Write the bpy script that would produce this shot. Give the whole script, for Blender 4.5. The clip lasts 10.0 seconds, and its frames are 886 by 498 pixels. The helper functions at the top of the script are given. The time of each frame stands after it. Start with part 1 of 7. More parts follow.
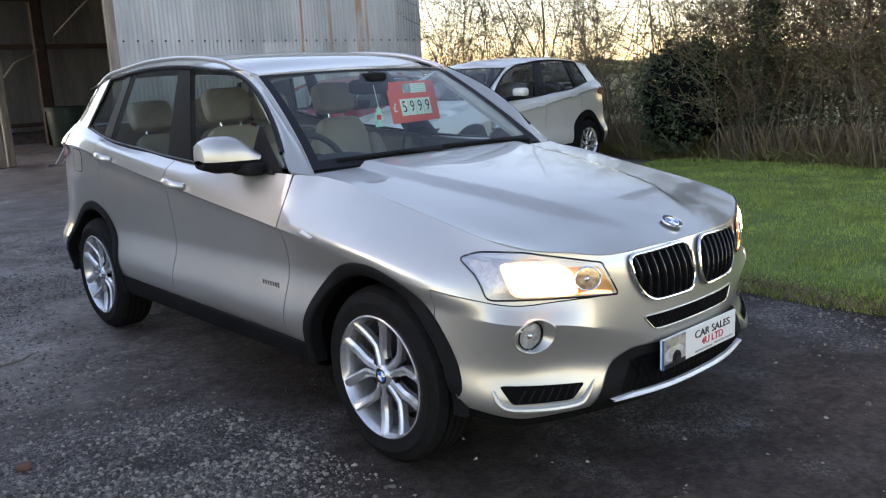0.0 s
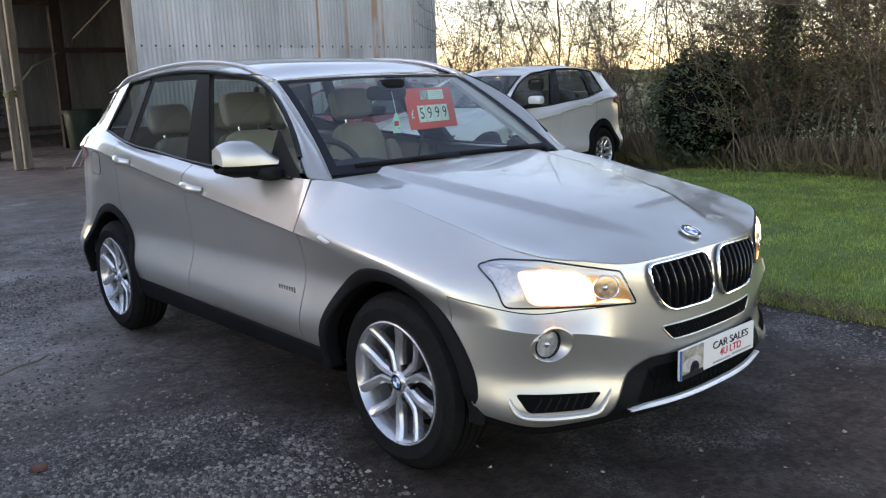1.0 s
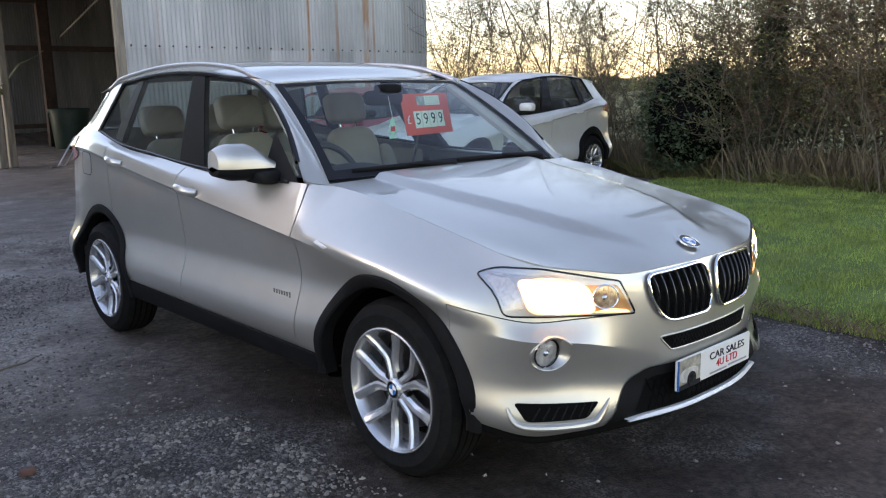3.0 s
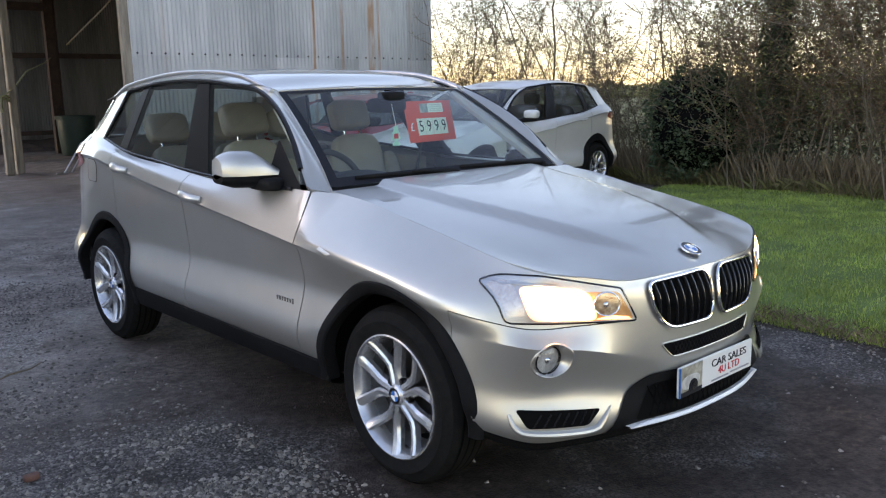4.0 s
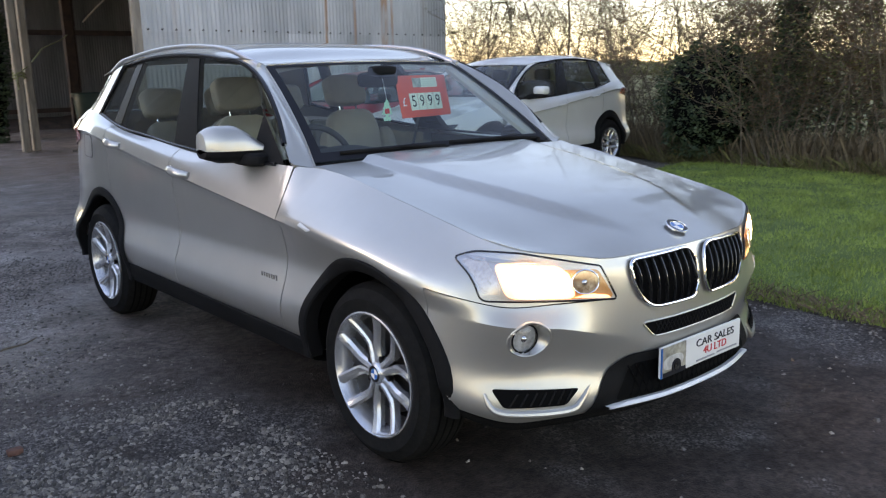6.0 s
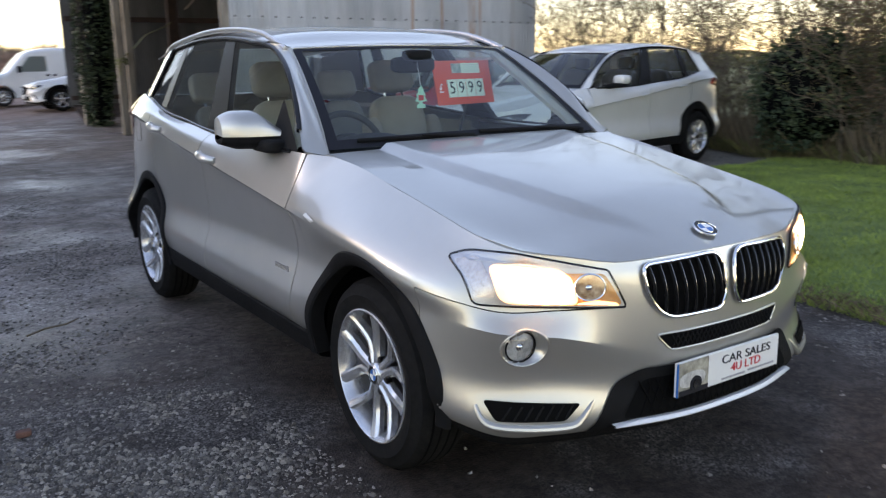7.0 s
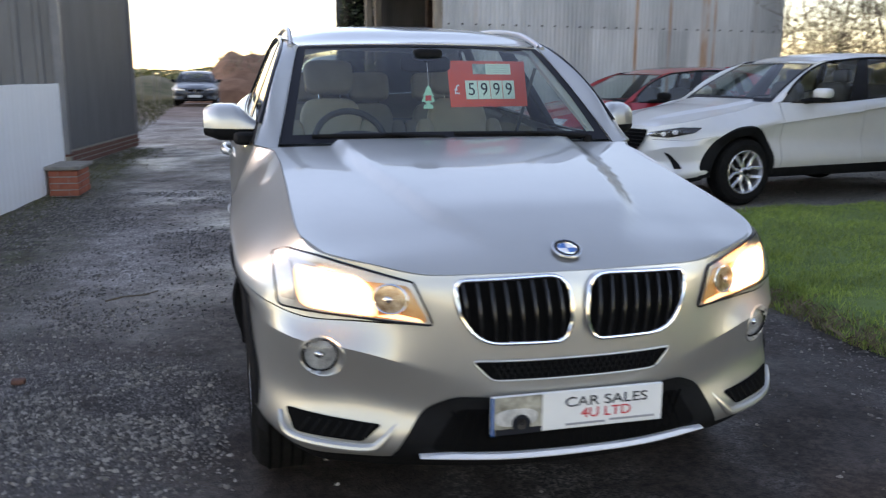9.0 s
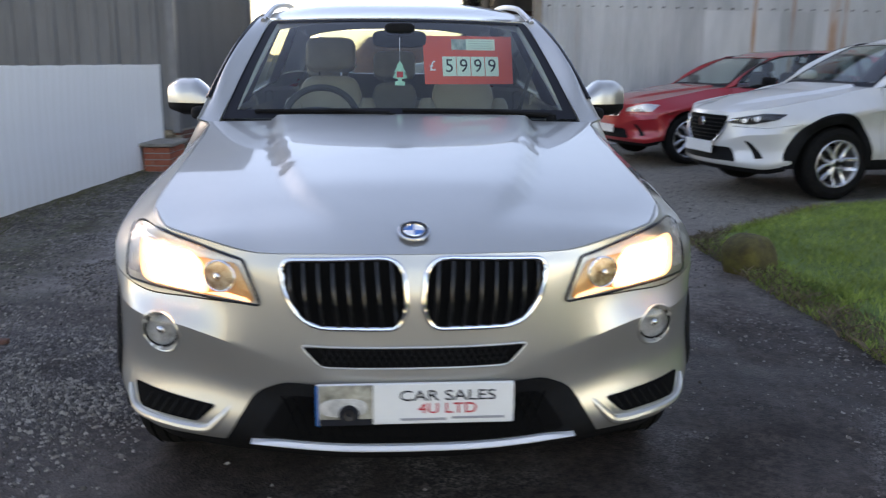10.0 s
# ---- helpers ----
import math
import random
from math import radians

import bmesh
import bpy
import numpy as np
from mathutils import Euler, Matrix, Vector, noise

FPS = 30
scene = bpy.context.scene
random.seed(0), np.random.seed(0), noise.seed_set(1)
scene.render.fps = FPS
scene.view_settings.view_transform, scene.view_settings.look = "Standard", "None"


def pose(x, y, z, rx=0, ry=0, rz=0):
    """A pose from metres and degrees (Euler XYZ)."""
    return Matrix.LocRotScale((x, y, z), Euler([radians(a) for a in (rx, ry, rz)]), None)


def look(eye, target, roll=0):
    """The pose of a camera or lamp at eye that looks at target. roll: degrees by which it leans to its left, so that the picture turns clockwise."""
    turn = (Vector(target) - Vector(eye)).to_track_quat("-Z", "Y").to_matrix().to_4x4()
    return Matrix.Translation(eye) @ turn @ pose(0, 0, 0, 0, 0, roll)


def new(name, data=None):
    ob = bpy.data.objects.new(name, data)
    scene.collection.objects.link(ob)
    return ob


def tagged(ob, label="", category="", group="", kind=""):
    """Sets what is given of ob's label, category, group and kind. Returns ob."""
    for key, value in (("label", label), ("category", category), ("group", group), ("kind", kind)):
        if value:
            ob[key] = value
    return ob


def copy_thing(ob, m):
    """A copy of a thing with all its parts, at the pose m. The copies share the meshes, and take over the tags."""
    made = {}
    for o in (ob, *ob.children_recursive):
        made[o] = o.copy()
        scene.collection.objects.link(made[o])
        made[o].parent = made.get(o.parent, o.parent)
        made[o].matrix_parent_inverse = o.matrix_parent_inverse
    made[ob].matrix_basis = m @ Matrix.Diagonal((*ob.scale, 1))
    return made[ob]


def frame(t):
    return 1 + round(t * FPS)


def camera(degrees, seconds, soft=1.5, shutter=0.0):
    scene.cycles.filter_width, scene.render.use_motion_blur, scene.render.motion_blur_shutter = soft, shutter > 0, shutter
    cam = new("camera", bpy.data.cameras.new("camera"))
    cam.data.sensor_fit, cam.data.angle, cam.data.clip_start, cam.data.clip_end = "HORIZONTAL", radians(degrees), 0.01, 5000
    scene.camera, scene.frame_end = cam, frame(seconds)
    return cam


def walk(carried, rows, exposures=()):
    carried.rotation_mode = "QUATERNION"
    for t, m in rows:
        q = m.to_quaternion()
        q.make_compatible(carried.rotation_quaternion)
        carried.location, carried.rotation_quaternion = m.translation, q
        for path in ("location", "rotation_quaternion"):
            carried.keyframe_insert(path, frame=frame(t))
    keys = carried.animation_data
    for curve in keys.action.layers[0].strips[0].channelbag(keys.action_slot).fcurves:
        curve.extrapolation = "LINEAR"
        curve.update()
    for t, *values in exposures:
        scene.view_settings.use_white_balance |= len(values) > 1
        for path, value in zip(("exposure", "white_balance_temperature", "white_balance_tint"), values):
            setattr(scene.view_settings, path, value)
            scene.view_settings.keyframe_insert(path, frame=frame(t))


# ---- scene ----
cam = camera(55.8, 10.0, soft=1.2, shutter=0.8)
METRES, EYE, TILT, LEAN, TURN = 2.924, 1.5, 0.0, 0.0, 0.0
PATH = [
    (0, (-2.752, -2.453, 1.48), (-1.437, -1.003, 1.07), -2.8),
    (0.5, (-2.756, -2.455, 1.48), (-1.45, -0.992, 1.083), -2.7),
    (1, (-2.764, -2.435, 1.478), (-1.467, -0.964, 1.086), -2.2),
    (1.5, (-2.778, -2.379, 1.477), (-1.474, -0.913, 1.091), -2.1),
    (2, (-2.782, -2.37, 1.475), (-1.466, -0.915, 1.086), -1.8),
    (3.5, (-2.794, -2.403, 1.488), (-1.47, -0.953, 1.109), -1.0),
    (4, (-2.79, -2.407, 1.488), (-1.472, -0.948, 1.122), -1.2),
    (4.5, (-2.781, -2.414, 1.486), (-1.479, -0.944, 1.108), -1.5),
    (5, (-2.745, -2.446, 1.48), (-1.445, -0.976, 1.091), -1.5),
    (5.5, (-2.727, -2.464, 1.478), (-1.425, -1.0, 1.073), -1.4),
    (7, (-2.245, -2.511, 1.442), (-1.162, -0.887, 1.006), -0.9),
    (7.5, (-1.973, -2.695, 1.436), (-1.035, -0.983, 1.003), -0.8),
    (8, (-1.689, -2.793, 1.426), (-0.875, -1.014, 1.008), -0.6),
    (8.5, (-1.347, -2.795, 1.419), (-0.672, -0.957, 1.015), 0.8),
    (9, (-0.929, -2.931, 1.376), (-0.448, -1.033, 0.971), 0.2),
    (9.5, (-0.53, -2.941, 1.348), (-0.185, -1.015, 0.932), 0.7),
    (10, (-0.081, -2.919, 1.331), (0.06, -0.973, 0.894), 0.4),
]
walk(cam, [(t, look(eye, target, roll)) for t, eye, target, roll in PATH], exposures=[(0.0, 1.98, 7950, 24), (10.0, 1.86, 7950, 25)])

# ---- world, sun, exposure ----
world = bpy.data.worlds.new("dusk_sky")
scene.world = world
world.use_nodes = True
wn = world.node_tree
wn.nodes.clear()
sky = wn.nodes.new("ShaderNodeTexSky")
sky.sky_type = "NISHITA"
sky.sun_disc = False
sky.sun_elevation = radians(20.0)
sky.sun_rotation = radians(-45.0)
sky.air_density = 1.0
sky.dust_density = 0.15
sky.ozone_density = 1.0
sky_bg = wn.nodes.new("ShaderNodeBackground")
sky_bg.inputs["Strength"].default_value = 0.125
sky_out = wn.nodes.new("ShaderNodeOutputWorld")
wn.links.new(sky.outputs[0], sky_bg.inputs[0])
wn.links.new(sky_bg.outputs[0], sky_out.inputs[0])

sun_data = bpy.data.lights.new("sun", "SUN")
sun_data.energy = 0.15
sun_data.angle = radians(20)
sun_data.color = (1.0, 0.86, 0.7)
sun = new("sun", sun_data)
sun.matrix_world = look((-22, 22, 9), (0, 0, 0))

# ---- materials ----
def pbr(name, col, col2=None, scale=6.0, rough=0.5, metal=0.0, bump=0.0, bscale=60.0, coat=0.0, rvar=0.0, stretch=(1, 1, 1), spec=0.5, lo=0.35, hi=0.65):
    """A surface of two colours mixed by noise at two scales, with a fine relief."""
    m = bpy.data.materials.new(name)
    m.use_nodes = True
    nt = m.node_tree
    b = nt.nodes["Principled BSDF"]
    b.inputs["Base Color"].default_value = (*col, 1)
    b.inputs["Roughness"].default_value = rough
    b.inputs["Metallic"].default_value = metal
    b.inputs["Coat Weight"].default_value = coat
    b.inputs["Coat Roughness"].default_value = 0.07
    b.inputs["Specular IOR Level"].default_value = spec
    tc = nt.nodes.new("ShaderNodeTexCoord")
    mp = nt.nodes.new("ShaderNodeMapping")
    mp.inputs["Scale"].default_value = stretch
    nt.links.new(tc.outputs["Object"], mp.inputs[0])
    if col2 is not None:
        n = nt.nodes.new("ShaderNodeTexNoise")
        n.inputs["Scale"].default_value = scale
        n.inputs["Detail"].default_value = 7
        n.inputs["Roughness"].default_value = 0.65
        r = nt.nodes.new("ShaderNodeValToRGB")
        r.color_ramp.elements[0].position, r.color_ramp.elements[0].color = lo, (*col, 1)
        r.color_ramp.elements[1].position, r.color_ramp.elements[1].color = hi, (*col2, 1)
        nt.links.new(mp.outputs[0], n.inputs[0])
        nt.links.new(n.outputs[0], r.inputs[0])
        nt.links.new(r.outputs[0], b.inputs["Base Color"])
        if rvar:
            mr = nt.nodes.new("ShaderNodeMapRange")
            mr.inputs[1].default_value, mr.inputs[2].default_value = 0.3, 0.7
            mr.inputs[3].default_value, mr.inputs[4].default_value = rough - rvar, rough + rvar
            nt.links.new(n.outputs[0], mr.inputs[0])
            nt.links.new(mr.outputs[0], b.inputs["Roughness"])
    if bump:
        n2 = nt.nodes.new("ShaderNodeTexNoise")
        n2.inputs["Scale"].default_value = bscale
        n2.inputs["Detail"].default_value = 5
        bp = nt.nodes.new("ShaderNodeBump")
        bp.inputs["Strength"].default_value = bump
        bp.inputs["Distance"].default_value = 0.01
        nt.links.new(mp.outputs[0], n2.inputs[0])
        nt.links.new(n2.outputs[0], bp.inputs["Height"])
        nt.links.new(bp.outputs[0], b.inputs["Normal"])
    return m


def glow(name, col, strength):
    m = bpy.data.materials.new(name)
    m.use_nodes = True
    nt = m.node_tree
    b = nt.nodes["Principled BSDF"]
    b.inputs["Base Color"].default_value = (*col, 1)
    b.inputs["Emission Color"].default_value = (*col, 1)
    b.inputs["Emission Strength"].default_value = strength
    return m


def glass(name, tint, ior=1.5, rough=0.0):
    """A thin pane: clear with its tint, glossy by Fresnel."""
    m = bpy.data.materials.new(name)
    m.use_nodes = True
    nt = m.node_tree
    nt.nodes.clear()
    out = nt.nodes.new("ShaderNodeOutputMaterial")
    mix = nt.nodes.new("ShaderNodeMixShader")
    lw = nt.nodes.new("ShaderNodeLayerWeight")
    pw = nt.nodes.new("ShaderNodeMath")
    pw.operation = "POWER"
    pw.inputs[1].default_value = 5.0
    fr = nt.nodes.new("ShaderNodeMapRange")
    f0 = ((ior - 1) / (ior + 1)) ** 2 * 2.0
    fr.inputs[3].default_value, fr.inputs[4].default_value = f0, 1.0
    nt.links.new(lw.outputs["Facing"], pw.inputs[0])
    nt.links.new(pw.outputs[0], fr.inputs[0])
    tr = nt.nodes.new("ShaderNodeBsdfTransparent")
    tr.inputs[0].default_value = (*tint, 1)
    gl = nt.nodes.new("ShaderNodeBsdfGlossy")
    gl.inputs["Roughness"].default_value = rough
    nt.links.new(fr.outputs[0], mix.inputs[0])
    nt.links.new(tr.outputs[0], mix.inputs[1])
    nt.links.new(gl.outputs[0], mix.inputs[2])
    nt.links.new(mix.outputs[0], out.inputs[0])
    return m


def paint(name, col, flake=0.0, rough=0.28, metal=0.85, coat=1.0):
    """Car paint: fine flake in the base, clear coat over it, a slight waviness and dust."""
    m = pbr(name, col, tuple(c * 0.93 for c in col), scale=2.2, rough=rough, metal=metal, coat=coat)
    nt = m.node_tree
    b = nt.nodes["Principled BSDF"]
    b.inputs["Coat Roughness"].default_value = 0.015
    if flake:
        v = nt.nodes.new("ShaderNodeTexVoronoi")
        v.inputs["Scale"].default_value = 900
        bp = nt.nodes.new("ShaderNodeBump")
        bp.inputs["Strength"].default_value = flake
        bp.inputs["Distance"].default_value = 0.0006
        tc = nt.nodes.new("ShaderNodeTexCoord")
        nt.links.new(tc.outputs["Object"], v.inputs["Vector"])
        nt.links.new(v.outputs["Color"], bp.inputs["Height"])
        nt.links.new(bp.outputs[0], b.inputs["Normal"])
    return m


M = {}
M["silver"] = paint("silver_paint", (0.52, 0.507, 0.47), rough=0.31, metal=0.74)
M["white_paint"] = paint("pearl_white_paint", (0.69, 0.685, 0.66), rough=0.35, metal=0.1)
M["red_paint"] = paint("red_paint", (0.42, 0.012, 0.018), rough=0.3, metal=0.2)
M["blue_paint"] = paint("dark_blue_paint", (0.018, 0.026, 0.036), rough=0.4, metal=0.0, coat=0.5)
M["van_paint"] = paint("van_white_paint", (0.74, 0.74, 0.73), rough=0.4, metal=0.0)
M["plastic"] = pbr("black_plastic", (0.006, 0.006, 0.0065), (0.011, 0.011, 0.0115), rough=0.7, bump=0.15, bscale=400, spec=0.12)
# amber glow of the lit lamp put into the bezel's base colour
M["glow_tinted_bezel"] = pbr("bezel_with_painted_glow", (0.62, 0.27, 0.08), (0.80, 0.42, 0.16), scale=25, rough=0.2, coat=0.5)
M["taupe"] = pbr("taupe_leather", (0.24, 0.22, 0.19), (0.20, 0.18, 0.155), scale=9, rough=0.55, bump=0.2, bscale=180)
M["gloss_black"] = pbr("gloss_black_trim", (0.006, 0.006, 0.007), rough=0.2, spec=0.35)
# near-black for liners, and for shade in openings drawn as flat sheets
M["dark"] = pbr("dark_liner_and_shade", (0.003, 0.003, 0.003), rough=0.9, spec=0.1)
M["dark_disc"] = pbr("dull_disc", (0.014, 0.0135, 0.013), (0.03, 0.028, 0.027), rough=0.6, metal=0.3, spec=0.2)
M["rubber"] = pbr("tyre_rubber", (0.008, 0.008, 0.008), (0.014, 0.0135, 0.013), scale=30, rough=0.82, bump=0.2, bscale=120, spec=0.12)
M["alloy"] = pbr("silver_alloy", (0.64, 0.655, 0.68), (0.56, 0.57, 0.59), rough=0.26, metal=0.75, coat=0.3)
M["barrel"] = pbr("dusty_alloy_barrel", (0.36, 0.37, 0.385), (0.25, 0.25, 0.255), scale=14, rough=0.4, metal=0.6)
M["dark_chrome"] = pbr("dark_chrome", (0.16, 0.16, 0.165), rough=0.25, metal=1.0)
M["chrome"] = pbr("chrome", (0.82, 0.83, 0.85), rough=0.08, metal=1.0)
M["matt_alu"] = pbr("matt_aluminium", (0.52, 0.52, 0.53), rough=0.32, metal=0.9)
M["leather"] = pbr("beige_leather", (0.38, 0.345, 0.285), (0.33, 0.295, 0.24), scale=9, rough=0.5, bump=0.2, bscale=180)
M["dash"] = pbr("charcoal_dashboard", (0.02, 0.021, 0.023), (0.03, 0.031, 0.033), scale=20, rough=0.6, bump=0.2, bscale=300)
M["glass"] = glass("windscreen_glass", (0.80, 0.88, 0.86), 1.5)
M["side_glass"] = glass("side_window_glass", (0.84, 0.91, 0.89), 1.55)
M["dark_glass"] = glass("tinted_glass", (0.42, 0.47, 0.46), 1.6)
M["clear_lamp"] = pbr("clear_lamp_facets", (.50, .46, .45), (.78, .74, .73), scale=70, rough=.2, metal=.5)
# warm reflections of the lit lamp painted into the facets
M["glow_tinted_facets"] = pbr("facets_with_painted_glow", (.30, .15, .06), (.92, .74, .52), scale=38, rough=.2, metal=.6)
M["fog_cup"] = pbr("fog_reflector_metal", (.42, .42, .41), (.80, .80, .78), scale=34, rough=.25, metal=.5)
M["lens"] = glass("lamp_lens", (0.97, 0.97, 0.97), 1.45)
M["lamp_on"] = glow("lit_halogen", (1.0, 0.80, 0.52), 20.0)
# emission stands for lamplight caught by the reflector and lamp corner
M["lamp_soft"] = glow("emissive_lamp_glow", (1.0, 0.58, 0.27), 0.85)
M["blue_mark"] = pbr("badge_blue", (0.02, 0.14, 0.42), rough=0.2, coat=0.5)
M["white_mark"] = pbr("badge_white", (0.8, 0.8, 0.8), rough=0.2, coat=0.5)
M["red_lens"] = pbr("red_lens", (0.35, 0.01, 0.01), rough=0.15, coat=0.6)
M["plate_white"] = pbr("plate_white", (0.78, 0.78, 0.76), (0.72, 0.72, 0.7), rough=0.35)
M["ink"] = pbr("dark_ink", (0.012, 0.013, 0.018), rough=0.6, spec=0.2)
M["red_ink"] = pbr("red_ink", (0.6, 0.03, 0.04), rough=0.5)
M["sign_red"] = pbr("orange_red_card", (0.75, 0.07, 0.035), (0.70, 0.06, 0.03), rough=0.5)
M["sign_white"] = pbr("pale_green_card", (0.62, 0.76, 0.66), rough=0.5)
M["fresh_green"] = pbr("mint_card", (0.35, 0.7, 0.55), rough=0.6)

# ---- mesh helpers ----
def mesh_of(name, verts, faces, smooth=True):
    me = bpy.data.meshes.new(name)
    me.from_pydata([tuple(v) for v in verts], [], faces)
    me.update()
    if smooth:
        me.polygons.foreach_set("use_smooth", [True] * len(me.polygons))
    return me


def solid(name, data, material, parent=None, label="", smooth=True, sharp=35):
    """One mesh object from (verts, faces), under its thing where one is given."""
    me = mesh_of(name, data[0], data[1], smooth)
    if smooth and sharp:
        me.set_sharp_from_angle(angle=radians(sharp))
    me.materials.append(material)
    ob = new(name, me)
    if parent is not None:
        ob.parent = parent
    if label:
        ob["label"] = label
    return ob


def join(*datas):
    V, F = [], []
    for v, f in datas:
        n = len(V)
        V += [tuple(p) for p in v]
        F += [tuple(i + n for i in q) for q in f]
    return V, F


def moved(data, m):
    return [tuple(m @ Vector(v)) for v in data[0]], data[1]


def box(c, s, bevel=0.0):
    """A box of centre c and size s, with chamfered edges."""
    (cx, cy, cz), (hx, hy, hz) = c, (s[0] / 2, s[1] / 2, s[2] / 2)
    b = min(bevel, hx * 0.95, hy * 0.95, hz * 0.95)
    if b <= 0:
        V = [(cx + i * hx, cy + j * hy, cz + k * hz) for i in (-1, 1) for j in (-1, 1) for k in (-1, 1)]
        return V, [(0, 1, 3, 2), (4, 6, 7, 5), (0, 4, 5, 1), (2, 3, 7, 6), (0, 2, 6, 4), (1, 5, 7, 3)]
    V, idx = [], {}
    for i in (-1, 1):
        for j in (-1, 1):
            for k in (-1, 1):
                for a in range(3):
                    d = [hx, hy, hz]
                    for q in range(3):
                        if q != a:
                            d[q] -= b
                    idx[i, j, k, a] = len(V)
                    V.append((cx + i * d[0], cy + j * d[1], cz + k * d[2]))
    F = []
    for s1 in (-1, 1):
        q = [idx[s1, -1, -1, 0], idx[s1, 1, -1, 0], idx[s1, 1, 1, 0], idx[s1, -1, 1, 0]]
        F.append(tuple(q if s1 > 0 else q[::-1]))
        q = [idx[-1, s1, -1, 1], idx[-1, s1, 1, 1], idx[1, s1, 1, 1], idx[1, s1, -1, 1]]
        F.append(tuple(q if s1 > 0 else q[::-1]))
        q = [idx[-1, -1, s1, 2], idx[1, -1, s1, 2], idx[1, 1, s1, 2], idx[-1, 1, s1, 2]]
        F.append(tuple(q if s1 > 0 else q[::-1]))
    for s1 in (-1, 1):
        for s2 in (-1, 1):
            q = [idx[s1, s2, -1, 0], idx[s1, s2, 1, 0], idx[s1, s2, 1, 1], idx[s1, s2, -1, 1]]
            F.append(tuple(q if s1 * s2 < 0 else q[::-1]))
            q = [idx[s1, -1, s2, 0], idx[s1, 1, s2, 0], idx[s1, 1, s2, 2], idx[s1, -1, s2, 2]]
            F.append(tuple(q if s1 * s2 > 0 else q[::-1]))
            q = [idx[-1, s1, s2, 1], idx[1, s1, s2, 1], idx[1, s1, s2, 2], idx[-1, s1, s2, 2]]
            F.append(tuple(q if s1 * s2 < 0 else q[::-1]))
            for s3 in (-1, 1):
                q = [idx[s1, s2, s3, 0], idx[s1, s2, s3, 1], idx[s1, s2, s3, 2]]
                F.append(tuple(q if s1 * s2 * s3 > 0 else q[::-1]))
    return V, F


def pillow(c, r, e=0.35, nu=24, nv=12, m=None):
    """A superellipsoid: a box with soft, full faces."""
    V, F = [], []
    f = lambda w, p: math.copysign(abs(w) ** p, w)
    for j in range(nv + 1):
        b = -math.pi / 2 + math.pi * j / nv
        for i in range(nu):
            a = 2 * math.pi * i / nu
            p = Vector((r[0] * f(math.cos(b), e) * f(math.cos(a), e), r[1] * f(math.cos(b), e) * f(math.sin(a), e), r[2] * f(math.sin(b), e)))
            if m is not None:
                p = m @ p
            V.append((p[0] + c[0], p[1] + c[1], p[2] + c[2]))
    for j in range(nv):
        for i in range(nu):
            F.append((j * nu + i, j * nu + (i + 1) % nu, (j + 1) * nu + (i + 1) % nu, (j + 1) * nu + i))
    return V, F


def tube(path, rad, n=8, closed=False, caps=True, flat=1.0):
    """A tube along a path; rad a number or one for each point."""
    P = [Vector(p) for p in path]
    k = len(P)
    R = rad if hasattr(rad, "__len__") else [rad] * k
    V, F = [], []
    up = Vector((0, 0, 1))
    for i, p in enumerate(P):
        d = (P[(i + 1) % k] - P[i - 1]) if closed or 0 < i < k - 1 else (P[1] - P[0] if i == 0 else P[-1] - P[-2])
        d = d.normalized() if d.length > 1e-9 else Vector((0, 0, 1))
        s = d.cross(up)
        s = s.normalized() if s.length > 0.05 else d.cross(Vector((0, 1, 0))).normalized()
        t = s.cross(d)
        for j in range(n):
            a = 2 * math.pi * j / n
            V.append(tuple(p + R[i] * (math.cos(a) * s + flat * math.sin(a) * t)))
    for i in range(k if closed else k - 1):
        for j in range(n):
            a, b = i * n, ((i + 1) % k) * n
            F.append((a + j, a + (j + 1) % n, b + (j + 1) % n, b + j))
    if caps and not closed:
        F.append(tuple(range(n))[::-1])
        F.append(tuple((k - 1) * n + j for j in range(n)))
    return V, F


def lathe(profile, n=48, axis="x", c=(0, 0, 0), close=False):
    """A turned form: profile of (along, radius) round the axis."""
    V, F = [], []
    k = len(profile)
    for i in range(n):
        a = 2 * math.pi * i / n
        for s, r in profile:
            p = {"x": (s, r * math.cos(a), r * math.sin(a)), "z": (r * math.cos(a), r * math.sin(a), s), "y": (r * math.sin(a), s, r * math.cos(a))}[axis]
            V.append((p[0] + c[0], p[1] + c[1], p[2] + c[2]))
    for i in range(n):
        for j in range(k if close else k - 1):
            a, b = i * k, ((i + 1) % n) * k
            F.append((a + j, a + (j + 1) % k, b + (j + 1) % k, b + j))
    return V, F


def grid(P):
    """Faces over rows of points."""
    nr, nc = len(P), len(P[0])
    V = [tuple(p) for row in P for p in row]
    F = [(i * nc + j, i * nc + j + 1, (i + 1) * nc + j + 1, (i + 1) * nc + j) for i in range(nr - 1) for j in range(nc - 1)]
    return V, F


def thick(data, depth):
    """Gives a sheet a turned-in edge and a back, depth metres behind its faces."""
    V, F = data
    me = bpy.data.meshes.new("tmp")
    me.from_pydata([tuple(v) for v in V], [], F)
    me.update()
    N = [v.normal.copy() for v in me.vertices]
    bpy.data.meshes.remove(me)
    count = {}
    for f in F:
        for a, b in zip(f, f[1:] + f[:1]):
            count[(a, b)] = count.get((a, b), 0) + 1
    rim = [(a, b) for (a, b) in count if (b, a) not in count]
    used = {}
    V2, F2 = [tuple(v) for v in V], [tuple(f) for f in F]
    for a, b in rim:
        for q in (a, b):
            if q not in used:
                used[q] = len(V2)
                V2.append(tuple(Vector(V[q]) - depth * N[q]))
        F2.append((b, a, used[a], used[b]))
    return V2, F2


def flip(data):
    return data[0], [tuple(f[::-1]) for f in data[1]]


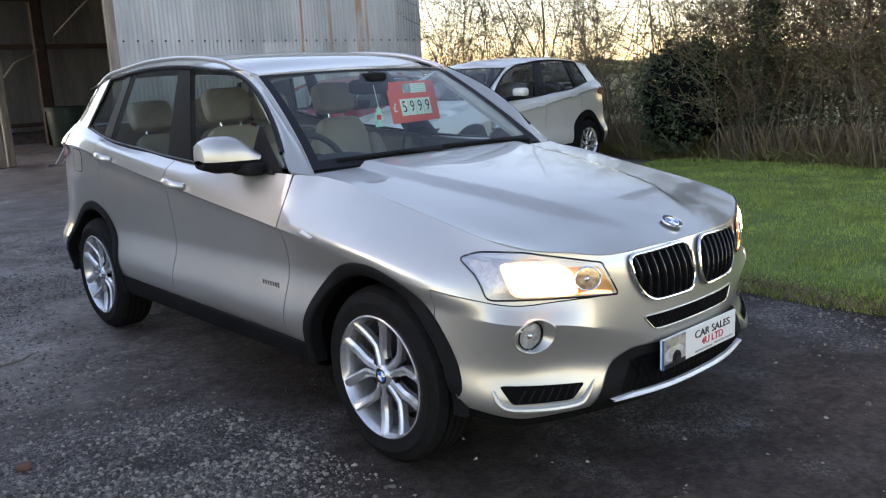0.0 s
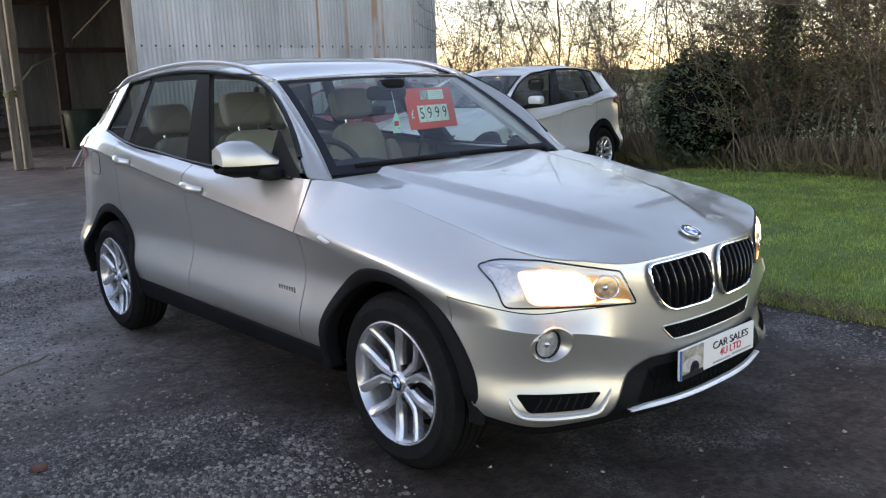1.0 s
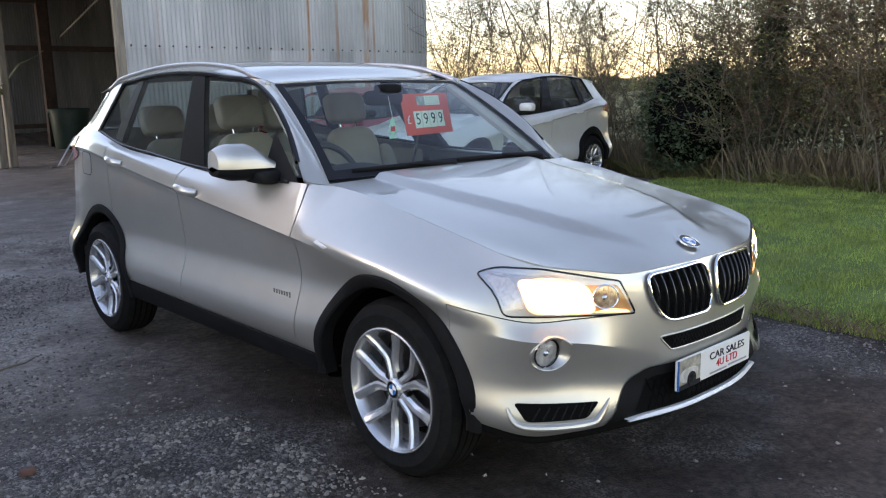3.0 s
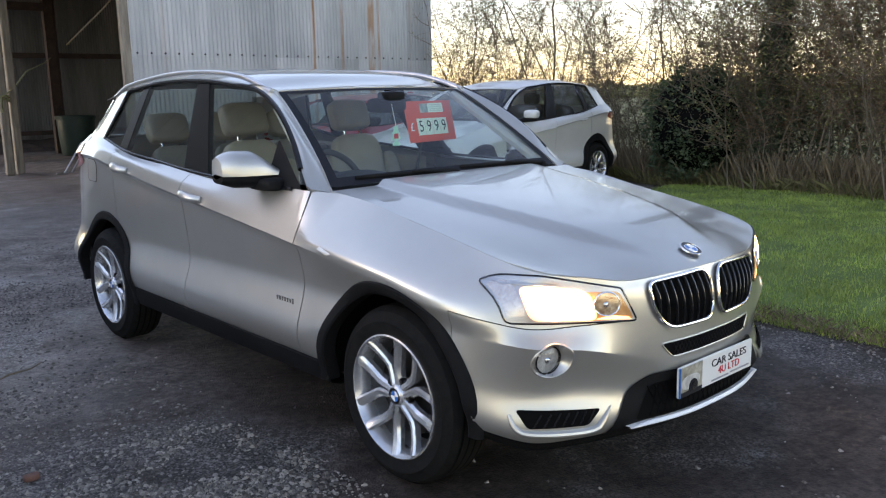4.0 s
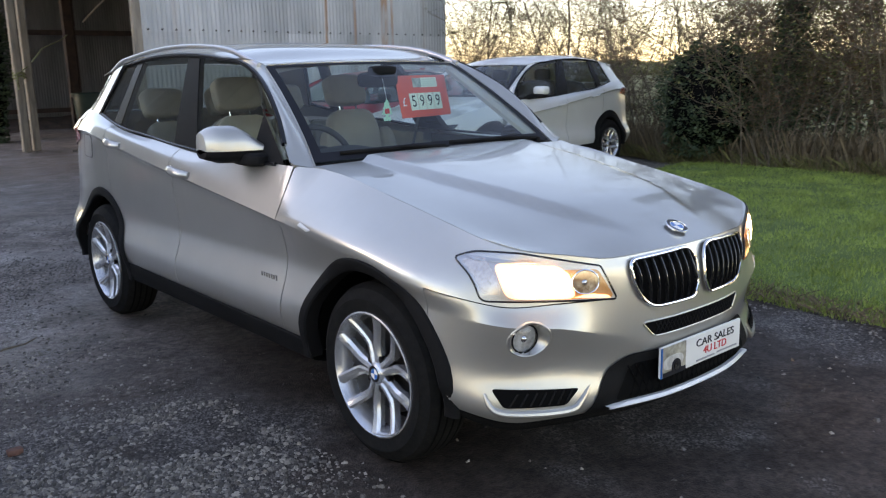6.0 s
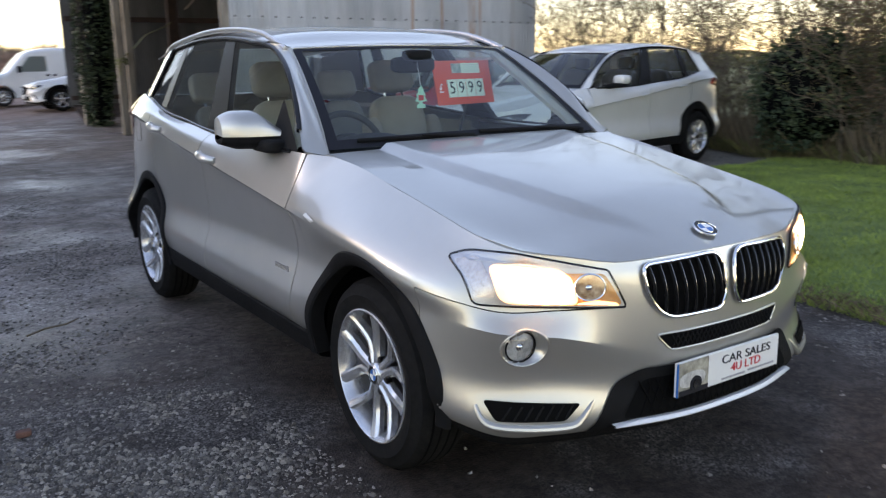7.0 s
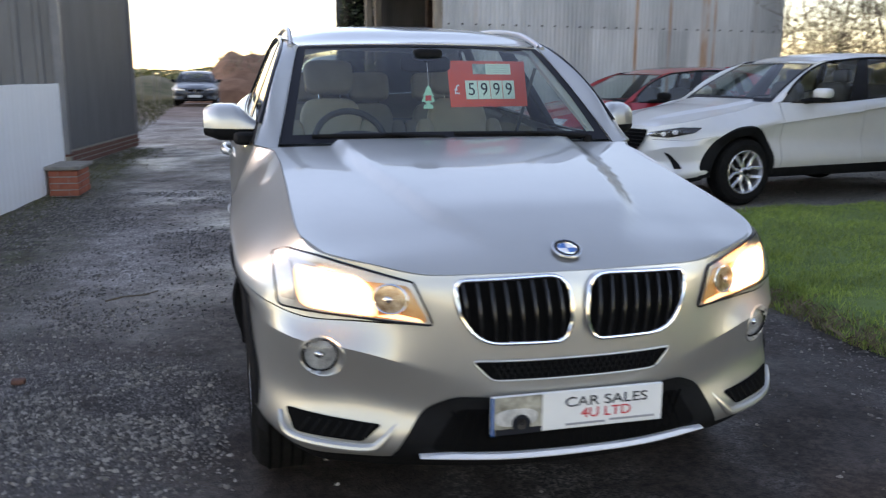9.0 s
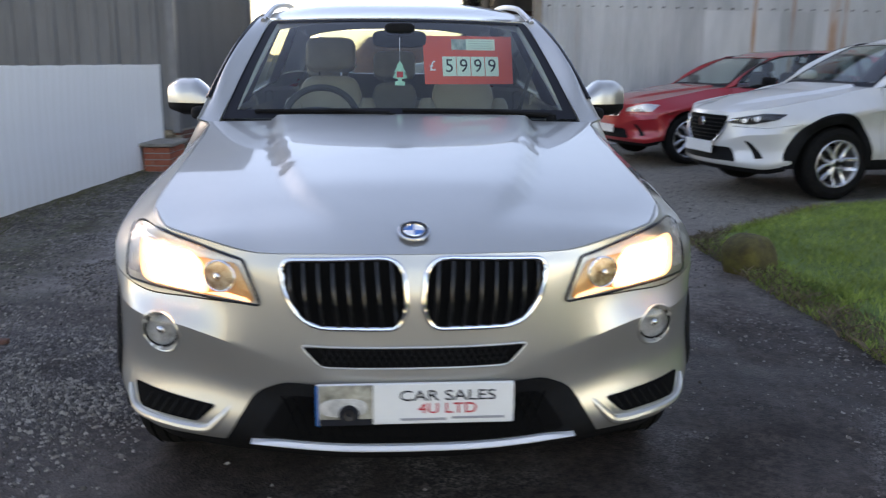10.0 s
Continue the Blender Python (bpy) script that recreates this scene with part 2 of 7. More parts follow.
def mirrored(data):
    return [(-v[0], v[1], v[2]) for v in data[0]], [tuple(f[::-1]) for f in data[1]]


def spline(ts, P, q, mono=False):
    """A smooth curve through points P at ts, read at q (rows)."""
    ts, P, q = np.asarray(ts, float), np.asarray(P, float), np.asarray(q, float)
    if P.ndim == 1:
        P = P[:, None]
    d = np.diff(P, axis=0) / np.diff(ts)[:, None]
    m = np.empty_like(P)
    m[0], m[-1] = d[0], d[-1]
    h = np.diff(ts)
    w1, w2 = h[1:, None], h[:-1, None]
    m[1:-1] = (d[:-1] * w1 + d[1:] * w2) / (w1 + w2)
    if mono:
        cap = 3 * np.minimum(abs(d[:-1]), abs(d[1:])) * (d[:-1] * d[1:] > 0)
        m[1:-1] = np.clip(m[1:-1], -cap, cap)
    i = np.clip(np.searchsorted(ts, q, side="right") - 1, 0, len(ts) - 2)
    hh = h[i]
    s = ((q - ts[i]) / hh)[:, None]
    hh = hh[:, None]
    return (2 * s**3 - 3 * s**2 + 1) * P[i] + (s**3 - 2 * s**2 + s) * hh * m[i] + (-2 * s**3 + 3 * s**2) * P[i + 1] + (s**3 - s**2) * hh * m[i + 1]


def curve1(pairs):
    """A smooth one-number curve from (position, value) pairs."""
    t, p = [a for a, _ in pairs], [b for _, b in pairs]
    lo, k = t[0], 500 / (t[-1] - t[0])
    tab = [float(v) for v in spline(t, p, np.linspace(t[0], t[-1], 501))[:, 0]]

    def f(q):
        s = min(max((q - lo) * k, 0), 499.999)
        i = int(s)
        return tab[i] + (tab[i + 1] - tab[i]) * (s - i)
    return f


def words(name, text, size, m, material, parent, depth=0.002, label="", align="CENTER"):
    """Letters of the built-in font as a mesh, standing in the pose m (letters lie in its xy plane)."""
    cu = bpy.data.curves.new(name, "FONT")
    cu.body, cu.size, cu.extrude, cu.align_x, cu.align_y = text, size, depth, align, "CENTER"
    tmp = new(name, cu)
    me = bpy.data.meshes.new_from_object(tmp.evaluated_get(bpy.context.evaluated_depsgraph_get()))
    bpy.data.objects.remove(tmp)
    bpy.data.curves.remove(cu)
    me.transform(m)
    me.materials.clear()
    me.materials.append(material)
    ob = new(name, me)
    ob.parent = parent
    if label:
        ob["label"] = label
    return ob

# ---- the form of a car: nose towards -y, front axle over the origin ----
BASE_X = [0, .2, .415, .62, .775, .865, .915, .935, .932, .93, .93, .93, .93, .925, .90, .80, .5, 0]
BASE_Y = [-.83, -.82, -.77, -.70, -.605, -.49, -.34, 0, .48, .62, 1.2, 1.9, 2.5, 3.0, 3.35, 3.62, 3.73, 3.76]
TOP_X = [0, .2, .40, .57, .70, .745, .752, .75, .762, .836, .842, .843, .832, .789, .738, .680, .45, 0]
TOP_Y = [-.795, -.784, -.742, -.672, -.585, -.465, -.31, 0, .45, .635, 1.2, 1.9, 2.5, 3.0, 3.3, 3.5, 3.6, 3.63]
TOP_Z = [.839, .839, .834, .860, .884, .912, .945, 1.004, 1.080, 1.092, 1.095, 1.13, 1.172, 1.25, 1.27, 1.26, 1.25, 1.24]
BELT = curve1([(.55, 1.09), (.7, 1.092), (1.2, 1.095), (1.8, 1.122), (2.15, 1.15), (2.54, 1.178), (2.75, 1.205), (3.0, 1.25), (3.3, 1.27)])
DLO = curve1([(.61, 1.085), (.65, 1.122), (.82, 1.290), (.97, 1.396), (1.11, 1.466), (1.26, 1.516), (1.5, 1.549)])
ROOF_LINE = curve1([(1.2, 1.505), (1.42, 1.535), (1.7, 1.566), (2.0, 1.582), (2.4, 1.578), (2.8, 1.545), (3.3, 1.48)])
ROOF_MID = curve1([(1.10, 1.527), (1.3, 1.575), (1.6, 1.627), (2.0, 1.652), (2.4, 1.652), (3.0, 1.618), (3.5, 1.565)])
BONNET_MID = curve1([(-.80, .846), (-.723, .882), (-.5, .945), (-.2, 1.003), (.1, 1.046), (.52, 1.099)])
BONNET_EDGE = curve1([(-.60, .884), (-.3, .947), (0, 1.004), (.53, 1.094)])


def step(a, b, q):
    s = min(max((q - a) / (b - a), 0), 1)
    return s * s * (3 - 2 * s)


class Shell:
    """The outer skin: rows of control lines from sill to shoulder, round from the nose to the tail, for one half."""

    def __init__(self):
        bx, by = np.array(BASE_X), np.array(BASE_Y)
        n = len(bx)
        tx, ty = np.gradient(bx), np.gradient(by)
        ln = np.hypot(tx, ty)
        nx, ny = ty / ln, -tx / ln
        nx[0], ny[0], nx[-1], ny[-1] = 0, -1, 0, 1
        side = np.interp(np.arange(n), [0, 4, 7, n - 1], [0, 0, 1, 1])
        zc = .87 + (np.clip(by, -.3, 3.4) - .4) * .115
        zc = np.minimum(zc, 1.16)
        front = [(.25, .07), (.335, .0), (.48, .026), (.635, .0), (.70, .030), (.785, .034)]
        rows = []
        for k, (zf, inf) in enumerate(front):
            zs = [.34, .42, .53, .70, None, None][k]
            ins = [.05, .012, 0, .036, -.006, .024][k]
            zz = zc - .012 if k == 4 else (zc + .05 if k == 5 else np.full(n, zs))
            if k == 3:
                zf = np.interp(np.arange(n), [0, 1, 2, 3, 4], [.525, .525, .57, .622, .64])
            if k == 2:
                zf = np.interp(np.arange(n), [0, 1, 2, 3, 4], [.43, .43, .45, .48, .48])
            z = zf * (1 - side) + zz * side
            ins = ins + np.interp(np.arange(n), [11.5, 14, 15], [0, 1, 1]) * [0, 0, 0, .020, .08, .092][k]
            d = inf * (1 - side) + ins * side
            if k == 2:
                d = d * np.interp(np.arange(n), [0, 1.5, 3, n], [.3, .3, 1, 1])
            if k >= 4:
                d = d * np.interp(np.arange(n), [0, 2, 3, n], [.2, .3, 1, 1])
            if k == 5:
                mid = 1 - side
                px = (bx - d * nx) * (1 - .25 * mid) + np.array(TOP_X) * .25 * mid
                py = (by - d * ny) * (1 - .45 * mid) + np.array(TOP_Y) * .45 * mid
            else:
                px, py = bx - d * nx, by - d * ny
            rows.append(np.stack([px, py, z], 1))
        rows.append(np.stack([TOP_X, TOP_Y, TOP_Z], 1))
        self.rows = np.array(rows)
        self.chord = np.concatenate([[0], np.cumsum(np.hypot(np.diff(bx), np.diff(by)))])
        self.U = np.linspace(0, n - 1, 420)
        self.Vv = np.linspace(0, 6, 97)
        self.tab = self.sample(self.U, self.Vv)
        self.zl = np.linspace(.28, 1.26, 160)
        self.fx = np.empty((160, 420))
        self.fy = np.empty((160, 420))
        for i in range(420):
            z = self.tab[i, :, 2]
            self.fx[:, i] = np.interp(self.zl, z, self.tab[i, :, 0])
            self.fy[:, i] = np.interp(self.zl, z, self.tab[i, :, 1])

    def sample(self, us, vs):
        us, vs = np.asarray(us, float), np.asarray(vs, float)
        q = np.interp(us, np.arange(len(self.chord)), self.chord)
        R = []
        for k, row in enumerate(self.rows):
            P = np.concatenate([[row[1] * (-1, 1, 1)], row, [row[-2] * (-1, 1, 1)]])
            t = np.concatenate([[-self.chord[1]], self.chord, [2 * self.chord[-1] - self.chord[-2]]])
            R.append(spline(t, P, q, k == 6))
        R = np.array(R)
        out = np.empty((len(us), len(vs), 3))
        for i in range(len(us)):
            c = R[:, i]
            t = np.arange(7.0)
            out[i] = spline(t, c, vs)
            u = us[i]
            for edge, w in ((3, step(1.2, 2.6, u) * step(6.6, 5.2, u)), (4, step(7.4, 8.8, u))):
                if w > 0:
                    lo = vs <= edge
                    cut = np.concatenate([spline(t[: edge + 1], c[: edge + 1], vs[lo]), spline(t[edge:], c[edge:], vs[~lo])])
                    out[i] = out[i] * (1 - w) + cut * w
                    if edge == 4:
                        dz = np.clip(c[4][2] - out[i][:, 2], 0, None)
                        out[i][:, 0] -= w * step(16.4, 14.6, u) * (.026 * (1 - np.exp(-dz / .022)) * np.exp(-dz / .13) - .010 * np.exp(-((out[i][:, 2] - .46) / .07) ** 2))
        return out

    def u_at_y(self, y):
        k = np.arange(5, 15)
        return float(np.interp(y, np.array(BASE_Y)[5:15], k))

    def u_at_x(self, x):
        return float(np.interp(x, BASE_X[:8], np.arange(8)))

    def front(self, x, z, off=0.0):
        """The skin at |x| and z of the nose, off metres outside it."""
        s = -1 if x < 0 else 1
        p = self._f(abs(x), z)
        if off:
            e = .004
            a, b = self._f(abs(x) + e, z) - self._f(max(abs(x) - e, 0), z), self._f(abs(x), z + e) - self._f(abs(x), z - e)
            nrm = np.cross(a, b)
            nrm /= np.linalg.norm(nrm)
            if nrm[1] > 0:
                nrm = -nrm
            p = p + off * nrm
        return Vector((s * p[0], p[1], p[2]))

    def _f(self, x, z):
        g = np.clip((z - self.zl[0]) / (self.zl[1] - self.zl[0]), 0, 158.999)
        i, f = int(g), g - int(g)
        X = self.fx[i, :230] * (1 - f) + self.fx[i + 1, :230] * f
        Y = self.fy[i, :230] * (1 - f) + self.fy[i + 1, :230] * f
        k = int(np.argmax(X))
        return np.array([x, np.interp(x, X[: k + 1], Y[: k + 1]), z])

    def side(self, y, z, off=0.0):
        """The half-width of the flank at y and z."""
        g = np.clip((z - self.zl[0]) / (self.zl[1] - self.zl[0]), 0, 158.999)
        i, f = int(g), g - int(g)
        X = self.fx[i, 60:390] * (1 - f) + self.fx[i + 1, 60:390] * f
        Y = self.fy[i, 60:390] * (1 - f) + self.fy[i + 1, 60:390] * f
        return float(np.interp(y, Y, X)) + off

    def cabin(self, y, z, off=0.0):
        """The half-width of the window side at y and z."""
        h = z - 1.09
        taper = .014 * step(2.3, 3.4, y) + .040 * step(2.95, 3.55, y)
        lead = .012 * step(1.0, .6, y)
        return .846 - .40 * h - .06 * h * h - taper * (1 + h) - lead + off


SHELL = Shell()
_edge = SHELL.sample(np.linspace(4.8, 9, 90), [6.0])[:, 0]
EDGE_X, EDGE_Y = _edge[:, 0], _edge[:, 1]


CREASE = curve1([(-.8, .15), (-.6, .234), (-.475, .303), (-.19, .387), (.03, .435), (.52, .50)])


def bonnet_z(x, y):
    a = abs(x)
    w = min(a / .745, 1)
    z = BONNET_EDGE(y) + (BONNET_MID(y) - BONNET_EDGE(y)) * (1 - w**2.4)
    z += (BONNET_MID(y) - .012 * w * w - z) * step(-.50, -.74, y)
    k = step(-.74, -.40, y)
    line = CREASE(y)
    z += .024 * k * step(line + .028, line - .002, a)
    return z


class Car:
    """One car's things in hand: its empty, its warp and paint."""

    def __init__(self, name, paint_mat, warp=None, place=None):
        self.ob = new(name)
        self.paint = paint_mat
        self.warp = warp
        if place is not None:
            self.ob.matrix_world = place

    def put(self, name, data, mat, label="", parent=None, both=False, smooth=True, sharp=35):
        made = []
        for d in ([data, mirrored(data)] if both else [data]):
            if self.warp:
                d = [self.warp(v) for v in d[0]], d[1]
            made.append(solid(name, d, mat, parent or self.ob, label, smooth, sharp))
        return made


def arch_cut(data, wheels):
    """Takes the wheel openings out of a flank, on the circle."""
    V, F = [list(v) for v in data[0]], data[1]
    for cy, cz, R in wheels:
        ins = [math.hypot(v[1] - cy, v[2] - cz) < R for v in V]
        F = [f for f in F if not all(ins[i] for i in f)]
        keep = {i for f in F for i in f}
        for i in keep:
            if ins[i]:
                dy, dz = V[i][1] - cy, V[i][2] - cz
                r = math.hypot(dy, dz)
                V[i][1], V[i][2] = cy + dy * R / r, cz + dz * R / r
    ids = sorted({i for f in F for i in f})
    at = {q: k for k, q in enumerate(ids)}
    return [tuple(V[i]) for i in ids], [tuple(at[i] for i in f) for f in F]


def hole_cut(data, cx, cz, R):
    """Takes a round hole out of the nose skin."""
    V, F = [list(v) for v in data[0]], data[1]
    ins = [v[1] < 0 and math.hypot(v[0] - cx, v[2] - cz) < R for v in V]
    F = [f for f in F if not all(ins[i] for i in f)]
    for i in {i for f in F for i in f if ins[i]}:
        dx, dz = V[i][0] - cx, V[i][2] - cz
        r = max(math.hypot(dx, dz), 1e-6)
        V[i][0], V[i][2] = cx + dx * R / r, cz + dz * R / r
    ids = sorted({i for f in F for i in f})
    at = {q: k for k, q in enumerate(ids)}
    return [tuple(V[i]) for i in ids], [tuple(at[i] for i in f) for f in F]


def skin(u0, u1, v0, v1, nu, nv):
    vs = [v0]
    for stop in [k for k in (3.0, 4.0) if v0 + .01 < k < v1 - .01] + [v1]:
        vs += list(np.linspace(vs[-1], stop, max(2, round(nv * (stop - vs[-1]) / (v1 - v0)) + 1))[1:])
    P = SHELL.sample(np.linspace(u0, u1, nu), vs)
    return grid([[tuple(q) for q in col] for col in P])


def star(edge, at, off, rings=6, dome=0.0):
    """A filled patch inside a closed edge of (a, b) pairs laid on the skin by at(a, b, off)."""
    n = len(edge)
    ca, cb = sum(e[0] for e in edge) / n, sum(e[1] for e in edge) / n
    V, F = [tuple(at(ca, cb, off + dome))], []
    for k in range(1, rings + 1):
        s = k / rings
        for a, b in edge:
            V.append(tuple(at(ca + (a - ca) * s, cb + (b - cb) * s, off + dome * (1 - s * s))))
    for i in range(n):
        F.append((0, 1 + i, 1 + (i + 1) % n))
        for k in range(rings - 1):
            a, b = 1 + k * n, 1 + (k + 1) * n
            F.append((a + i, b + i, b + (i + 1) % n, a + (i + 1) % n))
    return V, F


def rounded(corners, r=0.25, n=5):
    """A polygon of (a, b) corners with rounded turns; r: part of the shorter side, or one for each corner."""
    out = []
    k = len(corners)
    for i, c in enumerate(corners):
        p, q = Vector((*corners[i - 1], 0)), Vector((*corners[(i + 1) % k], 0))
        c = Vector((*c, 0))
        rr = r[i] if hasattr(r, "__len__") else r
        d = min((p - c).length, (q - c).length) * rr
        a, b = c + (p - c).normalized() * d, c + (q - c).normalized() * d
        for j in range(n):
            s = j / (n - 1)
            w = (1 - s) ** 2 * a + 2 * s * (1 - s) * c + s * s * b
            out.append((w[0], w[1]))
    dense = []
    for i, a in enumerate(out):
        b = out[(i + 1) % len(out)]
        m = max(1, int(math.hypot(b[0] - a[0], b[1] - a[1]) / .03))
        dense += [(a[0] + (b[0] - a[0]) * j / m, a[1] + (b[1] - a[1]) * j / m) for j in range(m)]
    return dense


def band(edge_a, edge_b, at, off_a, off_b):
    """A closed strip between two edges laid on the skin."""
    n = len(edge_a)
    V = [tuple(at(a, b, off_a)) for a, b in edge_a] + [tuple(at(a, b, off_b)) for a, b in edge_b]
    return V, [(i, (i + 1) % n, n + (i + 1) % n, n + i) for i in range(n)]


def side_at(sgn):
    return lambda y, z, off: Vector((sgn * SHELL.side(y, z, off), y, z))


def cabin_at(sgn):
    return lambda y, z, off: Vector((sgn * SHELL.cabin(y, z, off), y, z))


def wheel(car, cy, cz, sgn, x_face, rt, rr, style="vee", alloy=None, steer=0.0):
    """A wheel with its tyre, rim, spokes, cap, bolts and disc, its face x_face out from the middle."""
    alloy = alloy or M["alloy"]
    hub = new("wheel")
    hub.parent = car.ob
    m = pose(sgn * x_face, cy, cz, 0, 0, 0 if sgn > 0 else 180) @ pose(0, 0, 0, 0, 0, steer)
    hub.matrix_local = m
    w = .225
    tp = [(-w, rr - .005), (-w - .012, rr + .03), (-w - .006, rt - .05), (-w + .02, rt - .012), (-w + .05, rt), (-.075, rt), (-.05, rt - .004), (-.022, rt - .02), (-.008, rt - .05), (.0, (rt + rr) / 2), (-.004, rr + .03), (-.012, rr + .006), (-.02, rr - .005)]
    tyre = lathe(tp, 72)
    solid("tyre", flip(tyre), M["rubber"], hub)
    grooves = [lathe([(-w + .055 + .036 * k, rt + .0015), (-w + .064 + .036 * k, rt + .0015)], 60) for k in range(4)]
    # raised near-black rings draw the shade in the tread grooves
    solid("tread_groove", flip(join(*grooves)), M["dark"], hub)
    rim = lathe([(-.015, rr + .008), (-.006, rr + .006), (-.004, rr), (-.012, rr - .006), (-.03, rr - .014)], 72)
    solid("rim", flip(rim), alloy, hub)
    solid("rim_barrel", flip(lathe([(-.03, rr - .014), (-.06, rr - .022), (-.10, rr - .03), (-.19, rr - .035)], 60)), M["barrel"], hub)
    disc = lathe([(-.10, .0), (-.10, rr * .70), (-.12, rr * .72), (-.12, 0)], 40)
    solid("brake_disc", disc, M["dark_disc"], hub)
    solid("brake_backing", lathe([(-.15, .02), (-.15, rr - .03)], 40), M["dark"], hub)
    R1 = rr - .006
    if style in ("vee", "plain_vee"):
        stations = ((.17, 0, 36, -.030), (.25, .8, 35, -.031), (.33, 1.8, 27, -.033), (.42, 2.4, 22.5, -.034), (.52, 3.0, 21, -.034), (.62, 7.5, 23, -.031), (.78, 13, 25.8, -.023), (.91, 15.8, 27.6, -.013), (1.0, 17.5, 28.5, -.004))
        for k in range(5):
            arms = []
            for sg in (-1, 1):
                V, F = [], []
                for q, inner, outer, x in stations:
                    r = R1 * q
                    ridge = inner + (outer - inner) * .26
                    for ang, dx in ((outer, -.013), (ridge + (outer - ridge) * .62, -.0035), (ridge, .0), (inner + .3, -.007), (inner + .8, -.036), (outer - .8, -.036)):
                        a = radians(72 * k + 32.5 + sg * ang)
                        V.append((x + dx, r * math.cos(a), r * math.sin(a)))
                for i in range(len(stations) - 1):
                    for j in range(6):
                        f = (i * 6 + j, (i + 1) * 6 + j, (i + 1) * 6 + (j + 1) % 6, i * 6 + (j + 1) % 6)
                        F.append(f if sg > 0 else f[::-1])
                arms.append((V, F))
            solid("spoke", flip(join(*arms)), alloy, hub, sharp=24)
        solid("rim_dish", flip(lathe([(-.008, R1), (-.014, R1 * .985), (-.030, R1 * .955), (-.060, R1 * .93), (-.10, R1 * .90)], 72)), alloy, hub, sharp=24)
    else:
        for k in range(style if isinstance(style, int) else 5):
            n = style if isinstance(style, int) else 5
            V, F = [], []
            for r, wd, x in ((.04, .18 / n, -.006), (R1 * .5, .13 / n, -.016), (R1 * .8, .15 / n, -.016), (R1, .23 / n, -.010)):
                a = radians(360 / n * k + 90)
                er, et = Vector((0, math.cos(a), math.sin(a))), Vector((0, -math.sin(a), math.cos(a)))
                for q in (er * r + et * wd + Vector((x - .008, 0, 0)), er * r + et * wd * .4 + Vector((x, 0, 0)), er * r - et * wd * .4 + Vector((x, 0, 0)), er * r - et * wd + Vector((x - .008, 0, 0)), er * r - et * wd * .8 + Vector((x - .045, 0, 0)), er * r + et * wd * .8 + Vector((x - .045, 0, 0))):
                    V.append(tuple(q))
            for i in range(3):
                for j in range(6):
                    F.append((i * 6 + j, (i + 1) * 6 + j, (i + 1) * 6 + (j + 1) % 6, i * 6 + (j + 1) % 6))
            solid("spoke", flip((V, F)), alloy, hub, sharp=28)
    small = style in ("vee", "plain_vee")
    solid("hub", flip(lathe([(-.024, .0), (-.024, .034), (-.027, .040), (-.036, .047), (-.07, .05)] if small else [(-.004, .0), (-.004, .034), (-.010, .058), (-.022, .068), (-.06, .07)], 40)), alloy, hub)
    for k in range(5):
        a = radians(72 * k + (68.5 if small else 54))
        at_bolt = pose(-.0375 if small else -.010, .063 * math.cos(a), .063 * math.sin(a))
        if small:
            # flat near-black disc draws the shade round the bolt
            solid("bolt_recess", flip(moved(lathe([(.0, .0), (.0, .011), (-.001, .013), (-.02, .013)], 16), at_bolt)), M["dark"], hub)
        solid("wheel_bolt", flip(moved(lathe([(.002, .0), (.002, .006), (.0, .008), (-.02, .008)], 12), at_bolt)), M["dark_disc"] if small else M["matt_alu"], hub)
    if style == "vee":
        badge(hub, Matrix.Translation((-.025, 0, 0)) @ Matrix.Rotation(radians(90), 4, "Y") @ Matrix.Rotation(radians(90), 4, "Z"), .033, "wheel_cap")
    else:
        solid("wheel_cap", flip(lathe([(.0, .0), (-.001, .022), (-.006, .028)], 24)), M["plastic"], hub)
    return hub


def badge(parent, m, r, name):
    """A round badge: dark ring, chrome edge, blue and white quarters; its face looks along m's z."""
    ring = moved(lathe([(.0015, r * .66), (.003, r * .70), (.003, r * .95), (.0005, r), (-.003, r)], 40, "z"), m)
    cap = solid(name, ring, M["gloss_black"], parent, "round black-ringed badge with blue and white quarters")
    solid("badge_edge", moved(lathe([(.0005, r * .94), (.0042, r * .97), (.003, r * 1.02), (-.003, r * 1.03)], 40, "z"), m), M["chrome"], cap, "chrome badge edge")
    solid("badge_edge", moved(lathe([(.002, r * .62), (.0042, r * .65), (.002, r * .69)], 40, "z"), m), M["chrome"], cap, "chrome badge edge")
    for k in range(4):
        V, F = [(0, 0, .0025)], []
        for j in range(9):
            a = radians(90 * k + 90 * j / 8)
            V.append((r * .65 * math.cos(a), r * .65 * math.sin(a), .0022))
        F = [(0, j + 1, j + 2) for j in range(8)]
        solid("badge_quarter", moved((V, F), m), M["blue_mark"] if k % 2 else M["white_mark"], cap, "blue quarter" if k % 2 else "white quarter", smooth=False)
    return cap


WHEELS = ((0, .345, .432), (2.81, .35, .438))


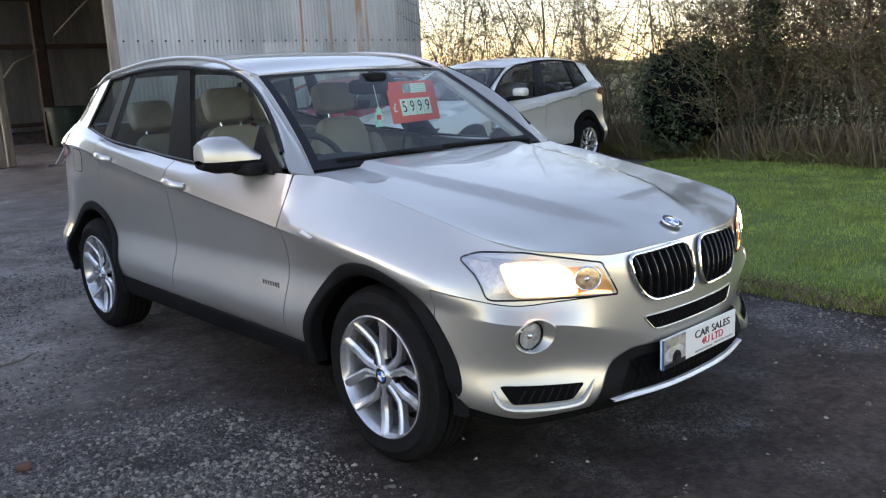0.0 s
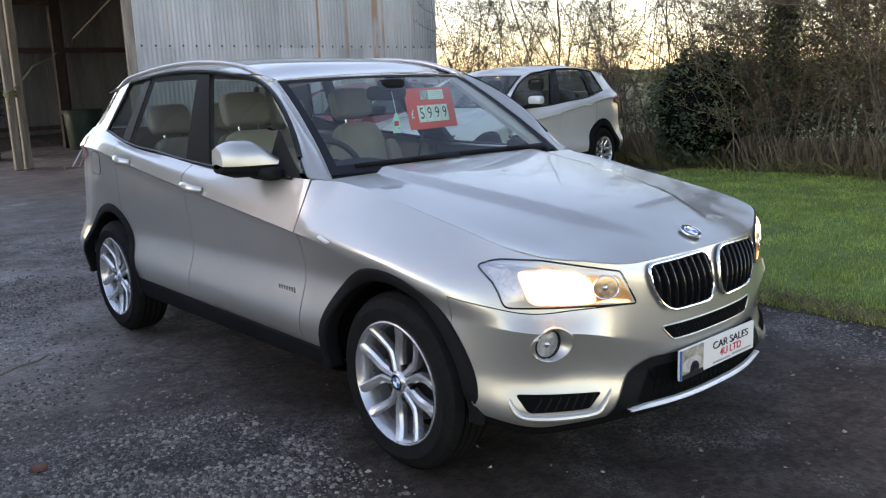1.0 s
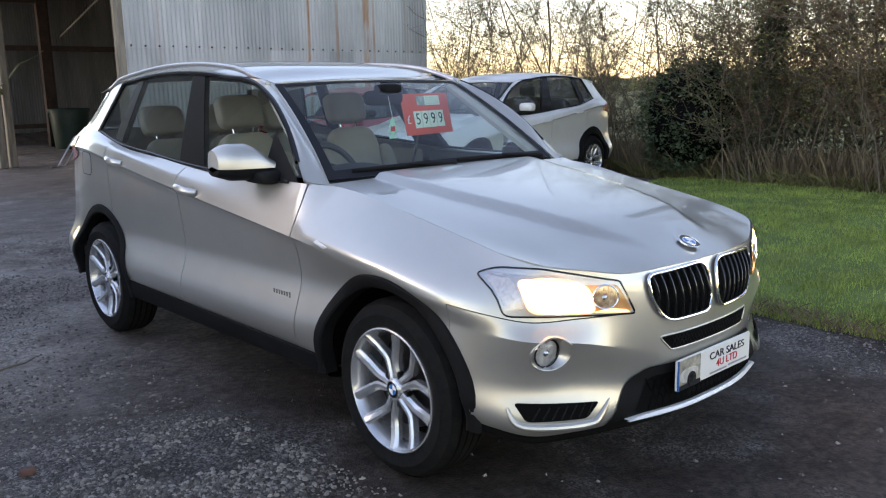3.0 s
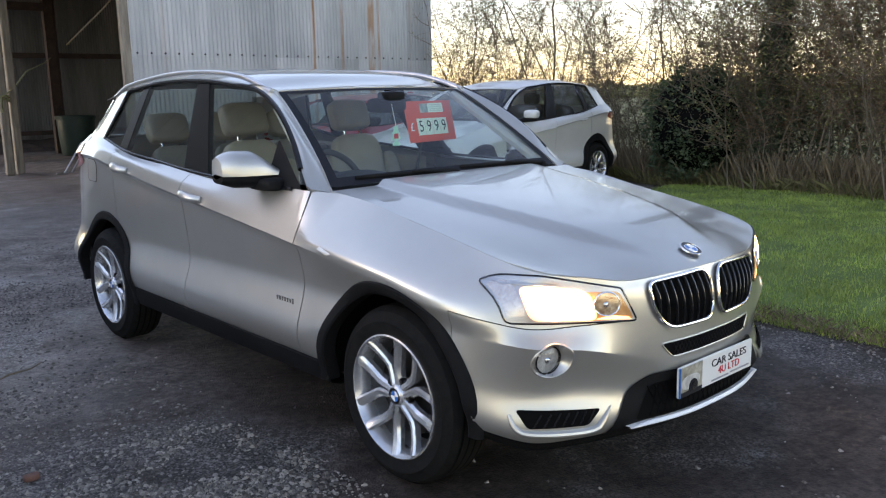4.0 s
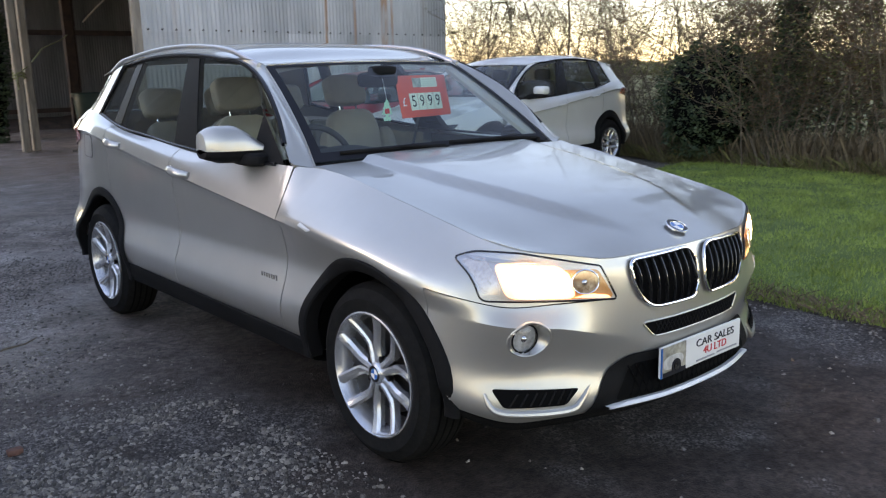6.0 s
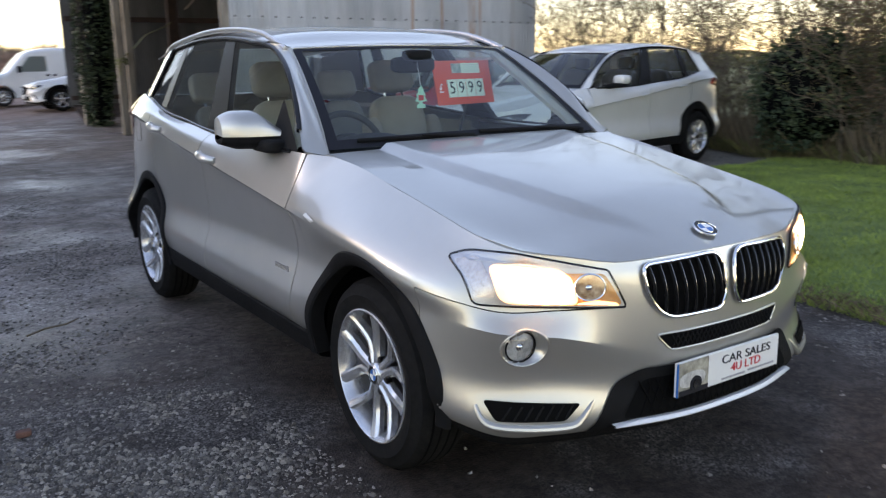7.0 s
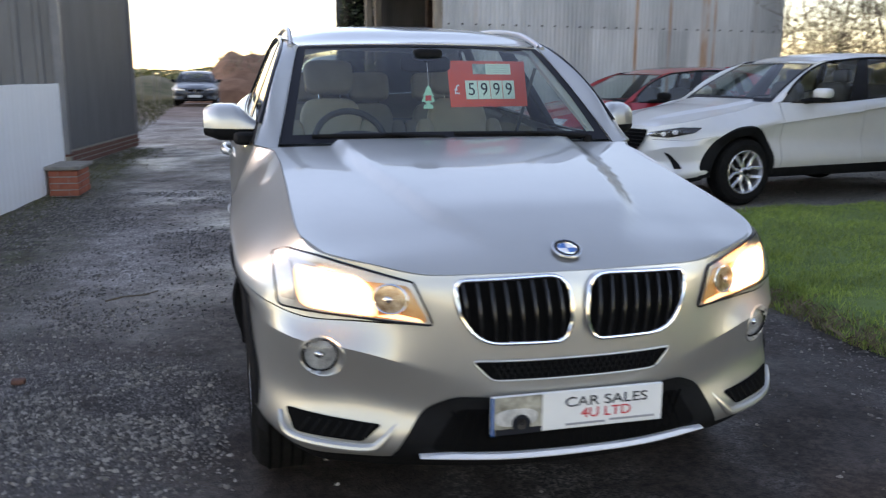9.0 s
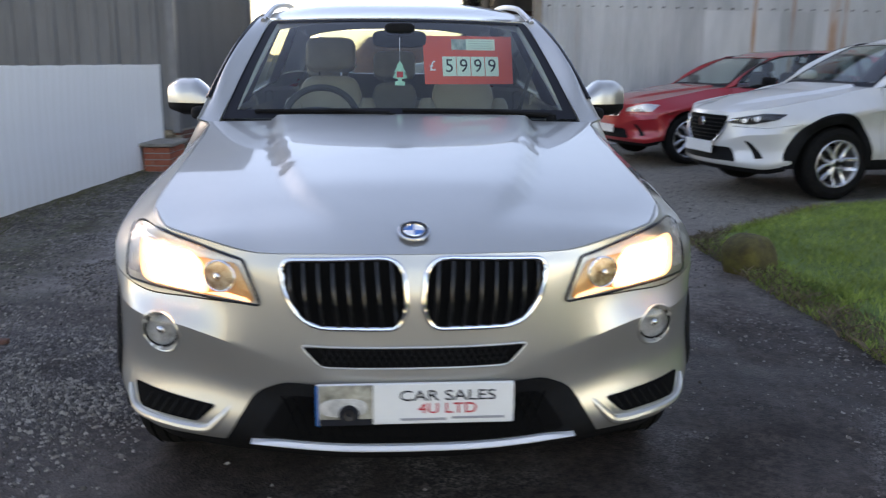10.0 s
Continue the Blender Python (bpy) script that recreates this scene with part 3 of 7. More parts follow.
def body(car, wheels=WHEELS, arch_trim=True, gap=.003, door_y=(.585, 1.66, 2.62), trim_w=.022, fog=None):
    """The painted skin in its panels, the roof, the glass, trims and liners."""
    d0, d1, d2 = door_y
    U = SHELL.u_at_y
    t = .014
    v4 = 4.0
    c = car
    # bumper: one piece over the nose, below the lamps
    low = skin(0, U(-.455), 0, .62, 60, 8)
    c.put("bumper_skirt", thick(arch_cut(flip(join(low, mirrored(low))), wheels), t), M["plastic"], "black plastic bumper skirt")
    ub = SHELL.u_at_x(.43)
    bu = np.concatenate([np.linspace(0, ub, 34), np.linspace(ub, U(-.345), 70)[1:]])
    bv = np.concatenate([np.linspace(.63, 3, 44), np.linspace(3, v4 - .03, 13)[1:], np.linspace(v4 + .02, 6, 16)])
    P = SHELL.sample(bu, bv)
    V, F = grid([[tuple(q) for q in col] for col in P])
    F = [f for f in F if not (f[0] // len(bv) >= 33 and f[0] % len(bv) >= 55)]
    half = V, F
    if fog:
        half = hole_cut(half, *fog)
    whole = join(half, mirrored(half))
    c.put("front_bumper", thick(arch_cut(flip(whole), wheels), t), c.paint, sharp=16)
    ul = SHELL.u_at_x(.70)
    upper = skin(ub, ul, v4 + .02, 6, 24, 16)
    c.put("nose_panel", thick(flip(upper), t), c.paint, both=True)
    us = np.concatenate([np.linspace(ul, U(-.345), 22)[:-1], np.linspace(U(-.345 + gap), U(d0), 64)])
    vs = np.concatenate([np.linspace(0, 3, 27)[:-1], np.linspace(3, v4 - .005, 22)[:-1], np.linspace(v4 + .02, 6, 20)])
    P = SHELL.sample(us, vs)
    V, F = grid([[tuple(P[i, j]) for j in range(len(vs))] for i in range(len(us))])
    nc = len(vs)
    F = [f for f in F if not (f[0] // nc < 21 and f[0] % nc < 47)]
    ids = sorted({i for f in F for i in f})
    at_ = {q: k for k, q in enumerate(ids)}
    wing = [V[i] for i in ids], [tuple(at_[i] for i in f) for f in F]
    c.put("front_wing", thick(arch_cut(flip(wing), wheels), t), c.paint, both=True, sharp=16)
    c.put("front_door", thick(arch_cut(flip(skin(U(d0 + gap * 2), U(d1), .35, 6, 56, 96)), wheels), t), c.paint, both=True, sharp=16)
    c.put("rear_door", thick(arch_cut(flip(skin(U(d1 + gap * 2), U(d2), .35, 6, 56, 96)), wheels), t), c.paint, both=True, sharp=16)
    c.put("rear_quarter", thick(arch_cut(flip(skin(U(d2 + gap * 2), 15.2, 0, 6, 56, 100)), wheels), t), c.paint, both=True, sharp=16)
    rear = skin(15.22, 17, 0, 6, 24, 24)
    c.put("tailgate", thick(flip(join(rear, mirrored(rear))), t), c.paint)
    # bonnet
    rows = []
    for i in range(57):
        s = -1 + i / 28
        u = float(np.interp(abs(s) * .745, TOP_X[:6], np.arange(6)))
        f = SHELL.sample([u], [6])[0, 0]
        yf, zf = f[1] + .003, f[2] + .001
        yb = .515
        corr = zf - bonnet_z(s * .745, yf)
        row = []
        for j in range(49):
            q = (j / 48) ** 1.25
            y = yf + (yb - yf) * q
            xe = float(np.interp(y, EDGE_Y, EDGE_X)) - .0035
            x = s * xe
            row.append((x, y, bonnet_z(x, y) + corr * math.exp(-(y - yf) / .24)))
        rows.append(row)
    c.put("bonnet", thick(flip(grid(rows)), .012), c.paint, sharp=50)
    # windscreen, with its black border
    def screen(s, q, off=0):
        xb, xt = .738 * s, .603 * s
        b = Vector((xb, .525 + .055 * s * s, 1.104 - .010 * s * s))
        e = Vector((xt, 1.115 + .085 * s * s, 1.522 - .012 * s * s))
        p = b.lerp(e, q)
        bow = .028 * 4 * q * (1 - q) * (1 - .3 * s * s)
        return p + Vector((0, -.58, .81)) * (bow + off)
    g = [[tuple(screen(-1 + 2 * i / 32, j / 20)) for j in range(21)] for i in range(33)]
    w = c.put("windscreen", grid(g), M["glass"], "clear raked windscreen")[0]
    w.visible_shadow = False
    ring_o = [(-.995 + 1.99 * i / 30, .004) for i in range(31)] + [(.995, .004 + .992 * i / 20) for i in range(1, 21)] + [(.995 - 1.99 * i / 30, .996) for i in range(1, 31)] + [(-.995, .996 - .992 * i / 20) for i in range(1, 20)]
    ring_i = [(max(-.93, min(.93, a)), max(.075, min(.965, b))) for a, b in ring_o]
    c.put("windscreen_border", flip(band(ring_o, ring_i, screen, .0025, .0025)), M["ink"], "black printed border of the windscreen", parent=w)
    # A-posts, roof, side rails
    post = []
    for k in range(24):
        q = -.05 + 1.05 * k / 23
        a = screen(1.0, q)
        f = Vector((0, .625 + (1.42 - .625) * q, 0))
        f.z = DLO(f.y) + .006
        f.x = SHELL.cabin(f.y, f.z) + .002
        mid = (a + f) / 2 + Vector((.022, -.022, .012)) * step(-.05, .3, q)
        post.append([tuple((1 - s) ** 2 * a + 2 * s * (1 - s) * (mid * 2 - (a + f) / 2) + s * s * f) for s in [j / 8 for j in range(9)]])
    c.put("windscreen_post", thick(flip(grid(post)), .01), c.paint, both=True)
    rows = []
    for i in range(41):
        s = -1 + i / 20
        row = []
        for j in range(45):
            q = j / 44
            ye = 3.32 + .09 * (1 - s * s)
            y0 = screen(max(-1, min(1, s)), 1.0).y + .004
            y = y0 + (ye - y0) * q
            edge = ROOF_LINE(max(y, 1.36 * abs(s))) + .012
            xe = SHELL.cabin(y, edge) + .004 if y > 1.4 else .603 + (SHELL.cabin(1.4, edge) + .004 - .603) * (y - 1.2) / .2
            if y < 1.2:
                xe = .603
            z = ROOF_MID(y) + (edge - ROOF_MID(y)) * (abs(s) ** 3.2)
            if q < .12:
                zs = screen(max(-1, min(1, s)), 1.0).z + .006
                z = zs + (z - zs) * (q / .12) ** .8
            row.append((xe * s, y, z))
        rows.append(row)
    c.put("roof", thick(flip(grid(rows)), .006), c.paint, sharp=50)
    # flank glass and pillars
    at = cabin_at(1)
    def pane(name, pts, mat, off, label="", rings=5, both=True):
        return c.put(name, flip(star(rounded(pts, .12), at, off, rings)), mat, label, both=both)
    zb = lambda y: BELT(y) + .012
    zt = lambda y: ROOF_LINE(y) - .006
    def strip(b0, b1, t0, t1, lo, hi, n=14, off=.0, turn=.0):
        """A piece of the window side between two slanting edges."""
        rows = []
        for i in range(n + 1):
            yb, yt = b0 + (b1 - b0) * i / n, t0 + (t1 - t0) * i / n
            rows.append([tuple(at(yb + (yt - yb) * j / 10, lo(yb) + (hi(yt) - lo(yb)) * j / 10, off - turn * (i / n) ** 2)) for j in range(11)])
        return grid(rows)
    apost = lambda y: max(min(DLO(y), ROOF_LINE(max(y, 1.2)) - .006) if y < 1.5 else zt(y), zb(y) + .002)
    for nm, dat, mt in (("front_window", strip(.66, 1.50, .67, 1.80, zb, apost, 30), M["side_glass"]), ("rear_window", strip(1.78, 2.60, 1.94, 2.565, zb, zt, 16), M["side_glass"]), ("quarter_window", strip(2.72, 3.0, 2.65, 2.86, zb, zt, 12), M["side_glass"])):
        for o in c.put(nm, flip(dat), mt, both=True):
            o.visible_shadow = False
    c.put("door_pillar", thick(flip(strip(1.50, 1.78, 1.80, 1.94, zb, zt, 4, .003)), .03), M["gloss_black"], "gloss black door pillar", both=True)
    c.put("window_divider", thick(flip(strip(2.60, 2.72, 2.565, 2.65, zb, zt, 3, .003)), .03), M["gloss_black"], "gloss black window divider", both=True)
    # rear posts and the tail glass
    c.put("rear_post", thick(flip(strip(3.0, 3.53, 2.86, 3.32, lambda y: BELT(y) - .012, lambda y: ROOF_LINE(y) + .010, 14, .004, .05)), .012), c.paint, both=True)
    back = []
    for j in range(11):
        q = j / 10
        zp = (BELT(3.53) - .012) * (1 - q) + (ROOF_LINE(3.32) + .010) * q
        a = at(3.53 + (3.32 - 3.53) * q, zp, -.046)
        e = Vector((.60 * (1 - .13 * q), 3.57 - .16 * q, zp))
        mid = (a + e) / 2 + Vector((.02, .03, 0))
        back.append([tuple((1 - w) ** 2 * a + 2 * w * (1 - w) * mid + w * w * e) for w in (0, .25, .5, .75, 1)])
    c.put("tailgate_frame", flip(grid(back)), c.paint, both=True)
    line = [(y, zb(y) - .012) for y in np.linspace(.72, 3.02, 40)]
    c.put("belt_moulding", tube([at(y, z, .006) for y, z in line], .010, 8), M["gloss_black"], "black belt moulding", both=True)
    top = [(y, DLO(y) + .004) for y in np.linspace(.70, 1.42, 16)] + [(y, ROOF_LINE(y) + .001) for y in np.linspace(1.52, 2.82, 24)] + [(2.86 + .15 * k / 6, ROOF_LINE(2.86) - .006 + (BELT(3.0) - ROOF_LINE(2.86)) * k / 6) for k in range(7)]
    c.put("window_frame", tube([at(y, z, .005) for y, z in top], .013, 8), M["gloss_black"], "black window frame", both=True)
    tail = []
    for i in range(17):
        s = -1 + i / 8
        tail.append([(.60 * s * (1 - .13 * k / 8), 3.60 - .10 * s * s - .16 * k / 8, 1.245 + .31 * k / 8 - .02 * s * s) for k in range(9)])
    for o in c.put("rear_screen", flip(grid(tail)), M["dark_glass"], "tinted rear screen"):
        o.visible_shadow = False
    # underside, wells and sills
    floor = [(-.58, -.60, .29), (.58, -.60, .29), (.84, 3.4, .30), (-.84, 3.4, .30)]
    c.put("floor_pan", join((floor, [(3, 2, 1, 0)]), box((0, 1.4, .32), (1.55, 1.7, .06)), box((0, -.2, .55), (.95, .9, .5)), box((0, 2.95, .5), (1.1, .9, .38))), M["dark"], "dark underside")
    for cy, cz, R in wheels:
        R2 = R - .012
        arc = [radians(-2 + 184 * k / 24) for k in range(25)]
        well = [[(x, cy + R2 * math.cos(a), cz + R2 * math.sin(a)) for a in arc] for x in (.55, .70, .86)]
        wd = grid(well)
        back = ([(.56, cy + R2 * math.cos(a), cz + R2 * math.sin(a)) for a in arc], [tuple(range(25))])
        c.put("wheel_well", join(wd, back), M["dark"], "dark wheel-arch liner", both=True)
        if arch_trim:
            rows = []
            for a in [radians(-4 + 190 * k / 40) for k in range(41)]:
                row = []
                for r, o in ((R - .03, -.05), (R - .028, .006), (R - .02, .013), (R + trim_w - .010, .014), (R + trim_w, .010), (R + trim_w + .004, .001)):
                    y, z = cy + r * math.cos(a), cz + r * math.sin(a)
                    row.append((SHELL.side(y, max(z, .43)) + o - .02 * step(.43, .34, z), y, z))
                rows.append(row)
            c.put("wheel_arch_trim", grid(rows), M["plastic"], "black plastic wheel-arch trim", both=True)
    rows = []
    for i in range(31):
        y = wheels[0][0] + .40 + (wheels[1][0] - wheels[0][0] - .80) * i / 30
        x = SHELL.side(y, .42)
        k = .012 * (y - .4)
        rows.append([(x - .16, y, .285), (x - .07, y, .288), (x - .022, y, .305), (x - .004, y, .345), (x + .002, y, .388 + k), (x - .015, y, .394 + k)])
    c.put("sill", grid(rows), M["plastic"], "black plastic sill", both=True)

# ---- the silver car ----
hero = Car("car", M["silver"])
tagged(hero.ob, "silver sports utility car with lit headlamps parked on the wet yard", "car")
body(hero, fog=(.705, .590, .060))
for cy, cz, sg, xf in ((0, .345, -1, .905), (0, .345, 1, .905), (2.81, .35, -1, .915), (2.81, .35, 1, .915)):
    wheel(hero, cy, cz, sg, xf, .352, .240)

FR = SHELL.front
# twin kidney grilles
for sg in (-1, 1):
    edge = rounded([(sg * .028, .832), (sg * .350, .820), (sg * .338, .735), (sg * .285, .650), (sg * .045, .650), (sg * .022, .70)], [.5, .42, .3, .6, .5, .3], 6)
    # uncut skin: a near-black sheet stands for shade behind the slats
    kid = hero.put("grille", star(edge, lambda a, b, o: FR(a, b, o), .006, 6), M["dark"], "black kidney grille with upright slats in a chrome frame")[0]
    ring = [FR(a, b, .012) for a, b in edge]
    hero.put("grille_frame", tube(ring, .0068, 10, closed=True), M["chrome"], "chrome grille frame", parent=kid)
    for k in range(8):
        x = .062 + .264 * k / 7
        zz = [z for a, z in edge if abs(a * sg - x) < .022]
        z0, z1 = min(zz) + .008, max(zz) - .008
        pts = [FR(sg * (x - .012 * (1 - q / 8)), z0 + (z1 - z0) * q / 8, .010 + .012 * math.sin(math.pi * q / 8)) for q in range(9)]
        hero.put("slat", tube(pts, .0055, 6), M["plastic"], "black slat with a bright edge", parent=kid)
        pts = [p + Vector((0, -.006, 0)) for p in pts]
        hero.put("slat_edge", tube(pts, .0015, 5), M["dark_chrome"], "bright slat edge", parent=kid)
# bonnet badge
n = Vector((0, -.42, .91)).normalized()
z0 = bonnet_z(0, -.722)
badge(hero.ob, Matrix.Translation((0, -.722, z0 + .006)) @ n.to_track_quat("Z", "Y").to_matrix().to_4x4() @ Matrix.Rotation(radians(180), 4, "Z"), .041, "bonnet_badge")

HR = hero.put

# ---- nose details ----
fr_at = lambda a, b, o: FR(a, b, o)
# lower black intake with the plate and the bright lip
edge = rounded([(-.35, .492), (.35, .492), (.43, .455), (.535, .285), (-.535, .285), (-.43, .455)], [.3, .3, .4, .1, .1, .4], 6)
intake = HR("lower_intake", flip(star(edge, fr_at, .005, 8)), M["plastic"], "black lower intake of the bumper")[0]
mesh_edge = rounded([(-.34, .455), (.34, .455), (.42, .335), (-.42, .335)], .2, 5)
# near-black sheet on the bumper for the depth's shade
HR("intake_mesh", flip(star(mesh_edge, fr_at, .0075, 6)), M["dark"], "near-black sheet for the shade behind the mesh", parent=intake)
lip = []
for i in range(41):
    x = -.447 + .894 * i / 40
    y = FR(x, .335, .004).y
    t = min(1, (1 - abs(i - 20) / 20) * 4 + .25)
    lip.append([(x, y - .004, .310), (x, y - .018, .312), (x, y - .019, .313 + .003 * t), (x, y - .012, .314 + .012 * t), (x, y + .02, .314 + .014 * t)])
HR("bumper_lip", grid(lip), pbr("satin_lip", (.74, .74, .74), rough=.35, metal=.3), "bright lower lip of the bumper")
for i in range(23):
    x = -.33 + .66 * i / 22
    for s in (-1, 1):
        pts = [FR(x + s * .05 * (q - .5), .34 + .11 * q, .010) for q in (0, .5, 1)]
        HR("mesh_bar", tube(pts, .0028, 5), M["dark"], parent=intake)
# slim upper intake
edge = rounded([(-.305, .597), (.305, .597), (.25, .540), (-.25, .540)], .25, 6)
# no hole cut: the intake's shade is a near-black sheet
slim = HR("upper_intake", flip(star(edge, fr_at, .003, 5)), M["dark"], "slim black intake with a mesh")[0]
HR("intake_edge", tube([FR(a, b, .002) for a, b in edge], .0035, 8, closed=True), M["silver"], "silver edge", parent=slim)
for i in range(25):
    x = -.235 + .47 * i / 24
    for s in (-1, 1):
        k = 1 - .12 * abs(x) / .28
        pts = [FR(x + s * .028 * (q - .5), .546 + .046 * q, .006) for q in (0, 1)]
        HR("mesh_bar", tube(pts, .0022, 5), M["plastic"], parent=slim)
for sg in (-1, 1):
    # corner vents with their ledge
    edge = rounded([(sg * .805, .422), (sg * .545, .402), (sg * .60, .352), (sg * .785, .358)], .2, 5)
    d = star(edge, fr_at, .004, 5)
    # vent shade laid on the skin as a near-black sheet
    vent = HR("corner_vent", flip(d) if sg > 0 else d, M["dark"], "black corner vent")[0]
    for i in range(7):
        x = .60 + .17 * i / 6
        HR("vent_bar", tube([FR(sg * x, .36, .006), FR(sg * (x - .03), .402, .006)], .003, 5), M["plastic"], parent=vent)
    path = [(.822, .405), (.815, .365), (.79, .342), (.72, .334), (.63, .330), (.575, .334), (.552, .350), (.520, .385), (.49, .42)]
    tq = np.linspace(0, 1, len(path))
    pts = spline(tq, path, np.linspace(0, 1, 36))
    rad = [.005 + .009 * math.sin(math.pi * min(1, max(0, i / 35))) ** .6 for i in range(36)]
    HR("vent_ledge", tube([FR(sg * a, b, .004 - .014 * max(0, (i - 24) / 11)) for i, (a, b) in enumerate(pts)], rad, 10), M["silver"], "bright ledge under the vent")
    # fog lamp in a round recess
    fc = (sg * .705, .590)
    circ = lambda r, dx=0: [(fc[0] + sg * dx + r * 1.0 * math.cos(2 * math.pi * k / 36), fc[1] + r * math.sin(2 * math.pi * k / 36)) for k in range(36)]
    wind = (lambda d: flip(d) if sg > 0 else d)
    fy = FR(*fc).y
    in_at = lambda a, b, o: Vector((a, FR(a, b).y - o, b))
    lens_at = lambda a, b, o: Vector((a, fy * .65 + FR(a, b).y * .35 - o, b))
    fog = HR("fog_lamp", wind(star(circ(.049, .002), lens_at, -.030, 4)), M["fog_cup"], "round fog lamp in a recessed ring")[0]
    HR("fog_ring", tube([FR(a, b, -.001) for a, b in circ(.0605)], .0042, 8, closed=True), M["silver"], "silver recess ring", parent=fog)
    V1 = [in_at(a, b, .0) for a, b in circ(.061)]
    V2 = [in_at(a, b, -.010) for a, b in circ(.057, .001)]
    V3 = [lens_at(a, b, -.026) for a, b in circ(.049, .002)]
    cone = [tuple(v) for v in V1 + V2 + V3], [(r * 36 + i, r * 36 + (i + 1) % 36, r * 36 + 36 + (i + 1) % 36, r * 36 + 36 + i) for r in (0, 1) for i in range(36)]
    HR("fog_cone", cone if sg > 0 else flip(cone), M["silver"], "silver recess round the lamp", parent=fog)
    HR("fog_seal", tube([lens_at(a, b, -.022) for a, b in circ(.0485, .002)], .003, 8, closed=True), M["plastic"], "black seal", parent=fog)
    HR("fog_bulb", wind(star([(fc[0] + sg * .004 + .012 * math.cos(2 * math.pi * k / 16), fc[1] + .012 * math.sin(2 * math.pi * k / 16)) for k in range(16)], lens_at, -.024, 3, dome=.008)), M["chrome"], "bright bulb shield", parent=fog)
    HR("fog_lens", wind(star(circ(.047, .002), lens_at, -.020, 5, dome=.012)), M["lens"], "clear lens", parent=fog)
    # headlamp
    edge = rounded([(sg * .822, .852), (sg * .775, .876), (sg * .70, .876), (sg * .455, .815), (sg * .405, .698), (sg * .815, .722)], [.3, .3, .2, .06, .12, .15], 5)
    wind = (lambda d: flip(d) if sg > 0 else d)
    lamp = HR("headlamp", wind(star(edge, fr_at, .004, 8)), M["matt_alu"], "lit halogen headlamp behind a clear lens")[0]
    HR("lamp_edge", tube([FR(a, b, .005) for a, b in edge], .0034, 8, closed=True), M["gloss_black"], "black lamp edge", parent=lamp)
    inner = rounded([(sg * .60, .815), (sg * .468, .806), (sg * .418, .707), (sg * .60, .715)], .15, 5)
    HR("lamp_bezel", wind(star(inner, fr_at, .008, 5)), M["glow_tinted_bezel"], "bezel with the lamp's amber glow in its colour", parent=lamp)
    ell = lambda cx, cz, a, b: [(sg * (cx + a * math.cos(2 * math.pi * k / 36)), cz + b * math.sin(2 * math.pi * k / 36)) for k in range(36)]
    HR("dip_reflector", wind(star(rounded([(sg * .765, .845), (sg * .60, .828), (sg * .565, .80), (sg * .545, .714), (sg * .755, .729)], .3, 6), fr_at, .0085, 6)), M["lamp_soft"], "reflector given emission for the lamplight on it", parent=lamp)
    HR("dip_bulb", wind(star(rounded([(sg * .735, .835), (sg * .618, .823), (sg * .580, .80), (sg * .570, .721), (sg * .724, .733)], .42, 8), fr_at, .012, 6, dome=.006)), M["lamp_on"], "lit dipped-beam lamp", parent=lamp)
    HR("beam_ring", tube([FR(a, b, .013) for a, b in ell(.515, .768, .044, .040)], .003, 8, closed=True), M["chrome"], "chrome lamp ring", parent=lamp)
    HR("main_reflector", wind(star(ell(.515, .768, .042, .038), fr_at, .0115, 5)), M["glow_tinted_facets"], "main-beam reflector with warm reflections in its colour", parent=lamp)
    HR("main_bulb", wind(star(ell(.520, .768, .009, .009), fr_at, .015, 4, dome=.004)), M["chrome"], "warm-lit main-beam bulb", parent=lamp)
    HR("indicator", wind(star(rounded([(sg * .815, .845), (sg * .770, .862), (sg * .762, .742), (sg * .808, .745)], .25, 5), fr_at, .0075, 5)), M["clear_lamp"], "clear faceted indicator", parent=lamp)
    HR("lamp_brow", wind(star(rounded([(sg * .80, .862), (sg * .70, .872), (sg * .47, .814), (sg * .50, .806), (sg * .70, .848), (sg * .79, .846)], .2, 4), fr_at, .0095, 3)), M["matt_alu"], "satin brow over the lamp", parent=lamp)
    # no bulb here: an emissive patch draws the orange reflection
    HR("corner_light", wind(star(rounded([(sg * .56, .718), (sg * .50, .728), (sg * .44, .716), (sg * .43, .706)], .25, 5), fr_at, .0095, 4)), M["lamp_soft"], "emissive patch for the amber glow in the lamp corner", parent=lamp)
    pane = HR("lamp_lens", wind(star(edge, fr_at, .010, 8, dome=.012)), M["lens"], "clear lamp lens", parent=lamp)[0]
    pane.visible_shadow = False

# number plate holder with the dealer's plate
py = -.852
plate = HR("plate", box((0, py + .006, .448), (.522, .012, .114), .003), M["plate_white"], "white dealer plate with dark and red lettering", smooth=False)[0]
HR("plate_side", box((-.259, py - .0015, .448), (.006, .004, .112)), M["blue_mark"], "blue end stripe", parent=plate, smooth=False)
HR("plate_picture", box((-.184, py - .0015, .448), (.142, .004, .110)), pbr("picture_cream", (.16, .15, .12), (.50, .47, .38), scale=22, rough=.4), "printed picture of a pale car", parent=plate, smooth=False)
HR("picture_shade", box((-.184, py - .0042, .402), (.138, .003, .017)), M["ink"], "dark printed shade", parent=plate, smooth=False)
HR("picture_car", moved(pillow((0, 0, 0), (.062, .0015, .026), .75, 24, 8), pose(-.190, py - .004, .442)), pbr("picture_silver", (.34, .33, .31), (.62, .61, .58), scale=40, rough=.4), "printed pale car shape", parent=plate)
HR("picture_wheel", lathe([(-.001, 0), (-.002, .027), (.002, .027)], 24, "y", (-.176, py - .0065, .424)), M["ink"], "printed wheel", parent=plate)
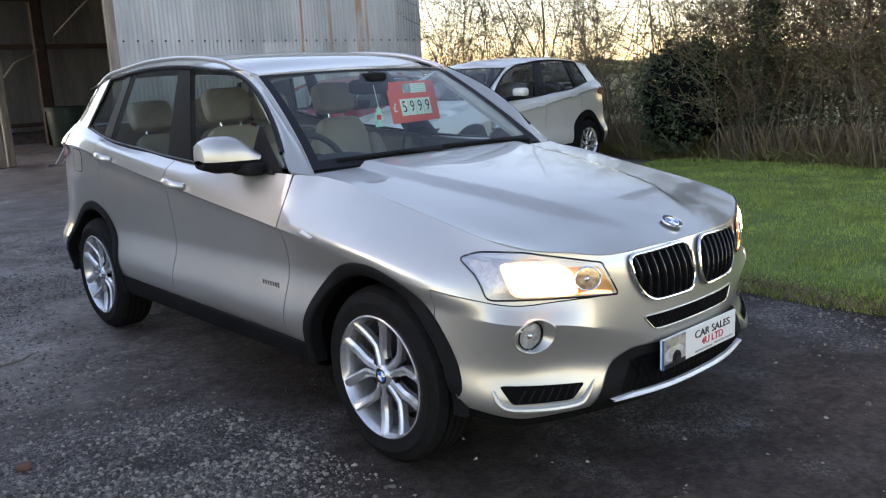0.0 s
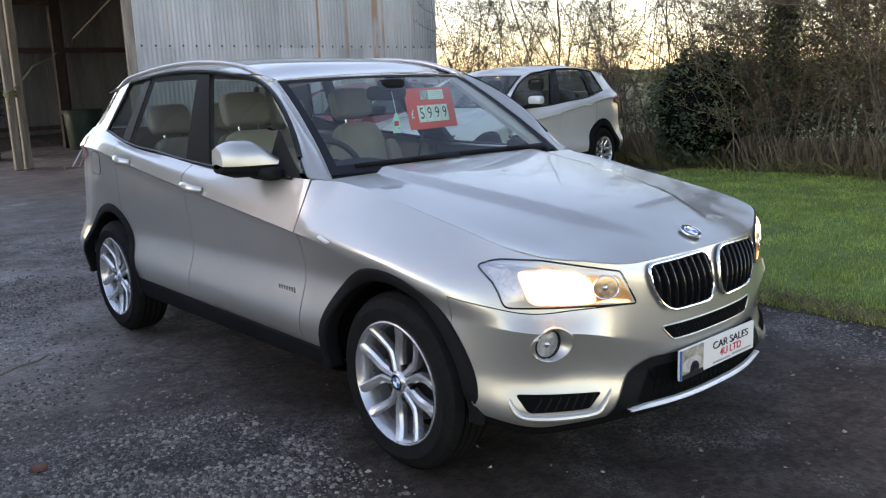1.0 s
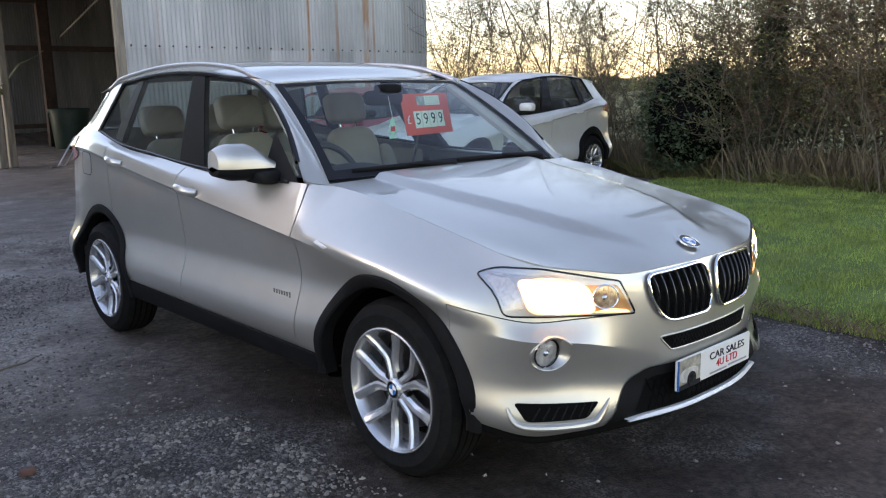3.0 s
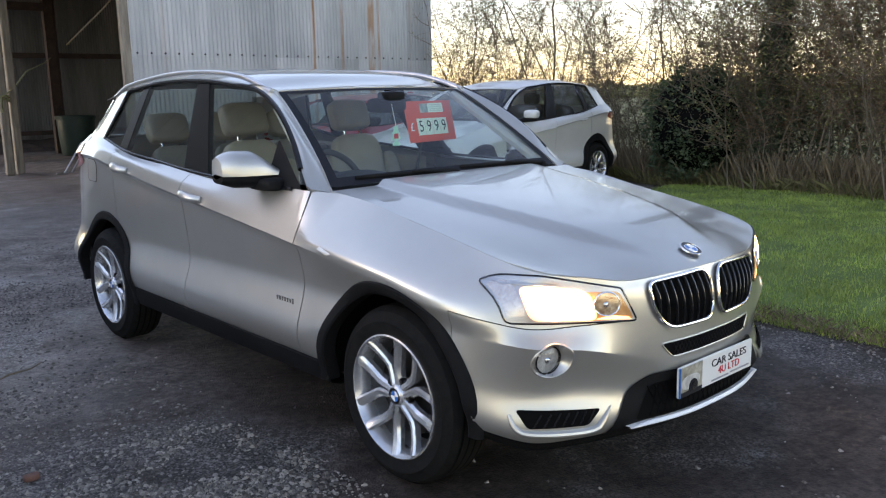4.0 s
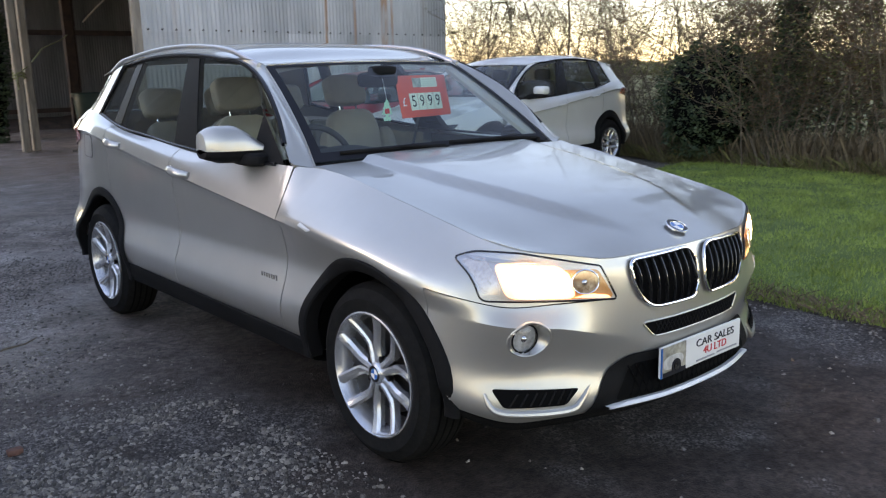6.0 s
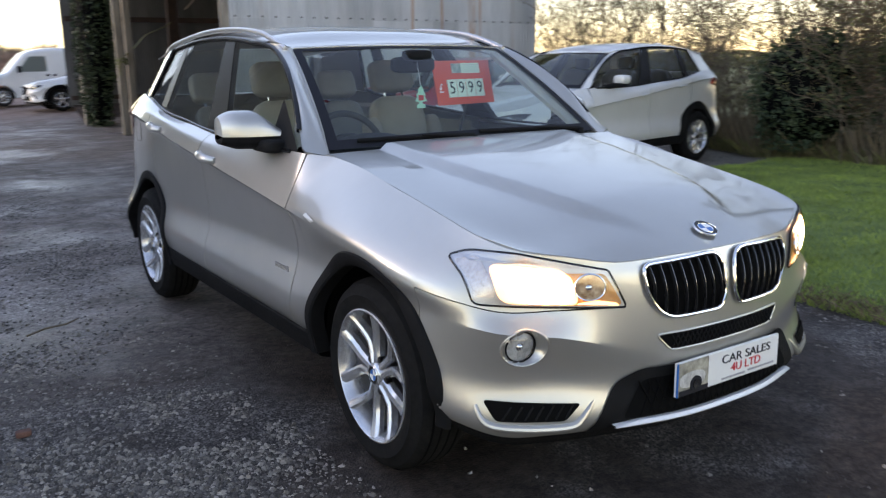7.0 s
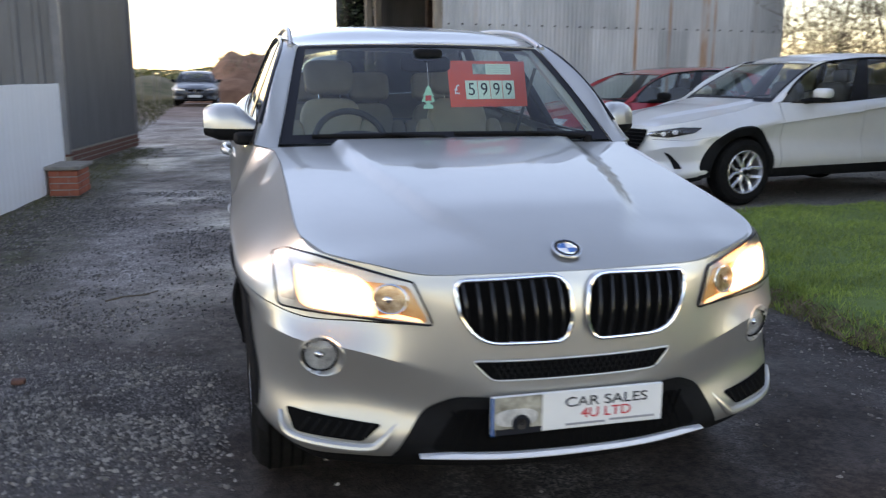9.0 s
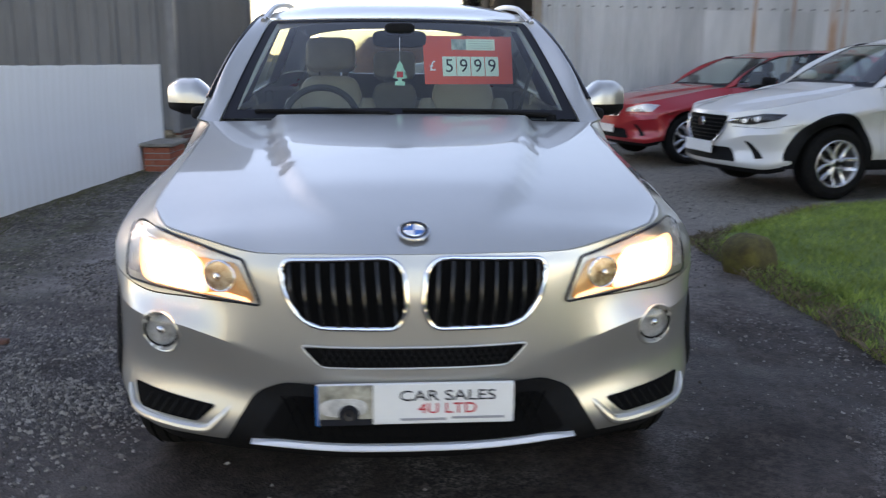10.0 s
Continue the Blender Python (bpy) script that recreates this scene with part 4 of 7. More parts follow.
HR("picture_rim", lathe([(-.001, .004), (-.002, .016), (.002, .016)], 20, "y", (-.176, py - .0085, .424)), M["dark_chrome"], "printed wheel rim", parent=plate)
pm = Matrix.Rotation(radians(90), 4, "X")
words("lettering", "CAR SALES", .041, Matrix.Translation((.084, py - .001, .470)) @ pm @ Matrix.Diagonal((1.30, 1, 1, 1)), M["ink"], plate, .0012, "dark capitals")
words("lettering", "4U LTD", .041, Matrix.Translation((.084, py - .001, .434)) @ pm @ Matrix.Diagonal((1.15, 1, 1, 1)), M["red_ink"], plate, .0012, "red capitals")
HR("small_print", box((.02, py - .0015, .405), (.12, .002, .006)), pbr("grey_print", (.3, .3, .32), rough=.5), "bar of small print", parent=plate, smooth=False)
HR("small_print", box((.165, py - .0015, .408), (.14, .002, .006)), pbr("grey_print", (.3, .3, .32), rough=.5), "bar of small print", parent=plate, smooth=False)

# ---- mirrors, handles, rails, small trim ----
for sg in (-1, 1):
    def mshape(p, sg=sg):
        x, y, z = p
        u = (abs(x) - .83) / .23
        y2 = y + .035 * u * u
        z2 = z - .012 * u
        return (sg * abs(x), y2, z2)
    V, F = [], []
    cap, base = [], []
    for i in range(25):
        u = i / 24
        x = .775 + .265 * u
        grow = step(0, .55, u)
        h1 = (.016 + .092 * grow) * (1 - .25 * max(0, (u - .72) / .28) ** 2.2)
        d = (.07 + .03 * grow) * (1 - .45 * max(0, (u - .7) / .3) ** 2)
        yc = .985 + .035 * u * u - .085 * (1 - u) ** 2
        zb = 1.146
        row = []
        for k in range(19):
            a = math.pi * k / 18
            row.append((sg * x, yc - d * math.cos(a) ** (1) * (1 if math.cos(a) > 0 else .75), zb + h1 * math.sin(a) ** .62))
        cap.append(row)
        row = []
        for k in range(13):
            a = math.pi * k / 12
            row.append((sg * x, yc - d * math.cos(a) * (1 if math.cos(a) > 0 else .75), zb - (.056 + .004 * (1 - u)) * math.sin(a) ** .7 * (1 - .4 * max(0, (u - .75) / .25))))
        base.append(row)
    mir = new("door_mirror")
    mir.parent = hero.ob
    dcap, dbase = grid(cap), grid(base)
    close = [[tuple(Vector(cap[-1][k]) * 1) for k in range(19)], [(sg * 1.044, .985 + .035, 1.155)] * 19]
    endb = [[tuple(base[-1][k]) for k in range(13)], [(sg * 1.044, .985 + .035, 1.130)] * 13]
    tip, tipb = grid(close), grid(endb)
    solid("mirror_cap", flip(join(dcap, tip)) if sg > 0 else join(dcap, tip), M["silver"], mir, "silver mirror cap", sharp=60)
    solid("mirror_base", join(dbase, tipb) if sg > 0 else flip(join(dbase, tipb)), M["plastic"], mir, "black mirror base", sharp=60)
    solid("mirror_arm", pillow((sg * .845, .90, 1.106), (.07, .11, .030), .5), M["plastic"], mir, "black mirror arm")
    solid("mirror_glass", box((sg * .955, 1.062, 1.175), (.16, .004, .085), .001), M["chrome"], mir, "mirror glass")
    sail = [(y, z) for y, z in ((.65, 1.095), (.93, 1.10), (.93, 1.30))]
    d = star(rounded(sail, .1, 4), cabin_at(sg), .006, 4)
    HR("mirror_sail", flip(d) if sg > 0 else d, M["plastic"], "black mirror foot")
    # handles
    for hy, hz in ((1.525, 1.008), (2.43, 1.103)):
        x0 = SHELL.side(hy, hz)
        hnd = new("door_handle")
        hnd.parent = hero.ob
        pts = [(sg * (SHELL.side(hy + q * .105, hz + q * .010) + .030 * (1 - abs(q) ** 3.0) + .002), hy + q * .105, hz + q * .010) for q in [-1 + k / 8 for k in range(17)]]
        solid("grip", tube(pts, [.014 + .007 * (1 - abs(-1 + k / 8)) for k in range(17)], 10, flat=1.2), M["silver"], hnd, "silver door grip")
        cup = [(hy + .055 * math.cos(2 * math.pi * k / 24), hz + .004 + .032 * math.sin(2 * math.pi * k / 24)) for k in range(24)]
        d = star(cup, side_at(sg), .0025, 3)
        solid("grip_cup", flip(d) if sg > 0 else d, M["silver"], hnd, "shadowed cup behind the grip")
    # roof rails
    pts = []
    for k in range(41):
        q = k / 40
        y = 1.19 + (3.22 - 1.19) * q
        lift = .030 * step(0, .17, q) * step(1, .88, q)
        z = ROOF_LINE(y) + .018 + lift - .012 * step(1.3, 1.19, y)
        pts.append((sg * (SHELL.cabin(y, ROOF_LINE(y)) - .035), y, z))
    rail = HR("roof_rail", tube(pts, .0125, 10, flat=1.1), M["matt_alu"], "satin silver roof rail")[0]
    # small lamp on the wing, model bars on the door
    d = star(rounded([(.295, .872), (.385, .893), (.40, .880), (.33, .862)], .3, 5), side_at(sg), .006, 3, dome=.004)
    HR("side_repeater", flip(d) if sg > 0 else d, M["plate_white"], "small clear side lamp on the wing")
    for k in range(7):
        y = .655 + .021 * k
        HR("badge_bar", box((sg * (SHELL.side(y, .612) + .002), y, .612 + .003 * k * 0), (.004, .014, .020 if k else .026), .0008), M["chrome"], "small bright badge bars")
    # fuel flap and rear lamp
    d = star(rounded([(2.93, .985), (3.13, .985), (3.13, 1.125), (2.93, 1.125)], .3, 6), side_at(sg), .0015, 4)
    HR("fuel_flap", flip(d) if sg > 0 else d, M["silver"], "painted flap")
    HR("flap_gap", tube([side_at(sg)(a, b, .0005) for a, b in rounded([(2.93, .985), (3.13, .985), (3.13, 1.125), (2.93, 1.125)], .3, 6)], .002, 5, closed=True), M["dark"], "dark gap of the flap")
    d = star(rounded([(3.24, 1.09), (3.60, 1.02), (3.58, 1.215), (3.36, 1.215)], .2, 6), side_at(sg), .006, 4, dome=.004)
    HR("rear_lamp", flip(d) if sg > 0 else d, M["red_lens"], "red rear lamp")
# cowl and wipers
cowl = [[(x, .50 + .085 * q + .05 * (x / .74) ** 2 * q, 1.082 + .012 * q) for q in (0, .5, 1)] for x in [-.735 + 1.47 * k / 30 for k in range(31)]]
HR("cowl", grid(cowl), M["plastic"], "black scuttle panel")
def scr(x, q, off):
    s = x / (.738 + (.603 - .738) * q)
    b = Vector((.738 * s, .525 + .055 * s * s, 1.104 - .010 * s * s)); e = Vector((.603 * s, 1.115 + .085 * s * s, 1.522 - .012 * s * s))
    return b.lerp(e, q) + Vector((0, -.58, .81)) * (.028 * 4 * q * (1 - q) * (1 - .3 * s * s) + off)
for px, tx in ((-.05, -.44), (.62, .16)):
    wip = new("wiper")
    wip.parent = hero.ob
    solid("wiper_arm", tube([scr(px, .01, .018), scr((px + tx) / 2, .028, .022), scr((px * .35 + tx * .65), .040, .018)], [.012, .008, .005], 8), M["plastic"], wip, "black wiper arm")
    solid("wiper_blade", tube([scr(px - .02 + (tx - px - .14) * k / 12 + 0, .028 + .02 * k / 12, .010) for k in range(13)], .006, 6, flat=1.6), M["plastic"], wip, "black wiper blade")
    solid("wiper_pivot", lathe([(.03, 0), (.028, .018), (.0, .022)], 16, "z", tuple(scr(px, -.01, .0))), M["plastic"], wip, "pivot cap")

# ---- cabin of the silver car ----
dash_rows = []
for i in range(31):
    x = -.70 + 1.40 * i / 30
    hood = .045 * math.exp(-((x + .37) / .19) ** 2)
    dash_rows.append([(x, .58, 1.075), (x, .72, 1.085 + hood * .3), (x, .86, 1.088 + hood), (x, .95, 1.080 + hood), (x, 1.0, 1.04 + hood * .5), (x, 1.02, .95), (x, 1.0, .7)])
HR("dashboard", grid(dash_rows), M["dash"], "charcoal dashboard")
wheel_ob = new("steering_wheel")
wheel_ob.parent = hero.ob
wm = pose(-.37, 1.085, 1.055, 62, 0, 0)
solid("steering_rim", moved(tube([(.172 * math.cos(2 * math.pi * k / 40), .172 * math.sin(2 * math.pi * k / 40), 0) for k in range(40)], .016, 10, closed=True), wm), M["dash"], wheel_ob, "black leather rim")
solid("steering_boss", moved(pillow((0, 0, -.015), (.075, .07, .03), .6), wm), M["dash"], wheel_ob, "black boss")
for a in (0, 180, 270):
    solid("steering_spoke", moved(tube([(.05 * math.cos(radians(a)), .05 * math.sin(radians(a)), -.01), (.18 * math.cos(radians(a)), .18 * math.sin(radians(a)), 0)], .014, 8, flat=.5), wm), M["dash"], wheel_ob)


def seat(x, y, base_z, wd, rear=False):
    # rear seats take darker taupe: dimness behind the side glass put into colour
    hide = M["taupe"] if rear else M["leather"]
    s = new("rear_seat" if rear else "front_seat")
    s.parent = hero.ob
    lean = 18 if not rear else 22
    solid("seat_base", pillow((x, y - .26, base_z), (wd, .28, .10), .35), hide, s, "leather seat base")
    bm_ = pose(x, y + .07, base_z + .38, -lean, 0, 0)
    solid("backrest", moved(join(pillow((0, 0, 0), (wd * .72, .065, .36), .4), pillow((-wd * .82, -.03, -.04), (.055, .07, .27), .55), pillow((wd * .82, -.03, -.04), (.055, .07, .27), .55)), bm_), hide, s, "leather backrest")
    hm = bm_ @ pose(0, -.005, .475)
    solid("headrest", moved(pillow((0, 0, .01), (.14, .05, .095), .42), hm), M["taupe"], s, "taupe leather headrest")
    for k in (-.06, .06):
        solid("headrest_post", moved(tube([(k, 0, -.14), (k, 0, -.05)], .006, 8), hm), M["chrome"], s, "bright headrest post")


seat(-.37, 1.74, .52, .25)
seat(.37, 1.74, .52, .25)
for x in (-.44, 0, .44):
    seat(x, 2.58, .47, .215, True)
HR("centre_console", box((0, 1.45, .62), (.24, 1.0, .36), .04), M["dash"], "dark centre console")
HR("cabin_floor", box((0, 1.75, .38), (1.5, 2.4, .04)), M["dark"], "dark cabin floor")
HR("parcel_cover", box((0, 3.1, 1.05), (1.3, .75, .02)), M["dash"], "dark load cover")
HR("headlining", grid([[(x, y, ROOF_MID(y) - .035 - .05 * (abs(x) / .6) ** 3) for y in [1.18 + 2.1 * k / 14 for k in range(15)]] for x in [-.59 + 1.18 * k / 12 for k in range(13)]]), pbr("grey_headlining", (.42, .41, .38), rough=.9), "pale headlining")
for sg in (-1, 1):
    for y0, y1 in ((.75, 1.6), (1.68, 2.5)):
        HR("door_card", grid([[(sg * (.80 - .03 * q), y0 + (y1 - y0) * k / 6, .45 + .64 * q) for q in (0, .5, 1)] for k in range(7)]), M["dash"] if y0 < 1 else M["leather"], "inner door trim")
    HR("pillar_lining", tube([(sg * .735, .66, 1.10), (sg * .60, 1.22, 1.49)], .036, 8), pbr("pale_grey_trim", (.52, .53, .51), rough=.7), "pale pillar lining")
HR("belt", grid([[(.745 - .16 * q + .02 * w, 1.62 + .0 * q, 1.42 - .55 * q) for w in (0, 1)] for q in (0, .5, 1)]), M["dash"], "seat belt")
rv = new("rear_view_mirror")
rv.parent = hero.ob
solid("mirror_housing", pillow((0, 1.10, 1.432), (.125, .022, .040), .5), M["plastic"], rv, "black mirror housing")
solid("mirror_stalk", tube([(0, 1.10, 1.44), (0, 1.03, 1.47)], .012, 8), M["plastic"], rv)
solid("sensor_pod", pillow((0, 1.06, 1.475), (.07, .05, .028), .5), M["plastic"], rv, "black sensor pod")
# price card and air freshener hang inside the windscreen
card = tagged(new("price_card"), "orange-red price card with white number tiles behind the windscreen", "price sign")
cm = Matrix.Translation((.327, 1.125, 1.338)) @ Matrix.Rotation(radians(13), 4, "Z") @ Matrix.Rotation(radians(78), 4, "X")
card.matrix_world = cm
solid("card", box((0, 0, 0), (.44, .226, .003)), M["sign_red"], card, "orange-red card", smooth=False)
solid("picture_panel", box((-.045, .073, .0025), (.075, .05, .002)), pbr("picture_teal", (.12, .2, .2), (.4, .45, .42), scale=30, rough=.4), card, "small dark picture", smooth=False)
solid("text_panel", box((.062, .073, .0025), (.145, .052, .002)), M["sign_white"], card, "pale text panel", smooth=False)
for k in range(4):
    solid("text_bar", box((.062, .089 - .011 * k, .004), (.12, .003, .0008)), pbr("pale_print", (.35, .45, .42), rough=.5), card, smooth=False)
for k, ch in enumerate("5999"):
    x = -.098 + .071 * k
    tile = solid("number_tile", box((x, -.030, .003), (.067, .092, .003), .0006), M["sign_white"], card, "pale number tile", smooth=False)
    words("number", ch, .088, Matrix.Translation((x, -.030, .0048)), M["ink"], tile, .0004, "dark numeral")
words("pound_sign", "£", .065, Matrix.Translation((-.180, -.030, .0022)), M["white_mark"], card, .0006, "white pound sign")
fresh = tagged(new("air_freshener"), "mint and red tree-shaped card air freshener hanging on a cord", "air freshener")
pts = [(0, .055), (.018, .03), (.012, .03), (.028, .004), (.020, .004), (.034, -.022), (.010, -.026), (.010, -.036), (.022, -.038), (.024, -.056), (-.024, -.056), (-.022, -.038), (-.010, -.036), (-.010, -.026), (-.034, -.022), (-.020, .004), (-.028, .004), (-.012, .03), (-.018, .03)]
n = len(pts)
solid("tree_card", ([(a, -.001, b) for a, b in pts] + [(a, .001, b) for a, b in pts], [tuple(range(n))[::-1], tuple(range(n, 2 * n))] + [(i, (i + 1) % n, n + (i + 1) % n, n + i) for i in range(n)]), M["fresh_green"], fresh, "mint card", smooth=False)
solid("red_patch", box((0, -.002, -.006), (.030, .001, .026)), M["red_ink"], fresh, "red print", smooth=False)
solid("cord", tube([(0, 0, .055), (0, .03, .16)], .0012, 5), M["white_mark"], fresh, "thin cord")
fresh.matrix_world = pose(0, 1.03, 1.278, 0, 0, 0)

# ---- ground ----
def ground_z(x, y):
    h = .11 * step(2.35, 4.2, x)
    h += .14 * step(20, 31, y) + .10 * step(.2, 2.5, x) * step(20, 28, y)
    return h


def rough_z(x, y):
    return ground_z(x, y) + .014 * noise.noise((x * .8, y * .8, 0)) + .005 * noise.noise((x * 4, y * 4, 3)) - .010


def yard_material():
    """Wet dark fines with stone in them, paler to -x and +y, drier red dirt along the far track, a field past the
    hedge.
    """
    m = bpy.data.materials.new("wet_yard")
    m.use_nodes = True
    nt = m.node_tree
    N, L = nt.nodes, nt.links
    b = N["Principled BSDF"]
    geo = N.new("ShaderNodeNewGeometry")
    sep = N.new("ShaderNodeSeparateXYZ")
    L.new(geo.outputs["Position"], sep.inputs[0])

    def nz(scale, detail=6, rough=.6):
        n = N.new("ShaderNodeTexNoise")
        n.inputs["Scale"].default_value, n.inputs["Detail"].default_value, n.inputs["Roughness"].default_value = scale, detail, rough
        L.new(geo.outputs["Position"], n.inputs["Vector"])
        return n.outputs[0]

    def rng(src, a, c, lo=0.0, hi=1.0):
        r = N.new("ShaderNodeMapRange")
        r.inputs[1].default_value, r.inputs[2].default_value, r.inputs[3].default_value, r.inputs[4].default_value = a, c, lo, hi
        L.new(src, r.inputs[0])
        return r.outputs[0]

    def mixc(f, c1, c2):
        x = N.new("ShaderNodeMix")
        x.data_type = "RGBA"
        L.new(f, x.inputs[0])
        for k, c in ((6, c1), (7, c2)):
            if isinstance(c, tuple):
                x.inputs[k].default_value = (*c, 1)
            else:
                L.new(c, x.inputs[k])
        return x.outputs[2]

    lane = rng(sep.outputs[0], -.6, -2.4, -.10, .045)
    ps = N.new("ShaderNodeMath")
    L.new(nz(.75, 5), ps.inputs[0])
    L.new(lane, ps.inputs[1])
    patch = rng(ps.outputs[0], .45, .55)
    grit = rng(nz(28, 8, .75), .40, .66)
    vor = N.new("ShaderNodeTexVoronoi")
    vor.inputs["Scale"].default_value = 95
    L.new(geo.outputs["Position"], vor.inputs["Vector"])
    stone = rng(vor.outputs["Distance"], .40, .72)
    # paler gravel to -x; the +y ramp also puts wet sheen into colour
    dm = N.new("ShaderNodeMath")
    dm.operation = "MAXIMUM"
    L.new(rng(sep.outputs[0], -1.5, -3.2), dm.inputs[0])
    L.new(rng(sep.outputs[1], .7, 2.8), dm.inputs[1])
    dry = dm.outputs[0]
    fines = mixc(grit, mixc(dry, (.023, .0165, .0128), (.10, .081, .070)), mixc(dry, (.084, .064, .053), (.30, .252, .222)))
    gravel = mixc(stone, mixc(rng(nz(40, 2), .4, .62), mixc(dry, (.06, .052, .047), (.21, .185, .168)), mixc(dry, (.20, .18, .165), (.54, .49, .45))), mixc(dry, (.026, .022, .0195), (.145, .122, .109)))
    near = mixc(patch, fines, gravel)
    dirt = mixc(rng(nz(1.1, 7), .35, .65), (.15, .098, .078), (.25, .18, .15))
    mott = N.new("ShaderNodeMix")
    mott.data_type, mott.blend_type = "RGBA", "MULTIPLY"
    mott.inputs[0].default_value = 1
    L.new(near, mott.inputs[6])
    L.new(mixc(rng(nz(3.2, 7, .7), .36, .64), (.55, .53, .52), (1.25, 1.25, 1.25)), mott.inputs[7])
    near = mott.outputs[2]
    far_f = rng(sep.outputs[1], 21.5, 26)
    c = mixc(far_f, near, dirt)
    field = mixc(rng(nz(.6, 6), .35, .65), (.10, .115, .035), (.20, .18, .075))
    c = mixc(rng(sep.outputs[0], 9.2, 10.2), c, field)
    c = mixc(rng(sep.outputs[1], 52, 56), c, field)
    park = mixc(rng(nz(55, 3, .7), .4, .62), (.12, .107, .088), (.31, .28, .235))
    pf = N.new("ShaderNodeMath")
    pf.operation = "MULTIPLY"
    L.new(rng(sep.outputs[0], 2.0, 2.8), pf.inputs[0])
    L.new(rng(sep.outputs[1], 2.9, 3.8), pf.inputs[1])
    pg = N.new("ShaderNodeMath")
    pg.operation = "MULTIPLY"
    L.new(pf.outputs[0], pg.inputs[0])
    L.new(rng(sep.outputs[1], 15, 13), pg.inputs[1])
    ph = N.new("ShaderNodeMath")
    ph.operation = "MULTIPLY"
    L.new(pg.outputs[0], ph.inputs[0])
    L.new(rng(sep.outputs[0], 9.2, 8.4), ph.inputs[1])
    c = mixc(ph.outputs[0], c, park)
    vs_ = N.new("ShaderNodeMath")
    vs_.operation = "MULTIPLY"
    L.new(rng(sep.outputs[0], -1.95, -2.55), vs_.inputs[0])
    L.new(rng(sep.outputs[1], 15, 11), vs_.inputs[1])
    verge = N.new("ShaderNodeMath")
    verge.operation = "MULTIPLY"
    L.new(vs_.outputs[0], verge.inputs[0])
    L.new(rng(nz(2.4, 7, .7), .30, .50), verge.inputs[1])
    c = mixc(verge.outputs[0], c, mixc(rng(nz(9, 6), .4, .6), (.045, .034, .022), (.085, .082, .036)))
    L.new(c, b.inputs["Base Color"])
    wet = N.new("ShaderNodeMath")
    wet.operation = "MAXIMUM"
    L.new(rng(nz(.62, 5), .40, .58, .42, .86), wet.inputs[0])
    L.new(rng(sep.outputs[1], 18, 26, 0, .9), wet.inputs[1])
    wet2 = N.new("ShaderNodeMath")
    wet2.operation = "MAXIMUM"
    L.new(wet.outputs[0], wet2.inputs[0])
    L.new(rng(sep.outputs[0], 2.0, 3.0, 0, .9), wet2.inputs[1])
    L.new(wet2.outputs[0], b.inputs["Roughness"])
    b.inputs["Specular IOR Level"].default_value = .34
    add = N.new("ShaderNodeMath")
    add.operation = "MULTIPLY_ADD"
    L.new(nz(38, 8, .8), add.inputs[0])
    add.inputs[1].default_value = .8
    L.new(stone, add.inputs[2])
    bp = N.new("ShaderNodeBump")
    bp.inputs["Strength"].default_value = .28
    bp.inputs["Distance"].default_value = .010
    bp.invert = False
    inv = N.new("ShaderNodeMath")
    inv.operation = "MULTIPLY"
    inv.inputs[1].default_value = 1.0
    L.new(add.outputs[0], inv.inputs[0])
    L.new(inv.outputs[0], bp.inputs["Height"])
    L.new(bp.outputs[0], b.inputs["Normal"])
    return m


M["yard"] = yard_material()
M["grass"] = pbr("lawn_soil", (0.085, 0.13, 0.03), (0.14, 0.20, 0.05), scale=3, rough=0.95, bump=0.6)


def blades(name, cols, cols_b):
    m = pbr(name, cols, rough=0.6)
    nt = m.node_tree
    g = nt.nodes.new("ShaderNodeNewGeometry")
    r = nt.nodes.new("ShaderNodeValToRGB")
    r.color_ramp.elements[0].color, r.color_ramp.elements[1].color = (*cols, 1), (*cols_b, 1)
    nt.links.new(g.outputs["Random Per Island"], r.inputs[0])
    nt.links.new(r.outputs[0], nt.nodes["Principled BSDF"].inputs["Base Color"])
    return m


def patchy(m, low, high, scale=2.3):
    """Shifts a material's colour in patches over the ground: moss and worn places against lusher growth."""
    nt = m.node_tree
    b = nt.nodes["Principled BSDF"]
    src = b.inputs["Base Color"].links[0].from_socket
    g = nt.nodes.new("ShaderNodeNewGeometry")
    n = nt.nodes.new("ShaderNodeTexNoise")
    n.inputs["Scale"].default_value, n.inputs["Detail"].default_value, n.inputs["Roughness"].default_value = scale, 6, .7
    nt.links.new(g.outputs["Position"], n.inputs["Vector"])
    r = nt.nodes.new("ShaderNodeValToRGB")
    r.color_ramp.elements[0].position, r.color_ramp.elements[0].color = .34, (*low, 1)
    r.color_ramp.elements[1].position, r.color_ramp.elements[1].color = .60, (*high, 1)
    nt.links.new(n.outputs[0], r.inputs[0])
    mx = nt.nodes.new("ShaderNodeMix")
    mx.data_type, mx.blend_type = "RGBA", "MULTIPLY"
    mx.inputs[0].default_value = 1
    nt.links.new(src, mx.inputs[6])
    nt.links.new(r.outputs[0], mx.inputs[7])
    nt.links.new(mx.outputs[2], b.inputs["Base Color"])


M["blade"] = blades("grass_blades", (0.12, 0.21, 0.042), (0.31, 0.42, 0.11))
patchy(M["blade"], (.70, .63, .55), (1.40, 1.27, 1.05))
M["moss_blade"] = blades("moss_and_weeds", (0.055, 0.058, 0.022), (0.13, 0.125, 0.05))
M["dry_blade"] = blades("dry_stalks", (0.085, 0.062, 0.036), (0.25, 0.19, 0.115))
M["leaf"] = blades("hedge_leaves", (0.085, 0.095, 0.03), (0.24, 0.225, 0.085))
